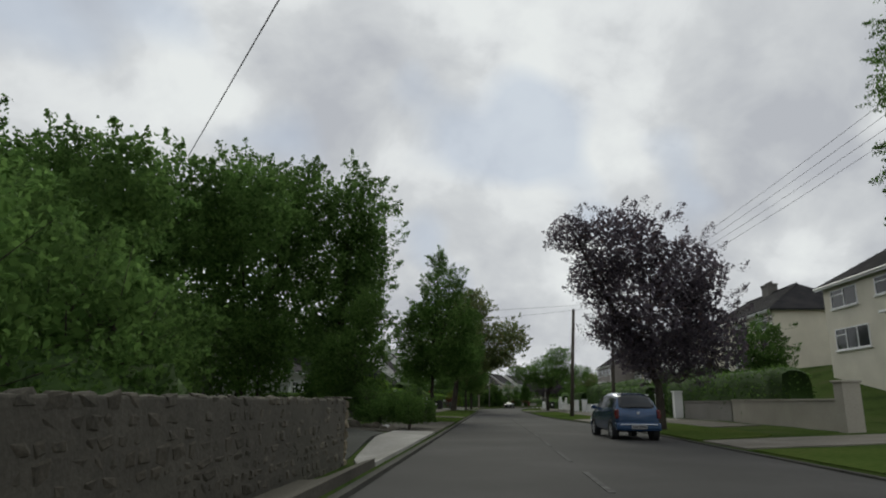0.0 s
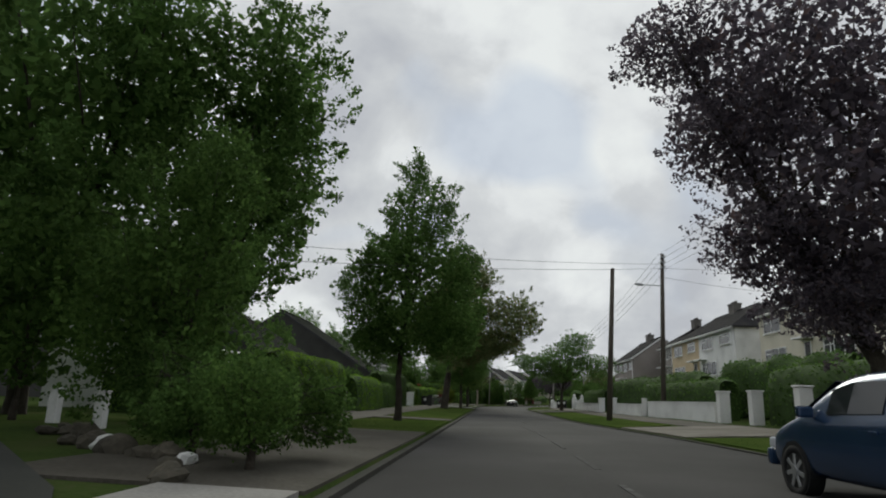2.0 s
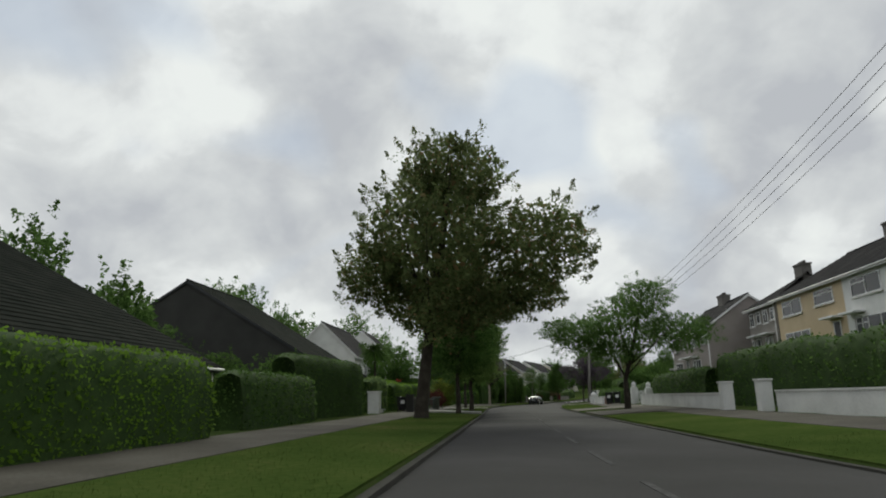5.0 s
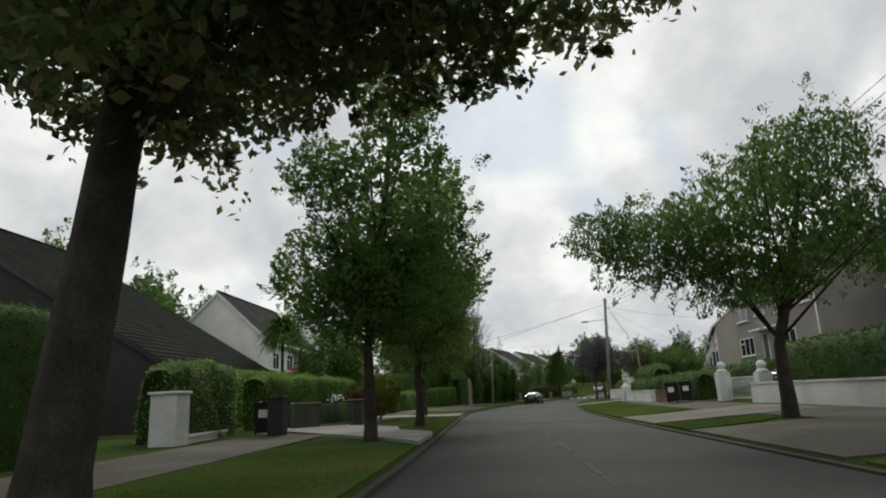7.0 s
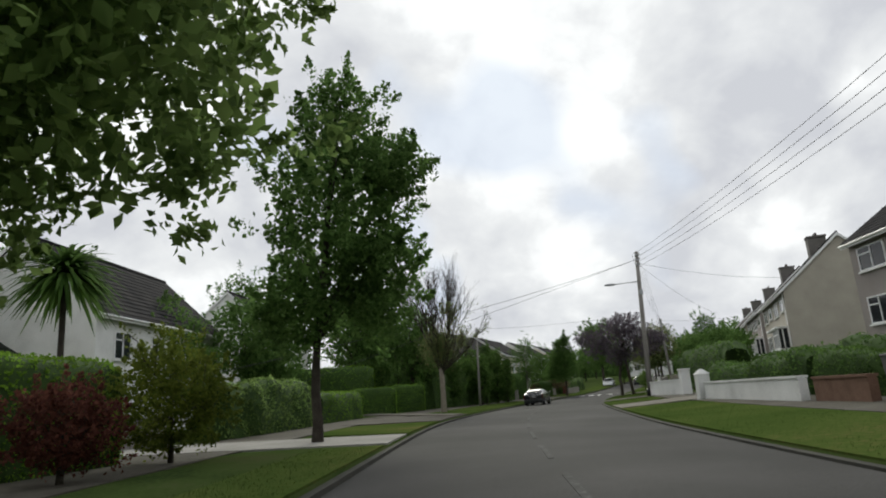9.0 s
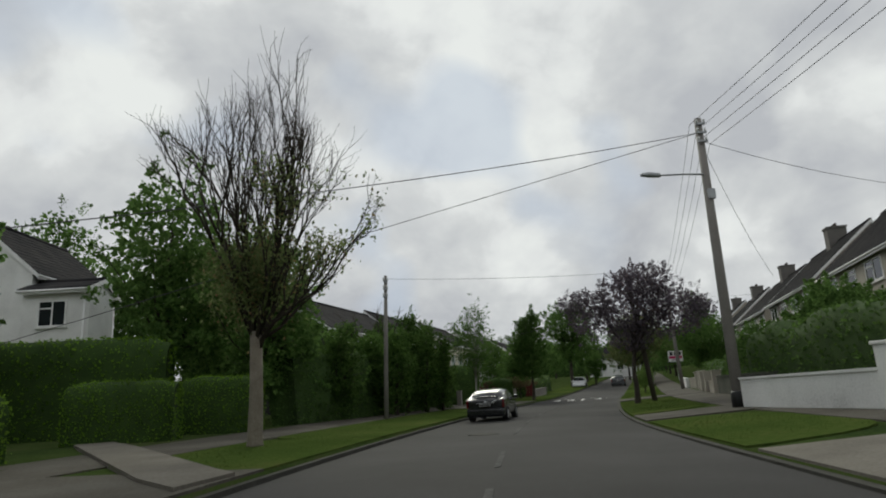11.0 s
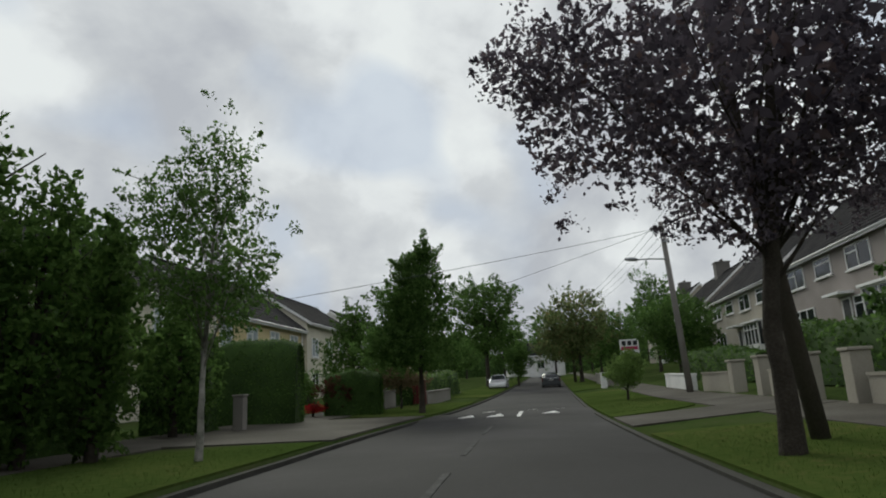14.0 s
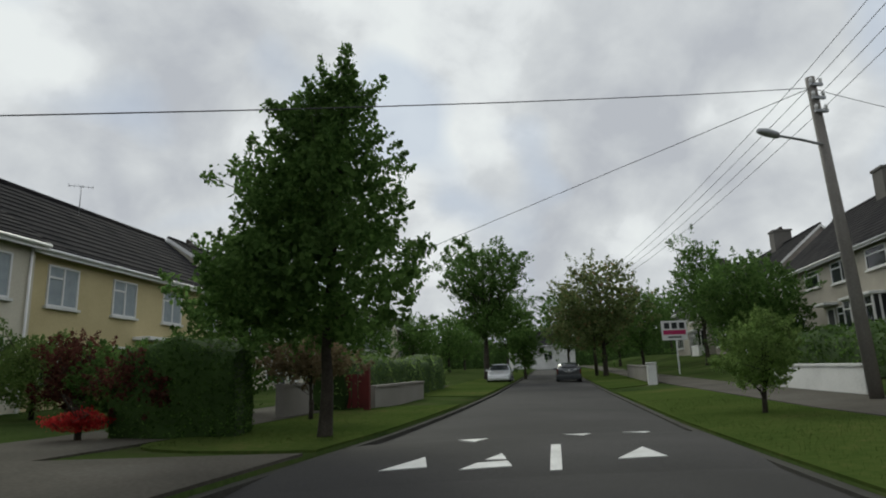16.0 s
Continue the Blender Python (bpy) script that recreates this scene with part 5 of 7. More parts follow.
def terrace_house(label, y0, y1, wallmat, eave, side=1, x0=26.0, yref=165.0, base=1.0, rise=3.0, d=8.0, roofmat=SLATE, wins=None, stacks=None, bay=None, gable=True, **kw):
    """Houses along a line that runs with the road after the bend."""
    sc = math.sqrt(1 + 0.30 ** 2)
    w = (y1 - y0) * sc
    e = eave - base
    if side > 0:
        m = pose(x0 + 0.30 * (y1 - yref), y1, base, 0, 0, -90 - TERR)
    else:
        m = pose(x0 + 0.30 * (y0 - yref), y0, base, 0, 0, 90 - TERR)
    st = [(0.6, d / 2, e + rise - 1.0, e + rise + 0.9, 0.9, 1.4, STACKWALL, 4)] if stacks is None else stacks
    return house(label, m, w, d, e, rise, wallmat, roofmat, gable, semi_wins(w, e) if wins is None else wins, [(w * 0.5 - 0.5, w * 0.5 + 0.5, e - 3.1)], st, bay=bay, **kw)


for k, (a, b) in enumerate(((143.6, 158.9), (161.3, 177.0), (179.4, 195.0), (197.4, 213.0), (215.4, 231.0))):
    w = (b - a) * 1.044
    base = (2.2, 2.4, 2.3, 2.6, 3.2)[k]
    terrace_house("beige pebbledashed semi-detached pair with a dark gabled roof" if k % 2 == 0 else "grey rendered semi-detached pair with a dark gabled roof", a, b, BEIGEWALL if k % 2 == 0 else PINKWALL, base + 5.5, x0=31.0,
                  base=base, rise=4.0, d=9.2, bay=(w * 0.70, w * 0.90, 0.85, 2.5), stacks=[(w * 0.5, 4.6, 8.4, 11.0, 1.2, 1.5, STACKWALL, 5)])
# left terrace after the bend
for k, (a, b, mt, lab) in enumerate(((158.5, 174.8, CREAMWALL, "cream two-storey terraced house with a dark roof"), (174.9, 188.0, YELLOWWALL, "yellow two-storey terraced house with a brown roof"),
                                     (188.1, 201, CREAMWALL, "cream two-storey terraced house with a dark roof"), (205, 222, WHITEWALL, "white two-storey house along the road"), (226, 250, CREAMWALL, "pale house far along the road"))):
    w = (b - a) * 1.044
    e = 5.6
    wins = []
    for q in range(max(2, int(w / 3.2))):
        c = (q + 0.5) * w / max(2, int(w / 3.2))
        # upper panes carry the sky's reflection as colour, lower ones are plain glass
        wins += [(c - 0.75, c + 0.75, e - 2.0, e - 0.55, 2, True), (c - 0.75, c + 0.75, e - 4.6, e - 3.2, 2)]
    # thin dark slice: the near gable end has its shade as wall colour
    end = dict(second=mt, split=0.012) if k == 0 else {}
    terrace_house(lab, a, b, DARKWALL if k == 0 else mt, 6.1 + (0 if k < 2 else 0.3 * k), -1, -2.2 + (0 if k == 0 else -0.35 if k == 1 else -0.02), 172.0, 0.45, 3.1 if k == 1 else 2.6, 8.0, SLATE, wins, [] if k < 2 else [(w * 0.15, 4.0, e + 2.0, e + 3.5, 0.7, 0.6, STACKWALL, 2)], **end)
# left houses
house("white gabled house with a dark roof behind hedges", pose(-20.6, 148.0, 1.0, 0, 0, 0), 3.6, 2.4, 6.7, 0.5, WHITEWALL, SLATE, True, [(0.9, 2.4, 4.7, 6.1, 2)], below=1.5)
house("white gabled upper part of a house", pose(-20.55, 148.6, 1.0, 0, 0, 90), 9.0, 7.2, 7.9, 3.2, WHITEWALL, SLATE, True, below=1.5)
house("white front wing of a bungalow with a low dark roof", pose(-13.2, 41.0, 0.2, 0, 0, 90), 6.4, 5.0, 2.8, 1.0, WHITEWALL, SLATE, True, [(0.7, 2.0, 1.0, 2.2, 2), (3.6, 4.9, 1.0, 2.2, 2)], below=1.0)
# both bungalow roofs take the tile with shade in its colour
house("bungalow with a large dark tiled roof", pose(-13.8, 58.0, 0.3, 0, 0, 90), 15.0, 27.0, 2.4, 7.4, DARKWALL, SHADEROOF, True, below=1.0, trim=DARKPAINT)
# the dark 3 % slice colours the shade onto the near gable end
house("bungalow with a large dark tiled roof", pose(-14.0, 96.0, 0.3, 0, 0, 90), 13.0, 27.0, 2.6, 8.4, DARKWALL, SHADEROOF, True, [(2.0, 3.6, 0.9, 2.0, 2)], below=1.0, trim=DARKPAINT, second=CREAMWALL, split=0.03)
house("white gabled house with a dark roof", pose(-18.3, 119.2, 0.4, 0, 0, 90), 14.0, 8.2, 5.9, 3.9, WHITEWALL, SLATE, True, [(1.5, 3.0, 3.6, 5.0, 2), (5, 6.5, 3.6, 5.0, 2), (9, 10.5, 3.6, 5, 2)], below=1.0)


# ---------------------------------------------------------------- walls, pillars, gates
def boundary_wall(label, pts, height, thick, mat, coping=None, dz=0.0, rise=0.0):
    """A garden wall along a line of points, with a coping."""
    root = thing("garden_wall", label, "wall", group="garden walls")
    for nm, w, h0, h1, mt in (("wall_body", thick, -0.3, height, mat), ("coping", thick + 0.08, height + 0.003, height + 0.07, coping or mat)):
        V, F = [], []
        P = []
        for (x0, y0), (x1, y1) in zip(pts[:-1], pts[1:]):
            n = max(1, int(math.hypot(x1 - x0, y1 - y0) / 2.0))
            P += [(x0 + (x1 - x0) * k / n, y0 + (y1 - y0) * k / n) for k in range(n)]
        P.append(pts[-1])
        for k, (x, y) in enumerate(P):
            a, b = P[max(0, k - 1)], P[min(len(P) - 1, k + 1)]
            tx, ty = b[0] - a[0], b[1] - a[1]
            L = math.hypot(tx, ty)
            nx, ny = ty / L, -tx / L
            z = float(zg(x, y)) + rise * k / max(1, len(P) - 1)
            for s, zz in ((-1, h0), (1, h0), (1, h1), (-1, h1)):
                V.append((x + nx * w / 2 * s, y + ny * w / 2 * s, z + zz))
        for k in range(len(P) - 1):
            for j in range(4):
                q, r = k * 4 + j, k * 4 + (j + 1) % 4
                F.append((q, r, r + 4, q + 4))
        F += [(3, 2, 1, 0), tuple(len(V) - 4 + j for j in range(4))]
        mesh_ob(nm, V, F, mt, root)
    return root


def pillar(x, y, h, w=0.45, mat=WHITEWALL, label="white rendered gate pillar with a flat cap", cap="flat", rz=0.0):
    p = thing("gate_pillar", label, "pillar", pose(x, y, float(zg(x, y)), 0, 0, rz), "gate pillars")
    ov = min(0.05, w * 0.09)
    box_part("shaft", (-w / 2, w / 2, -w / 2, w / 2, -0.2, h), mat, p, 0.02)
    if cap == "flat":
        box_part("cap", (-w / 2 - ov, w / 2 + ov, -w / 2 - ov, w / 2 + ov, h + 0.002, h + min(0.08, w * 0.2)), mat, p, 0.02)
    elif cap == "pyramid":
        bm = bmesh.new()
        bmesh.ops.create_cone(bm, cap_ends=True, segments=4, radius1=w * 0.78, radius2=0.06, depth=0.22, matrix=pose(0, 0, h + 0.112, 0, 0, 45))
        part("cap", bm, mat, p)
    else:
        bm = bmesh.new()
        bmesh.ops.create_cone(bm, cap_ends=True, segments=20, radius1=w * 0.55, radius2=w * 0.3, depth=0.16, matrix=pose(0, 0, h + 0.081))
        part("cap", bm, mat, p, smooth=True)
        bm = bmesh.new()
        bmesh.ops.create_uvsphere(bm, u_segments=16, v_segments=10, radius=w * 0.36, matrix=pose(0, 0, h + 0.15 + w * 0.3))
        part("ball_finial", bm, mat, p, smooth=True)
    return p


# right side walls from near to far
boundary_wall("low beige rendered garden wall", [(12.25, 24.0), (12.55, 35.0)], 1.05, 0.25, BEIGEWALL)
pillar(12.2, 23.4, 1.65, 0.6, BEIGEWALL, "beige rendered gate pillar")
boundary_wall("low grey garden wall beside the purple tree", [(12.55, 35.2), (12.0, 41.6)], 1.0, 0.25, GREYWALL)
pillar(11.2, 49.5, 1.45, 0.5)
pillar(11.7, 46.8, 1.45, 0.5)
pillar(11.6, 42.0, 1.6, 0.5)
boundary_wall("long low white garden wall beside the footpath", [(11.1, 50.2), (10.35, 61.2)], 0.92, 0.22, WHITEWALL)
pillar(10.2, 61.9, 1.15, 0.28)
boundary_wall("low white garden wall, rising along the path", [(10.2, 62.5), (10.1, 71.0)], 0.75, 0.2, WHITEWALL)
pillar(9.95, 72.0, 1.2, 0.5)
pillar(9.5, 75.2, 1.2, 0.5)
boundary_wall("low white garden wall", [(9.6, 76.2), (10.2, 97.6)], 0.72, 0.2, WHITEWALL)
pillar(10.9, 98.2, 1.15, 0.55, WHITEWALL, "white gate pillar with a ball finial", "ball")
pillar(10.4, 101.6, 1.3, 0.55, WHITEWALL, "white gate pillar with a ball finial", "ball")
boundary_wall("low white wall at a corner garden", [(8.9, 109.4), (9.2, 118.5)], 0.66, 0.25, WHITEWALL)
boundary_wall("low brown brick garden wall", [(9.0, 106.2), (9.0, 108.8)], 0.6, 0.22, BRICK)
pillar(9.2, 119.0, 1.05, 0.5, WHITEWALL, "stout white gate pillar", "pyramid")
pillar(11.0, 127.6, 1.35, 0.5, WHITEWALL, "tall white end pillar of a garden wall")
boundary_wall("smooth white garden wall rising to its pillar", [(11.0, 128.0), (10.6, 133.6)], 0.82, 0.25, WHITEWALL)
for k, (x, y) in enumerate(((16.2, 148.6), (17.0, 151.6), (17.8, 154.2))):
    pillar(x, y, 1.15, 0.45, BEIGEWALL, "beige rendered gate pillar with a pale cap", "flat", -16)
boundary_wall("low dark grey garden wall", [(13.8, 138.0), (16.0, 147.8)], 0.85, 0.25, MOSSWALL)
boundary_wall("low beige garden wall", [(16.4, 149.2), (16.9, 151.1)], 0.6, 0.22, BEIGEWALL)
boundary_wall("low beige garden wall", [(17.9, 154.8), (19.0, 157.4)], 0.75, 0.22, BEIGEWALL)
pillar(19.3, 158.2, 1.2, 0.5, BEIGEWALL, "beige rendered gate pillar with a pale cap", "flat", -16)
pillar(20.4, 161.5, 1.15, 0.5, BEIGEWALL, "beige rendered gate pillar with a pale cap", "flat", -16)
boundary_wall("low grey garden wall before the terrace", [(20.6, 162.2), (21.4, 165.5)], 0.75, 0.25, BEIGEWALL)
boundary_wall("low white garden wall", [(21.6, 166.8), (23.4, 172.8)], 0.7, 0.25, WHITEWALL)
pillar(23.6, 182.6, 1.0, 0.4, WHITEWALL, "white gate pillar", "flat", -16)
boundary_wall("low grey garden wall further along", [(24.2, 183.5), (28.4, 196.0)], 0.8, 0.25, GREYWALL)

# left side
pillar(-10.0, 69.0, 1.35, 0.5, BRICK, "brown brick gate pillar with a pale cap")
pillar(-9.2, 87.1, 1.35, 0.75, WHITEWALL, "broad white gate pillar with a pale cap")
boundary_wall("low white kerb wall of a garden", [(-9.2, 87.7), (-9.4, 91.0)], 0.16, 0.3, WHITEWALL)
boundary_wall("grey garden wall with a dark coping", [(-8.0, 94.0), (-7.3, 95.0)], 0.95, 0.22, MOSSWALL, GREYWALL)
pillar(-6.2, 97.0, 0.95, 0.5, MOSSWALL, "mossy dark gate pillar")
tagged(box_part("coping_slab", (-6.55, -5.85, 96.65, 97.35, float(zg(-6.2, 97.0)) + 1.032, float(zg(-6.2, 97.0)) + 1.07), CONCRETE), "pale concrete slab on a gate pillar", "coping")
boundary_wall("low grey garden wall behind the footpath", [(-11.9, 104.0), (-9.6, 109.4)], 0.85, 0.25, GREYWALL, WHITEWALL)
pillar(-7.3, 90.3, 1.15, 0.5, DARKWALL, "dark gate pillar at the driveway")
pillar(-8.25, 38.0, 1.15, 0.42, MOSSWALL, "dark mossy gate pillar grown into the end of a hedge")
pillar(-8.7, 30.0, 0.75, 0.22, WHITEWALL, "short white post beside the driveway")
pillar(-10.2, 30.6, 0.75, 0.22, WHITEWALL, "short white post beside the driveway")
pillar(2.75, 158.0, 0.95, 0.3, GREYWALL, "short grey gate pillar by a hedge", "flat", -16)


def stone_wall():
    """A rubble wall: coursed uneven stones set into mortar."""
    root = thing("stone_wall", "old grey rubble stone wall beside the road", "wall")
    rng = np.random.default_rng(5)
    x0, y0, y1, h, th = -3.35, 2.5, 14.8, 1.54, 0.5
    z0 = -0.32
    box_part("mortar", (x0 - th + 0.03, x0 - 0.018, -9.0, y1 - 0.03, z0 - 0.2, z0 + h - 0.03), MORTAR, root, 0.03)
    shapes = []
    for k in range(16):
        bm = bmesh.new()
        bmesh.ops.create_cube(bm, size=1.0)
        bmesh.ops.bevel(bm, geom=bm.edges[:], offset=0.2, segments=1, affect="EDGES")
        for v in bm.verts:
            v.co += Vector(rng.normal(size=3)) * 0.07
        me = bpy.data.meshes.new("stone")
        bm.to_mesh(me)
        bm.free()
        me.materials.append(STONE)
        shapes.append(me)
    V, F = [], []
    z = z0
    while z < z0 + h - 0.03:
        hh = min(rng.uniform(0.10, 0.21), z0 + h - z)
        y = y1 - rng.uniform(0, 0.2)
        while y > y0:
            ll = rng.uniform(0.13, 0.40)
            s = hh * rng.uniform(0.78, 1.0)
            m = Matrix.LocRotScale((x0 - 0.07 + rng.normal() * 0.010, y - ll / 2, z + hh / 2), Euler((rng.normal() * 0.09, rng.normal() * 0.03, rng.normal() * 0.04)), (0.11, ll * 0.95, s))
            me = shapes[rng.integers(0, 16)]
            if y > 9.3:
                ob = new("stone", me)
                ob.parent = root
                ob.matrix_basis = m
            else:
                q = len(V)
                V += [tuple(m @ v.co) for v in me.vertices]
                F += [tuple(q + k for k in p.vertices) for p in me.polygons]
            y -= ll + 0.02
        z += hh + 0.014
    tagged(mesh_ob("stonework", V, F, STONE, root), kind="stuff")
    # the end of the wall, built of squarer stones
    z = z0
    while z < z0 + h - 0.04:
        hh = min(rng.uniform(0.16, 0.26), z0 + h - z)
        cut = rng.uniform(0.35, 0.65)
        for a, b in ((0, cut), (cut, 1)):
            me = shapes[rng.integers(0, 16)].copy()
            me.materials[0] = TANSTONE
            ob = new("stone", me)
            ob.parent = root
            ob.matrix_basis = Matrix.LocRotScale((x0 - th * (a + b) / 2, y1 + 0.12, z + hh / 2), Euler((0, 0, rng.normal() * 0.06)), (th * (b - a) * 0.98, 0.36, hh))
        z += hh + 0.01
    box_part("coping_stone", (x0 - th - 0.03, x0 + 0.04, y1 - 0.12, y1 + 0.32, z + 0.003, z + 0.045), STONE, root, 0.025)


stone_wall()


def rock(x, y, s, seed, mat=STONE, label="rough grey rock in the garden border"):
    rng = np.random.default_rng(seed)
    bm = bmesh.new()
    bmesh.ops.create_icosphere(bm, subdivisions=2, radius=1.0)
    off = Vector(rng.normal(size=3)) * 5
    for v in bm.verts:
        v.co *= 1 + 0.35 * noise.noise(v.co * 1.3 + off)
    ob = part("rock", bm, mat)
    tagged(ob, label, "rock", "border rocks")
    ob.matrix_basis = Matrix.LocRotScale((x, y, float(zg(x, y)) + s * 0.3), Euler((rng.normal() * .3, rng.normal() * .3, rng.uniform(0, 6))), (s, s * rng.uniform(0.7, 1.1), s * rng.uniform(0.5, 0.75)))


_r = np.random.default_rng(8)
for k in range(16):
    s = k / 15
    rock(-3.2 - 5.2 * s + _r.normal() * 0.15, 23.2 + 5.2 * s + _r.normal() * 0.2, float(_r.uniform(0.14, 0.3)), 200 + k, WHITEWALL if k in (3, 8) else STONE, "pale painted rock in the garden border" if k in (3, 8) else "rough grey rock in the garden border")


def picket_gate(x, y, rz, w=1.6, h=1.1):
    g = thing("picket_gate", "weathered grey wooden picket gate between hedges", "gate", pose(x, y, float(zg(x, y)), 0, 0, rz))
    n = 11
    for k in range(n):
        xx = -w / 2 + w * k / (n - 1)
        bm = bmesh.new()
        box(bm, xx - 0.035, xx + 0.035, -0.012, 0.012, 0.06, h - 0.04 * abs(k - 5) / 5, 0.008)
        part("picket", bm, PALEPOLE, g)
    for zz in (0.25, h - 0.3):
        box_part("rail", (-w / 2 - 0.05, w / 2 + 0.05, 0.014, 0.05, zz, zz + 0.08), PALEPOLE, g)
    for s in (-1, 1):
        box_part("gate_post", (s * (w / 2 + 0.13) - 0.06, s * (w / 2 + 0.13) + 0.06, -0.06, 0.06, -0.2, h + 0.12), PALEPOLE, g, 0.01)


picket_gate(-8.1, 50.2, 95, 2.4)


def railing(x, y, rz, w, h, mat, label):
    """A metal gate of thin upright bars between two rails."""
    g = thing("metal_gate", label, "gate", pose(x, y, float(zg(x, y)), 0, 0, rz))
    n = int(w / 0.13)
    for k in range(n + 1):
        xx = -w / 2 + w * k / n
        tubes("bar", [[((xx, 0, 0.08), 0.014), ((xx, 0, h), 0.014)]], mat, g, 6)
    for zz in (0.1, h * 0.93):
        box_part("rail", (-w / 2 - 0.03, w / 2 + 0.03, -0.02, 0.02, zz, zz + 0.045), mat, g)


railing(-6.72, 95.95, 60, 1.9, 0.95, GREYPAINT, "grey-green metal gate of thin bars")
railing(10.65, 99.9, 98, 2.7, 1.05, WHITEPAINT, "white painted metal driveway gate")


# ---------------------------------------------------------------- poles and cables
def utility_pole(x, y, top, r=0.13, mat=POLEWOOD, label="dark wooden utility pole on the verge", lamp=None, arms=True):
    z0 = float(zg(x, y))
    p = thing("utility_pole", label, "utility pole", pose(x, y, z0), "utility poles")
    tx, ty, tz = top[0] - x, top[1] - y, top[2] - z0
    tubes("pole", [[((0, 0, -0.3), r * 1.1), ((tx * 0.5, ty * 0.5, tz * 0.5), r * 0.95), ((tx, ty, tz), r * 0.78)]], mat, p, 12)
    if mat is PALEPOLE and r > 0.15:
        tubes("base_band", [[((0, 0, -0.02), r * 1.35), ((0, 0, 0.46), r * 1.28), ((0, 0, 0.5), r * 1.1)]], PLASTIC, p, 14)
    if arms:
        bw = 0.17 if r > 0.115 else 0.11
        for k in range(3):
            s = 1 - (0.25 + 0.35 * k) / tz
            cx, cy, cz = tx * s, ty * s, tz * s
            box_part("bracket", (cx - bw, cx + bw, cy - 0.05 - r, cy - r + 0.02, cz - 0.035, cz + 0.035), GALV, p)
            for q in (0.04 - bw, bw - 0.04):
                tubes("insulator", [[((cx + q, cy - r - 0.02, cz + 0.03), 0.035), ((cx + q, cy - r - 0.02, cz + 0.14), 0.045), ((cx + q, cy - r - 0.02, cz + 0.17), 0.02)]], WHITEPAINT, p, 8)
    if lamp:
        lx, ly, lz = lamp[0] - x, lamp[1] - y, lamp[2] - z0
        s = (lz - 0.02) / tz
        arm = new("lamp_arm")
        arm.parent = p
        tubes("arm_tube", [[((tx * s, ty * s, lz + 0.2), 0.035), ((tx * s * 0.5 + lx * 0.5, ty * s * .5 + ly * .5, lz + 0.12), 0.032), ((lx, ly, lz), 0.03)]], GALV, arm, 8)
        dx, dy = lx - tx * s, ly - ty * s
        L = math.hypot(dx, dy)
        dx, dy = dx / L, dy / L
        tubes("lamp_head", [[((lx - dx * 0.1, ly - dy * 0.1, lz), 0.05), ((lx, ly, lz + 0.01), 0.085), ((lx + dx * 0.4, ly + dy * 0.4, lz - 0.01), 0.095), ((lx + dx * 0.7, ly + dy * 0.7, lz - 0.04), 0.06)]], GALV, arm, 10)
        if r > 0.155:
            box_part("junction_box", (tx * s - 0.12, tx * s + 0.12, ty * s - r - 0.14, ty * s - r, lz - 0.75, lz - 0.4), GALV, p, 0.02)
    return p


utility_pole(6.4, 53.9, (6.85, 54.0, 8.95), 0.15, POLEWOOD, "dark wooden utility pole without a lamp", None, False)
utility_pole(10.6, 58.6, (11.05, 58.8, 11.0), 0.15, POLEWOOD, "wooden utility pole with a street lamp arm", (9.3, 57.3, 8.6))
utility_pole(10.5, 133.9, (11.25, 135.4, 10.2), 0.16, PALEPOLE, "pale leaning utility pole with a street lamp arm", (9.15, 134.3, 7.8))
utility_pole(-0.84, 142.0, (-0.66, 142.0, 6.35), 0.095, PALEPOLE, "weathered wooden telegraph pole on the verge", None, True)
utility_pole(20.75, 165.7, (20.38, 165.76, 8.25), 0.14, PALEPOLE, "wooden utility pole with a street lamp arm", (18.46, 164.76, 6.27))
utility_pole(12.3, 147.0, (11.5, 147.0, 6.9), 0.12, POLEWOOD, "dark wooden pole beside the plum tree", None, False)
utility_pole(29.5, 205.0, (29.4, 205.0, 9.0), 0.14, POLEWOOD, "wooden utility pole along the road", None, True)


def cable(a, b, sag, r=0.012, n=14):
    r = r * 0.7
    a, b = np.array(a, float), np.array(b, float)
    run = []
    for k in range(n + 1):
        s = k / n
        q = a + (b - a) * s
        q[2] -= sag * 4 * s * (1 - s)
        run.append((q, r))
    tagged(tubes("overhead_cable", [run], CABLE, None, 5), "thin black overhead cable between poles", "cable", "overhead cables")


for k in range(4):
    o = -0.45 + 0.3 * k
    cable((14.5 + o, -5, 12.2 - 0.25 * k), (11.05 + o * 0.7, 58.8, 10.9 - 0.28 * k), 0.9, 0.012)
    cable((11.05 + o * 0.7, 58.8, 10.9 - 0.28 * k), (11.25 + o * 0.7, 135.4, 10.0 - 0.25 * k), 1.6, 0.015)
    cable((11.25 + o * 0.7, 135.4, 10.0 - 0.25 * k), (20.38 + o * 0.7, 165.8, 8.15 - 0.22 * k), 0.5, 0.011)
    cable((20.38 + o * 0.7, 165.8, 8.15 - 0.22 * k), (29.4 + o * 0.7, 205.0, 8.9 - 0.2 * k), 0.6, 0.012)
cable((11.15, 135.15, 9.6), (-16.0, 120.8, 2.6), 0.5, 0.018)
cable((11.15, 135.15, 9.6), (-15.9, 131.1, 1.5), 0.0, 0.016)
cable((11.2, 135.4, 9.4), (24.0, 139.0, 8.0), 0.4, 0.014)
cable((11.2, 135.4, 9.4), (22.0, 152.0, 7.0), 0.4, 0.014)
cable((-0.66, 142.0, 6.2), (11.5, 147.0, 6.8), 0.12, 0.012)
cable((20.4, 165.8, 8.0), (-10.0, 155.5, 1.7), 0.3, 0.014)
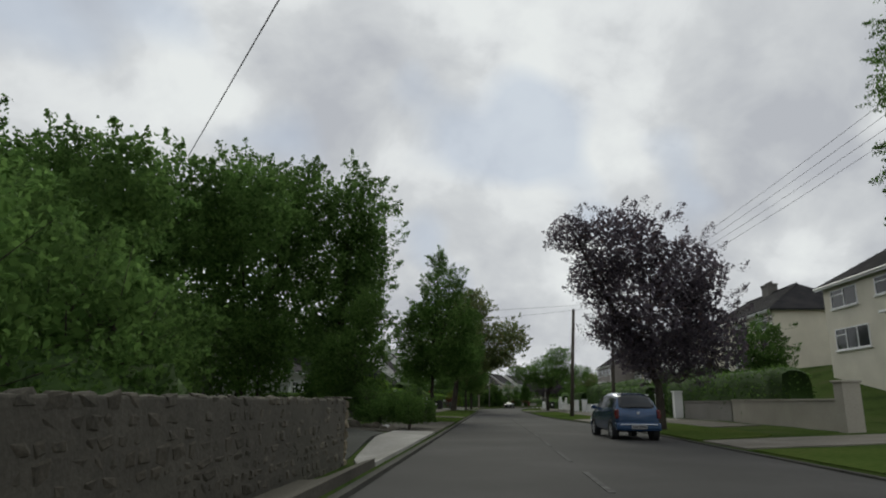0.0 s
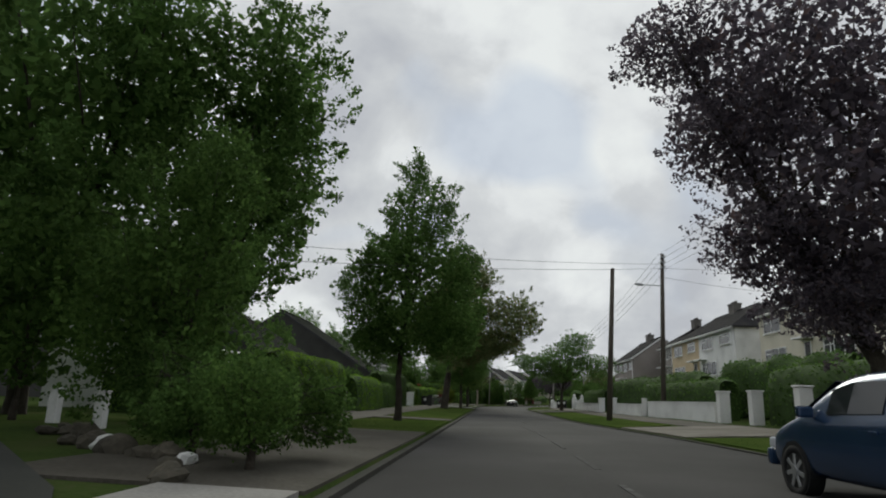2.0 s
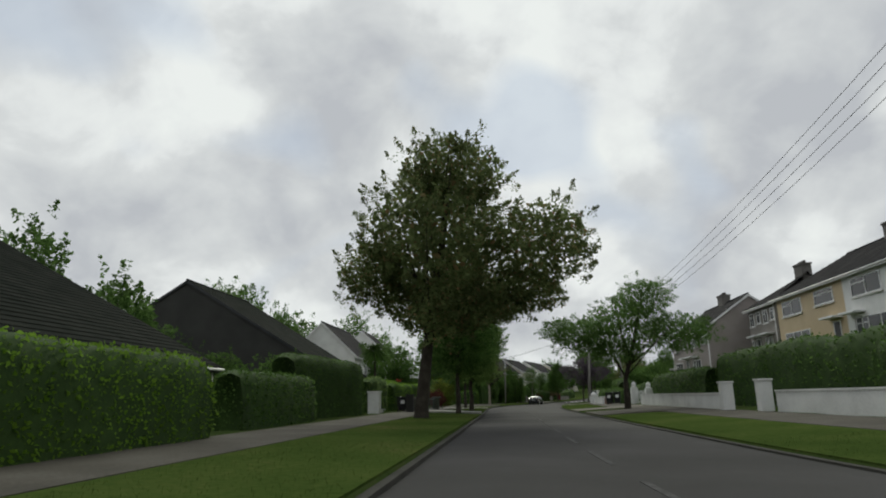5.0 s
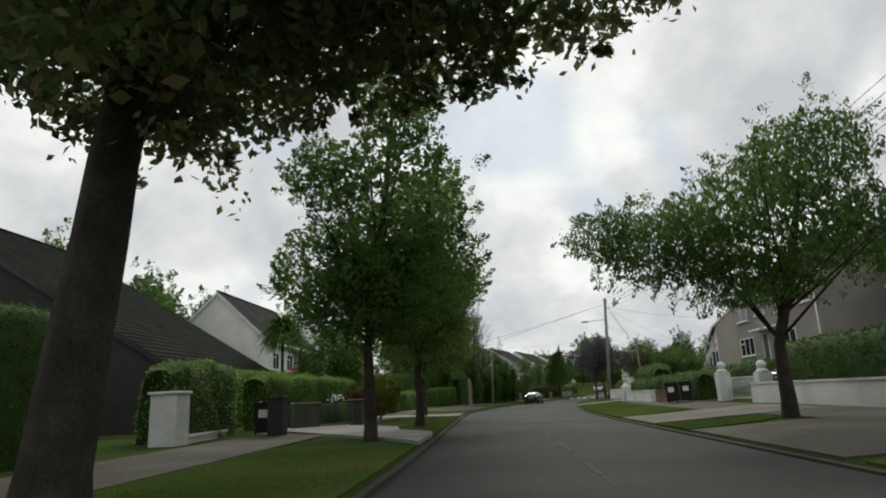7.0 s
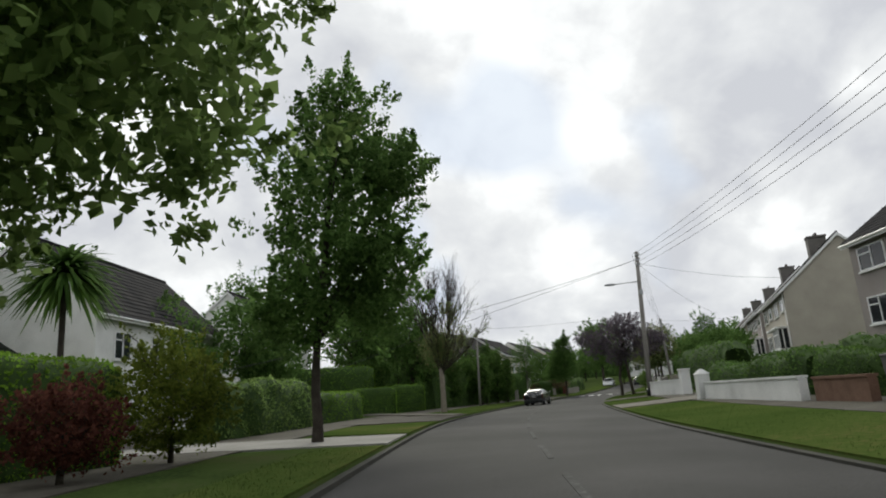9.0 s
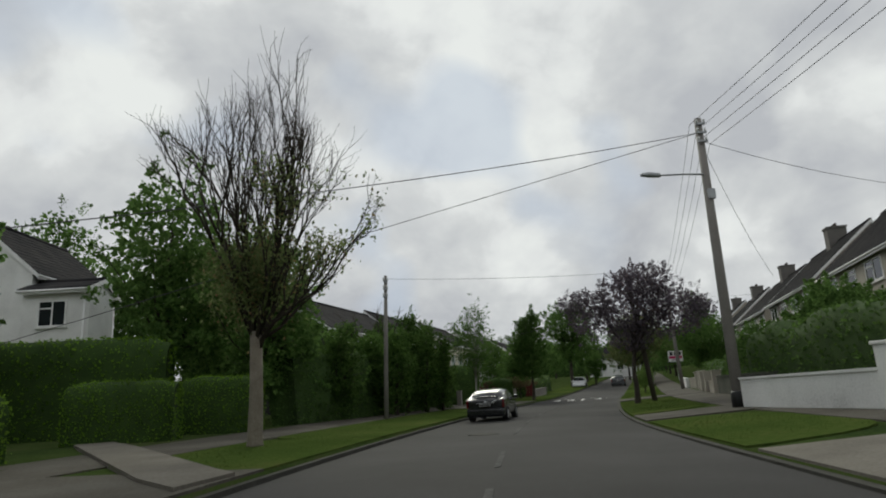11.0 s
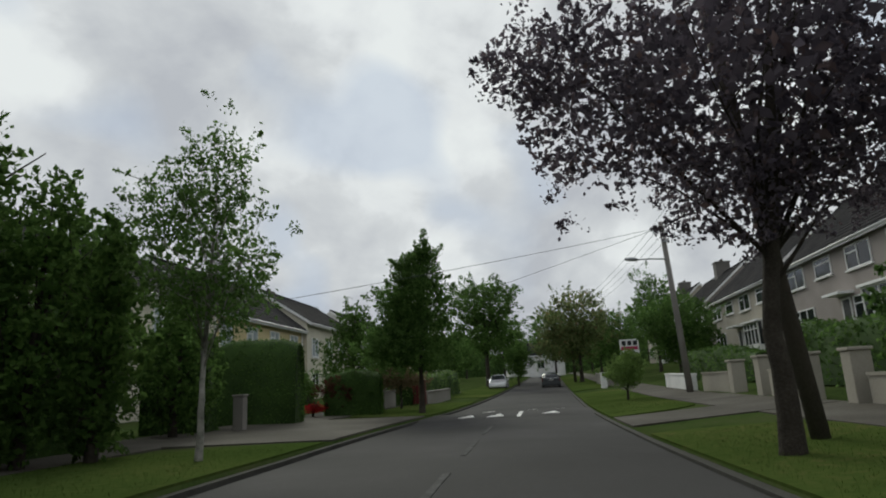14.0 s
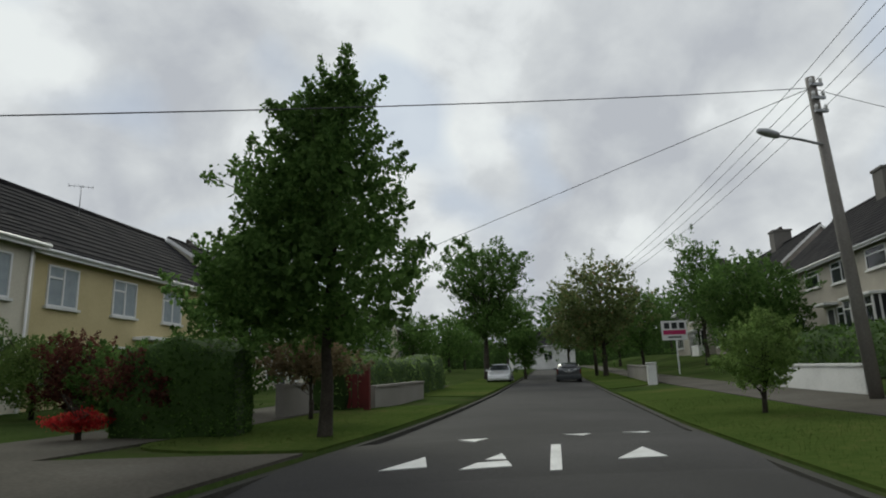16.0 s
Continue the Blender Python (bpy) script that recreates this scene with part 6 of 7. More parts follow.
cable((20.4, 165.8, 8.0), (9.0, 180.0, 5.5), 0.0, 0.014)
cable((20.4, 165.8, 8.0), (30.0, 168.0, 8.0), 0.2, 0.012)
cable((-8.0, 38.5, 6.4), (11.0, 58.7, 10.3), 0.2, 0.014)
cable((-8.0, 35.5, 5.2), (11.0, 58.7, 10.0), 0.2, 0.014)
cable((11.0, 58.7, 10.0), (24.0, 52.0, 9.6), 0.4, 0.012)
cable((11.0, -10.3, 9.1), (-14.0, 26.5, 12.1), 0.0, 0.03)
cable((11.0, 58.7, 9.4), (24.0, 62.0, 9.0), 0.3, 0.014)


# ---------------------------------------------------------------- cars
def car(name, label, m, paint, kind="hatch", L=3.9, W=1.65, H=1.46, wb=2.46):
    """Nose towards +y, the tail at y = 0, wheels on z = 0."""
    c = thing(name, label, "car", m, "parked cars")
    hw = W / 2
    # stations: y, half width, bottom, belt height, roof height (or None), roof half width
    if kind == "hatch":
        st = [(0.00, 0.80, 0.42, 0.80, 0.80), (0.06, 0.93, 0.30, 0.90, 0.92), (0.20, 0.97, 0.26, 0.94, 1.12), (0.42, 0.985, 0.25, 0.95, 1.36), (0.75, 1.0, 0.24, 0.95, 1.44), (1.30, 1.0, 0.23, 0.94, 1.46),
              (1.95, 1.0, 0.23, 0.925, 1.455), (2.40, 1.0, 0.23, 0.915, 1.36), (2.75, 1.0, 0.23, 0.91, 1.13), (3.05, 0.99, 0.24, 0.895, 0.93), (3.45, 0.96, 0.25, 0.80, 0.82), (3.75, 0.90, 0.28, 0.68, 0.69), (3.90, 0.74, 0.36, 0.58, 0.585)]
        ref_L, ref_H = 3.9, 1.46
    else:
        st = [(0.00, 0.80, 0.40, 0.84, 0.84), (0.06, 0.93, 0.30, 0.93, 0.94), (0.25, 0.97, 0.25, 0.97, 1.02), (0.60, 0.985, 0.24, 0.965, 1.22), (1.00, 1.0, 0.23, 0.95, 1.35), (1.55, 1.0, 0.22, 0.94, 1.40),
              (2.10, 1.0, 0.22, 0.925, 1.39), (2.55, 1.0, 0.22, 0.91, 1.28), (2.95, 1.0, 0.22, 0.895, 1.06), (3.25, 0.99, 0.23, 0.875, 0.90), (3.70, 0.96, 0.24, 0.78, 0.79), (4.05, 0.90, 0.27, 0.66, 0.67), (4.20, 0.74, 0.36, 0.56, 0.565)]
        ref_L, ref_H = 4.2, 1.40
    ky, kz = L / ref_L, H / ref_H
    V, F = [], []

    def ring(y, wf, zb, zs, zr):
        w = hw * wf
        rw = w * (0.94 - 0.22 * min(1, max(0, (zr - zs) / (0.5 * kz))))
        half = [(w * 0.80, zb), (w * 0.97, zb + 0.06 * kz), (w, zb + (zs - zb) * 0.5), (w * 0.985, zs - 0.05 * kz), (w * 0.95, zs)]
        if zr - zs > 0.03:
            half += [(w * 0.95 + (rw - w * 0.95) * 0.55, zs + (zr - zs) * 0.55), (rw, zr - 0.07 * kz), (rw * 0.86, zr - 0.015 * kz), (rw * 0.45, zr)]
        else:
            half += [(w * 0.90, zs + (zr - zs) * .3), (w * 0.8, zr), (w * 0.6, zr + 0.005), (w * 0.3, zr + 0.01)]
        return [(x, y, z) for x, z in half] + [(-x, y, z) for x, z in half[::-1]]

    rows = [ring(s[0] * ky, s[1], s[2] * kz, s[3] * kz, s[4] * kz) for s in st]
    n = len(rows[0])
    for r in rows:
        V += r
    for i in range(len(rows) - 1):
        for k in range(n):
            q, p2 = i * n + k, i * n + (k + 1) % n
            F.append((q, p2, p2 + n, q + n))
    F.append(tuple(range(n))[::-1])
    F.append(tuple((len(rows) - 1) * n + k for k in range(n)))
    body = mesh_ob("body", V, F, paint, c, True)
    sub = body.modifiers.new("round", "SUBSURF")
    sub.levels = sub.render_levels = 2

    def at(i, k):
        return Vector(rows[i][k])

    def glass(name, quads, off, mat=GLASS):
        bm = bmesh.new()
        for q in quads:
            vs = [bm.verts.new(Vector(p) + Vector(off)) for p in q]
            bm.faces.new(vs)
        ob = part(name, bm, mat, c)
        sol = ob.modifiers.new("thick", "SOLIDIFY")
        sol.thickness, sol.offset = 0.012, 0
        return ob

    # tailgate window
    def mixp(a, b, s):
        return Vector(a).lerp(Vector(b), s)

    for sgn in (1, -1):
        k4, k5, k6 = (4, 5, 6) if sgn > 0 else (n - 5, n - 6, n - 7)
        for idx in ((3, 4, 5), (5, 6, 7)):
            top, bot = [], []
            for q, i in enumerate(idx):
                lo_, hi_ = at(i, k4), at(i, k6)
                bot.append(mixp(lo_, hi_, 0.12))
                top.append(mixp(lo_, hi_, 0.86))
            quads = []
            for q in range(len(idx) - 1):
                s0, s1 = (0.10 if q == 0 else 0), (0.9 if q == len(idx) - 2 else 1)
                quads.append((bot[q].lerp(bot[q + 1], s0), bot[q].lerp(bot[q + 1], s1), top[q].lerp(top[q + 1], s1), top[q].lerp(top[q + 1], s0)))
            glass("side_window", quads, (0.012 * sgn, 0, 0.004))
        box_part("door_handle", (sgn * hw * 0.985 - 0.015, sgn * hw * 0.985 + 0.015, L * 0.36, L * 0.36 + 0.16, 0.80 * kz, 0.83 * kz), paint, c, 0.006)
        box_part("mirror", (sgn * (hw * 0.97) - (0.02 if sgn > 0 else 0.18), sgn * (hw * 0.97) + (0.18 if sgn > 0 else 0.02), L * 0.665, L * 0.665 + 0.10, 0.93 * kz, 1.06 * kz), paint, c, 0.03)
        # tail lamp wrapped round the corner
        bm = bmesh.new()
        x1 = sgn * hw * 0.97
        x0 = sgn * hw * (0.80 if kind == "hatch" else 0.86)
        zl, zh = (0.66, 0.94) if kind == "hatch" else (0.57, 0.93)
        box(bm, min(x0, x1), max(x0, x1), -0.012, 0.26, zl * kz, zh * kz, 0.045)
        part("tail_lamp", bm, REDLAMP, c)
        bm = bmesh.new()
        box(bm, min(sgn * hw * 0.6, sgn * hw * 0.9), max(sgn * hw * 0.6, sgn * hw * 0.9), L - 0.28, L - 0.06, 0.52 * kz, 0.66 * kz, 0.04)
        part("headlamp", bm, CLEARLAMP, c)
    ya, yb = (0.10, 0.50) if kind == "hatch" else (0.20, 0.98)
    roof_y, roof_z = [s[0] for s in st], [s[4] for s in st]
    V2, F2, nu, nv = [], [], 10, 8
    for q in range(nv + 1):
        v = q / nv
        yy = ya + (yb - ya) * v
        zz = float(np.interp(yy, roof_y, roof_z)) * kz
        half = hw * (0.80 - 0.17 * v) * (1 - 0.12 * abs(2 * v - 1) ** 5)
        for k in range(nu + 1):
            u = 2 * k / nu - 1
            V2.append((u * half, yy * ky - 0.028 + 0.03 * u * u, zz + 0.012 - 0.035 * kz * u * u))
    for q in range(nv):
        for k in range(nu):
            a0 = q * (nu + 1) + k
            F2.append((a0, a0 + 1, a0 + nu + 2, a0 + nu + 1))
    rear = mesh_ob("rear_window", V2, F2, GLASS, c, True)
    sol = rear.modifiers.new("thick", "SOLIDIFY")
    sol.thickness, sol.offset = 0.01, -1
    Wd = [Vector((-hw * 0.84, (2.98 if kind == "hatch" else 3.16) * ky, 0.97 * kz)), Vector((hw * 0.84, (2.98 if kind == "hatch" else 3.16) * ky, 0.97 * kz)), Vector((hw * 0.66, (2.42 if kind == "hatch" else 2.56) * ky, 1.335 * kz if kind == "hatch" else 1.265 * kz)), Vector((-hw * 0.66, (2.42 if kind == "hatch" else 2.56) * ky, 1.335 * kz if kind == "hatch" else 1.265 * kz))]
    glass("windscreen", [Wd], (0, 0.025, 0.02))
    box_part("rear_bumper", (-hw * 0.96, hw * 0.96, -0.075, 0.30, (0.30 if kind == "hatch" else 0.19) * kz, 0.56 * kz), paint, c, 0.09)
    box_part("bumper_strip", (-hw * 0.78, hw * 0.78, -0.085, -0.02, 0.485 * kz, 0.51 * kz), ALLOY if kind == "hatch" else PLASTIC, c, 0.01)
    box_part("front_bumper", (-hw * 0.90, hw * 0.90, L - 0.12, L + 0.05, 0.30 * kz, 0.52 * kz), paint, c, 0.06)
    pz = 0.42 if kind == "hatch" else 0.70
    pw = 1.0 if kind == "hatch" else 0.8
    pl = box_part("number_plate", (-0.26 * pw, 0.26 * pw, -0.10, -0.078 if kind == "hatch" else 0.02, (pz - 0.055) * kz, (pz + 0.055) * kz), PLATE, c, 0.006)
    for k in range(7):
        xx = (-0.2 + 0.06 * k + (0.03 if k > 2 else 0)) * pw
        box_part("plate_mark", (xx - 0.018, xx + 0.018, -0.104, -0.0995, (pz - 0.03) * kz, (pz + 0.03) * kz), PLASTIC, pl)
    box_part("badge", (-0.04, 0.04, -0.03 if kind == "hatch" else -0.012, 0.02, 0.80 * kz, 0.87 * kz), ALLOY, c, 0.01)
    box_part("rear_wiper", (-0.30, 0.04, -0.0 if kind == "hatch" else 0.1, 0.03 if kind == "hatch" else 0.13, 1.0 * kz, 1.02 * kz), PLASTIC, c, 0.004)
    tubes("aerial", [[((0, L * 0.2, (1.43 if kind == "hatch" else 1.34) * kz), 0.008), ((0, L * 0.2 - 0.18, (1.43 if kind == "hatch" else 1.34) * kz + 0.3), 0.003)]], PLASTIC, c, 5)
    if kind == "lift":
        box_part("spoiler", (-hw * 0.50, hw * 0.62, 0.20, 0.40, 1.045 * kz, 1.075 * kz), paint, c, 0.012, "dark lip spoiler across the tailgate")
        box_part("plate_trim", (-0.36, 0.36, -0.035, 0.03, 0.775 * kz, 0.79 * kz), ALLOY, c, 0.005, "thin chrome strip above the number plate")
        box_part("badge_mark", (hw * 0.42, hw * 0.58, -0.012, 0.03, 0.855 * kz, 0.885 * kz), ALLOY, c, 0.004)
    y_r = (0.62 if kind == "hatch" else 0.76) * ky
    for yy in (y_r, y_r + wb):
        for sgn in (1, -1):
            wheel = new("wheel")
            wheel.parent = c
            wheel.matrix_basis = pose(sgn * (hw - 0.085), yy, 0.30 * kz)
            R = 0.30 * kz
            prof = [(R * 0.66, -0.085), (R * 0.93, -0.095), (R, -0.07), (R, 0.07), (R * 0.93, 0.095), (R * 0.66, 0.085)]
            Vt, Ft, sg = [], [], 24
            for j in range(sg):
                a = 2 * math.pi * j / sg
                Vt += [(xo, r * math.cos(a), r * math.sin(a)) for r, xo in prof]
            for j in range(sg):
                for q in range(len(prof)):
                    a0, b0 = j * 6 + q, j * 6 + (q + 1) % 6
                    Ft.append((a0, b0, (b0 + 6) % (sg * 6), (a0 + 6) % (sg * 6)))
            mesh_ob("tyre", Vt, Ft, RUBBER, wheel, True)
            bm = bmesh.new()
            bmesh.ops.create_cone(bm, cap_ends=True, segments=24, radius1=R * 0.68, radius2=R * 0.66, depth=0.10, matrix=pose(0, 0, 0, 0, 90, 0))
            part("hub", bm, HUBCAP, wheel)
            bm = bmesh.new()
            for j in range(7):
                box(bm, sgn * 0.075 - 0.012, sgn * 0.075 + 0.012, -0.03, 0.03, 0.0, R * 0.66, 0.006, pose(0, 0, 0, 360 / 7 * j, 0, 0))
            bmesh.ops.create_cone(bm, cap_ends=True, segments=14, radius1=R * 0.2, radius2=R * 0.17, depth=0.03, matrix=pose(sgn * 0.085, 0, 0, 0, 90, 0))
            part("rim", bm, ALLOY, wheel)
            # dark wheel arch
            bm = bmesh.new()
            bmesh.ops.create_cone(bm, cap_ends=True, segments=24, radius1=R * 1.08, radius2=R * 1.08, depth=0.20, matrix=pose(sgn * (hw - 0.105), yy, 0.32 * kz, 0, 90, 0))
            part("wheel_arch", bm, PLASTIC, c)
    return c


car("hatchback", "blue metallic hatchback parked at the kerb", pose(4.85, 22.35, -0.03, 0, 0, 4), BLUECAR, "hatch", 4.1, 1.58, 1.60, 2.58)
car("hatchback", "black five-door hatchback parked at the kerb", pose(3.16, 138.72, 0.0, 0, 0, -14.5), BLACKCAR, "lift", 3.75, 1.50, 1.20, 2.30)
car("parked_car", "white car parked far along the road", pose(19.9, 199.0, 0.75, 0, 0, 163), WHITECAR, "hatch", 3.9, 1.65, 1.46, 2.46)
car("parked_car", "dark grey car parked far along the road", pose(23.8, 195.5, 0.75, 0, 0, -17), GREYCAR, "lift", 4.2, 1.72, 1.42, 2.54)
car("parked_car", "black car parked behind a white driveway gate", pose(12.6, 101.2, float(zg(14.2, 101.0)), 0, 0, -84), BLACKCAR, "lift", 4.1, 1.68, 1.4, 2.5)
car("parked_car", "red car parked in a driveway behind a hedge", pose(-15.8, 83.5, float(zg(-15.8, 83.5)), 0, 0, 100), REDCAR, "hatch", 3.9, 1.65, 1.5, 2.46)


car("parked_car", "red car parked beside a clipped hedge", pose(-14.6, 139.5, float(zg(-14.6, 139.5)), 0, 0, 95), REDCAR, "hatch", 3.9, 1.65, 1.5, 2.46)


# ---------------------------------------------------------------- bins, signs, small things
def wheelie_bin(x, y, rz, label="black wheelie bin with a white sticker"):
    b = thing("wheelie_bin", label, "bin", pose(x, y, float(zg(x, y)) + 0.03, 0, 0, rz), "wheelie bins")
    bm = bmesh.new()
    lo = [(-0.24, -0.28, 0.08), (0.24, -0.28, 0.08), (0.24, 0.28, 0.08), (-0.24, 0.28, 0.08)]
    hi = [(-0.29, -0.36, 0.98), (0.29, -0.36, 0.98), (0.29, 0.36, 0.98), (-0.29, 0.36, 0.98)]
    A, B = [bm.verts.new(p) for p in lo], [bm.verts.new(p) for p in hi]
    bm.faces.new(A[::-1])
    bm.faces.new(B)
    for k in range(4):
        bm.faces.new((A[k], A[(k + 1) % 4], B[(k + 1) % 4], B[k]))
    part("bin_body", bm, PLASTIC, b)
    box_part("lid", (-0.31, 0.31, -0.40, 0.37, 0.985, 1.05), PLASTIC, b, 0.02)
    box_part("sticker", (-0.14, 0.14, -0.345, -0.325, 0.55, 0.80), WHITEPAINT, b)
    for s in (-1, 1):
        tubes("bin_wheel", [[((s * 0.20, 0.30, 0.10), 0.10), ((s * 0.26, 0.30, 0.10), 0.10)]], RUBBER, b, 12)


wheelie_bin(8.75, 104.6, -20)
wheelie_bin(9.42, 104.5, -12, "black wheelie bin beside a gate pillar")
wheelie_bin(-8.0, 90.9, 20, "dark wheelie bin at a driveway")


def estate_sign(x, y, z, rz):
    s = thing("sale_sign", "white estate agent board with a magenta band", "sign", pose(x, y, float(zg(x, y)), 0, 0, rz))
    h = z - float(zg(x, y))
    box_part("sign_post", (-0.04, 0.04, -0.04, 0.04, -0.2, h + 0.6), WHITEPAINT, s)
    bd = box_part("board", (-0.95, 0.75, -0.075, -0.045, h - 0.65, h + 0.65), WHITEPAINT, s)
    band, _nn, _ll, bb = node_mat("magenta_band", 0.5)
    bb.inputs["Base Color"].default_value = (0.45, 0.03, 0.12, 1)
    box_part("band", (-0.85, 0.65, -0.082, -0.0755, h - 0.28, h + 0.02), band, bd)
    for k in range(3):
        box_part("mark", (-0.75 + 0.5 * k, -0.40 + 0.5 * k, -0.082, -0.0755, h + 0.12, h + 0.52), DARKPAINT, bd)
    box_part("mark", (-0.55, 0.35, -0.082, -0.0755, h - 0.5, h - 0.4), DARKPAINT, bd)


estate_sign(30.6, 193.0, 4.0, -10)
bush("flower_bed", "bed of bright red flowers before a hedge", 4.4, 164.6, [(0, 0, 0.35, 0.7, 0.4, 0.25)], FLOWER_RED, 301, 40, 40, 0.05, 0.1, "flowers")
bush("shrub", "reddish-leaved shrub in a front garden", 5.6, 165.0, [(0, 0, 0.9, 1.2, 0.8, 0.8)], LEAF_RED, 302, 70, 60, 0.08, 0.18)
bush("shrub", "dry straw-coloured shrub by a garden shed", 8.1, 168.0, [(0, 0, 1.45, 1.3, 0.8, 0.6)], LEAF_DRY, 303, 70, 60, 0.10, 0.2)
bush("shrub", "reddish shrub in a front garden", -6.5, 100.0, [(0, 0, 0.9, 0.9, 0.9, 0.9)], LEAF_RED, 304, 70, 60, 0.09, 0.2)
bush("shrub", "yellow-green rounded garden shrub", -6.3, 103.0, [(0, 0, 1.35, 1.35, 1.3, 1.4)], LEAF_YELLOW, 305, 150, 70, 0.09, 0.2)


# ---------------------------------------------------------------- grass blades on the verges
def grass(label, bands, seed):
    rng = np.random.default_rng(seed)
    P = []
    for y0, y1, side, n in bands:
        n = int(n * 0.75)
        y = rng.uniform(y0 + 0.7, y1 - 0.7, n)
        e = rng.uniform(0.2, (1.6 if 88 < y0 < 90 else 3.4) if side < 0 else 3.0, n)
        x = np.where(side < 0, xl(y) - e, xr(y) + e)
        P.append(np.stack([x, y, zg(x, y) + 0.05 + 0.012], 1))
    C = np.concatenate(P)
    ob = leaves_ob("grass", C, 0.042, rng, GRASSBLADE, long=6.0, droop=-2.0, label=label, kind="stuff")
    tagged(ob, category="grass")


grass("tufted short grass on the verges", [(34.4, 44.5, -1, 5800), (47.5, 60, -1, 4900), (60, 84.4, -1, 9100), (22, 38.5, 1, 5600), (46.5, 60, 1, 5600), (88.8, 105, -1, 6300), (86.9, 89.8, 1, 1400), (95.5, 119, 1, 8400),
                                           (124, 152.5, -1, 15399), (124.5, 132, 1, 4200), (136, 150.3, 1, 12000), (162, 172, -1, 5200), (156, 172, 1, 9800)], 400)

house("pale rendered house at the far end of the road", pose(36.5, 262.0, 2.6, 0, 0, -8), 11.0, 8.0, 4.2, 2.4, WHITEWALL, SLATE, True, [(1.5, 3.0, 1.6, 3.2, 2), (5.5, 7.0, 1.6, 3.2, 2)], below=1.5)
for k, (x, y, r, h) in enumerate(((16, 228, 4, 8), (22, 240, 4.5, 9), (10, 215, 4, 7), (28, 262, 5, 10), (52, 258, 6, 11), (60, 250, 6, 12), (46, 275, 6, 10), (45, 236, 5, 9), (14, 262, 6, 11), (0, 250, 6, 11))):
    tree("broadleaf_tree", "green tree at the far end of the road", x, y, h, [(0, 0, h * 0.52, r, r, h * 0.45)], 0.2, h * 0.2, LEAF_DARK, clumps=84, per=32, size=0.36, spread=0.6, seed=500 + k, group="garden trees")


def red_gate(x, y, rz):
    g = thing("garden_gate", "red painted garden gate with square posts", "gate", pose(x, y, float(zg(x, y)), 0, 0, rz))
    red = noise_mat("red_gate_paint", [(0.075, 0.012, 0.012), (0.12, 0.018, 0.016)], 2, 20, 0.6, 0.1)
    for s in (-1, 1):
        box_part("gate_post", (s * 0.75 - 0.08, s * 0.75 + 0.08, -0.08, 0.08, -0.2, 1.25), red, g, 0.01)
    for k in range(7):
        box_part("board", (-0.64 + 0.19 * k, -0.48 + 0.19 * k, -0.02, 0.02, 0.08, 1.0), red, g, 0.005)
    for z in (0.25, 0.8):
        box_part("rail", (-0.67, 0.67, 0.022, 0.06, z, z + 0.09), red, g)


red_gate(8.75, 171.0, -20)
boundary_wall("low grey garden wall under a dry shrub", [(7.3, 168.8), (7.9, 170.3)], 0.75, 0.22, GREYWALL)
boundary_wall("low grey garden wall along the footpath", [(9.6, 171.6), (11.6, 177.0)], 0.6, 0.22, GREYWALL)
for k, (x, y, r, h, mt) in enumerate(((0.9, 170.6, 1.2, 2.5, LEAF_MID), (2.5, 169.4, 1.1, 2.3, LEAF_RED), (3.6, 168.4, 0.9, 1.9, LEAF_DARK), (-0.9, 171.4, 1.1, 2.6, LEAF_DARK))):
    tree("garden_shrub", "reddish leafy shrub before the terrace" if mt is LEAF_RED else "loose green shrub before the terrace", x, y, h, [(0, 0, h * 0.5, r, r, h * 0.5)], 0.06, 0.4, mt,
         clumps=90, per=50, size=0.10, spread=0.22, seed=620 + k, group="shrubs", category="shrub", fill=1.0)
for k in range(11):
    x = -30 + 13.0 * k
    y = 318 + 14 * math.sin(k * 2.3)
    h = 9 + 2.5 * math.sin(k * 1.7)
    tree("broadleaf_tree", "hazy green tree on the skyline", x, y, h, [(0, 0, h * 0.5, 7.0, 6.0, h * 0.5), (4.0, 0, h * 0.4, 5.0, 4.0, h * 0.4)], 0.25, h * 0.2, LEAF_DARK, clumps=70, per=34, size=0.6, spread=0.9, seed=640 + k, group="garden trees", fill=0.3)


def tv_aerial(x, y, z):
    a = thing("tv_aerial", "small metal television aerial on a roof ridge", "aerial", pose(x, y, z, 0, 0, 20))
    tubes("mast", [[((0, 0, -0.3), 0.02), ((0, 0, 1.0), 0.018)]], GALV, a, 6)
    tubes("boom", [[((-0.5, 0, 0.95), 0.012), ((0.5, 0, 0.95), 0.012)]], GALV, a, 6)
    for k in range(6):
        tubes("element", [[((-0.45 + 0.18 * k, -0.25, 0.95), 0.008), ((-0.45 + 0.18 * k, 0.25, 0.95), 0.008)]], GALV, a, 5)


tv_aerial(-2.55, 180.59, 8.85)


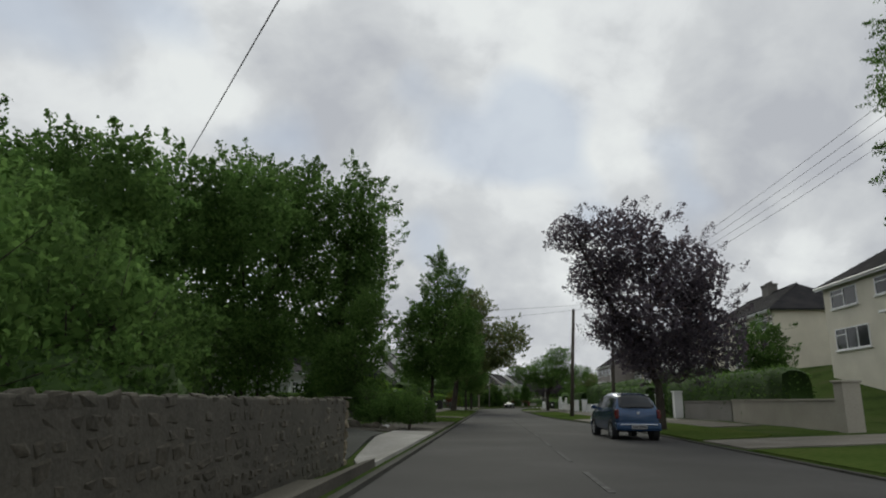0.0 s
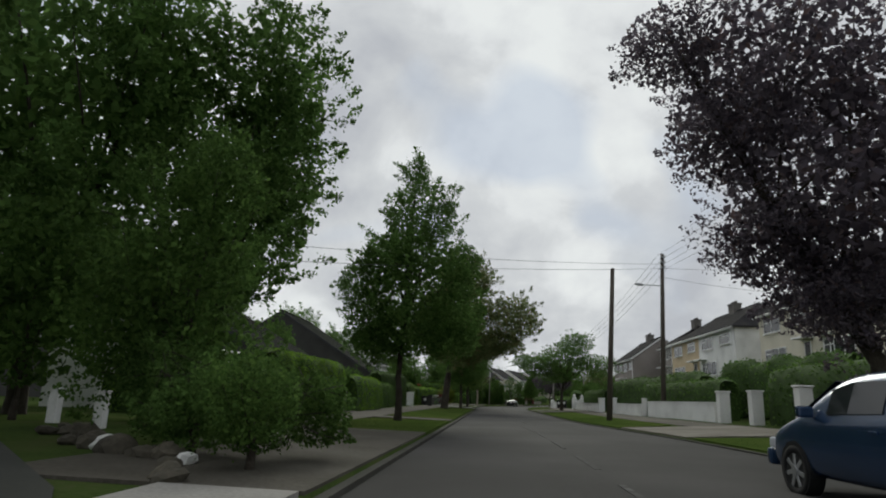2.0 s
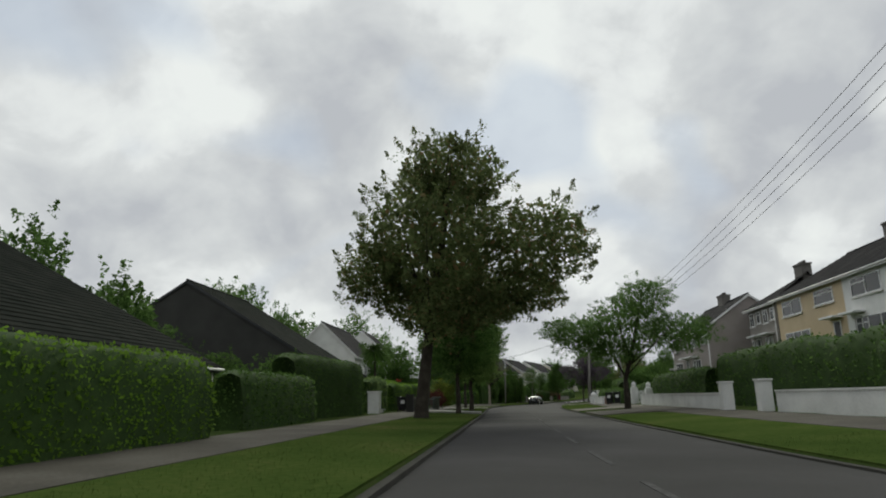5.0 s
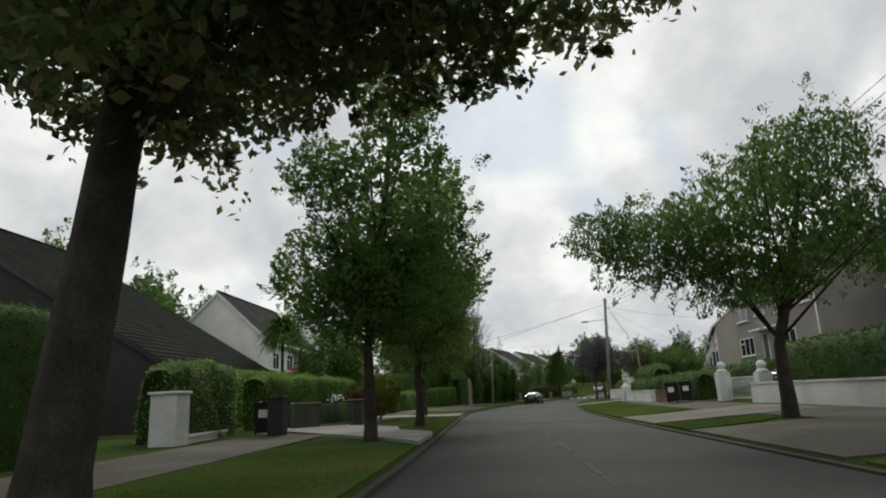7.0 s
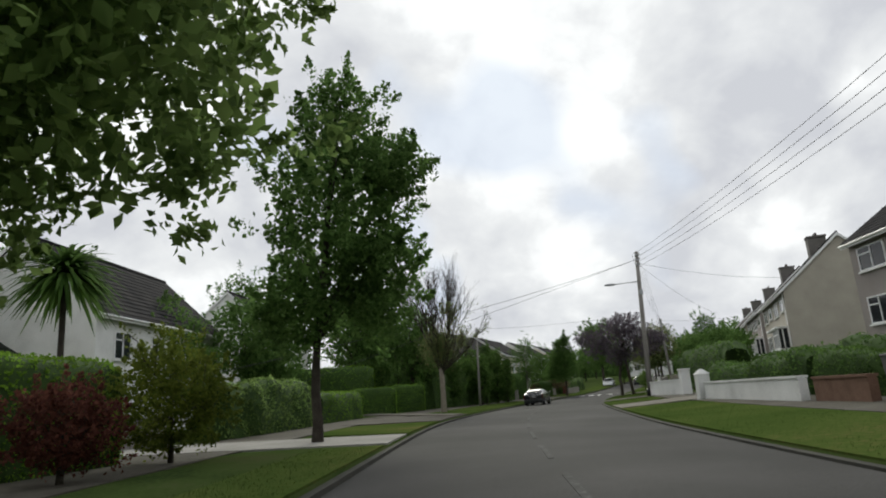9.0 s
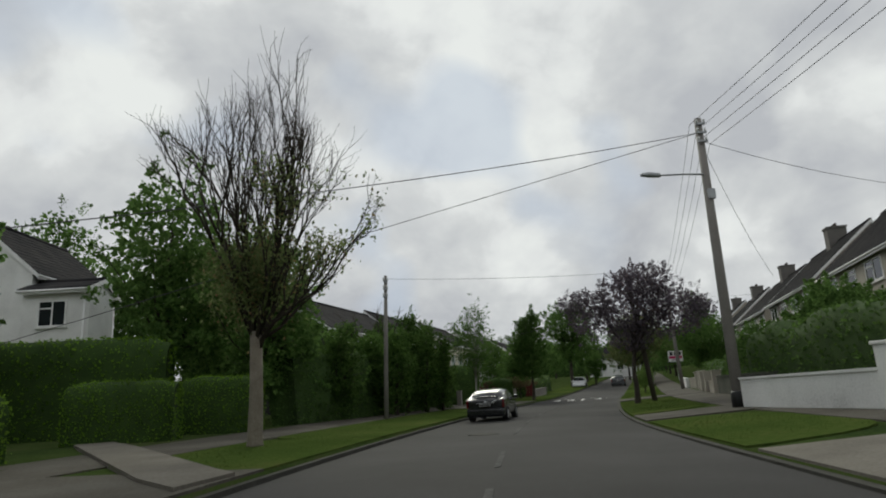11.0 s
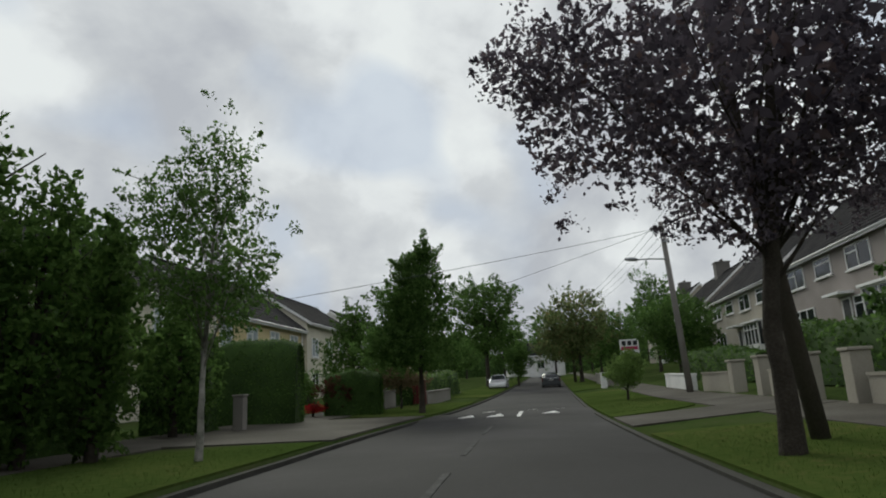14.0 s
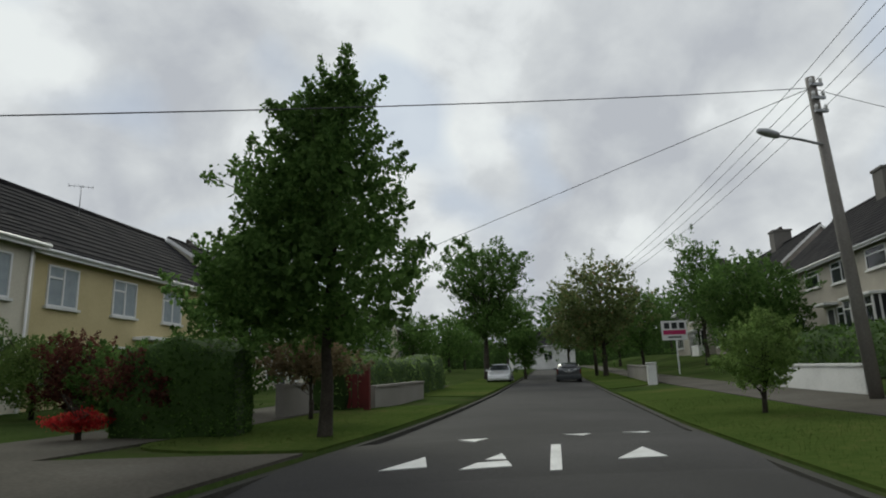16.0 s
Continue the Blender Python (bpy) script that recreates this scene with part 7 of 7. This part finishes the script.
far = hedge("far_woods", "dark line of woods beyond the houses", [(-70, 296), (-20, 304), (24, 306), (46, 306), (90, 300), (150, 290)], 7.0, 5.0, LEAF_DARK, 128, size=0.45, density=14, jag=2.2, rough=0.8, category="woods", most=14000)


def dead_branch(x, y, z, lean, h, seed):
    """Bare forked stems that stick out of the top of a hedge."""
    rng = np.random.default_rng(seed)
    runs = []
    for k in range(4):
        d = np.array([lean + rng.normal() * 0.3, rng.normal() * 0.2, 1.0])
        a = np.array([0.12 * rng.normal(), 0.1 * rng.normal(), -1.2])
        b = a + d * (h + 1.2) * rng.uniform(0.5, 1.0)
        m = (a + b) / 2 + rng.normal(size=3) * 0.1
        runs.append([(a, 0.035), (m, 0.026), (b, 0.01)])
        runs.append([(m, 0.02), (m + (b - m) * 0.6 + rng.normal(size=3) * 0.15, 0.013), (m + (b - m) * 0.9 + rng.normal(size=3) * 0.35, 0.005)])
    root = thing("dead_branch", "bare dead stems sticking out of an overgrown hedge", "branch", pose(x, y, z), "dead stems")
    for run in runs:
        tubes("stem", [run], BARK, root, 5)


for k, (x, lean, h) in enumerate(((-2.1, 0.1, 1.2), (-1.3, 0.15, 1.0), (-2.6, -0.6, 1.3), (-0.7, 0.3, 0.7))):
    dead_branch(x, 150.0, 5.1, lean, h, 700 + k)


def flowers(x, y, z, mat, n, seed):
    """A loose head of small open blooms on thin stalks."""
    rng = np.random.default_rng(seed)
    f = thing("flower", "small head of open garden blooms over a gate", "flower", pose(x, y, z), "garden blooms")
    C = rng.normal(size=(n, 3)) * np.array([0.14, 0.10, 0.07])
    leaves_ob("bloom", C, 0.09, rng, mat, f, long=1.0)
    tubes("stalk", [[((0.02 * k, 0, -0.9), 0.012), (tuple(C[k] * 0.5), 0.01), (tuple(C[k]), 0.006)] for k in range(5)], BARK, f, 5)


flowers(-7.24, 97.5, 1.35, WHITEPAINT, 60, 801)
flowers(-9.6, 99.0, 2.66, noise_mat("red_petals", [(0.5, 0.02, 0.02), (0.6, 0.05, 0.04)], 4, 30, 0.6, 0.1), 24, 802)
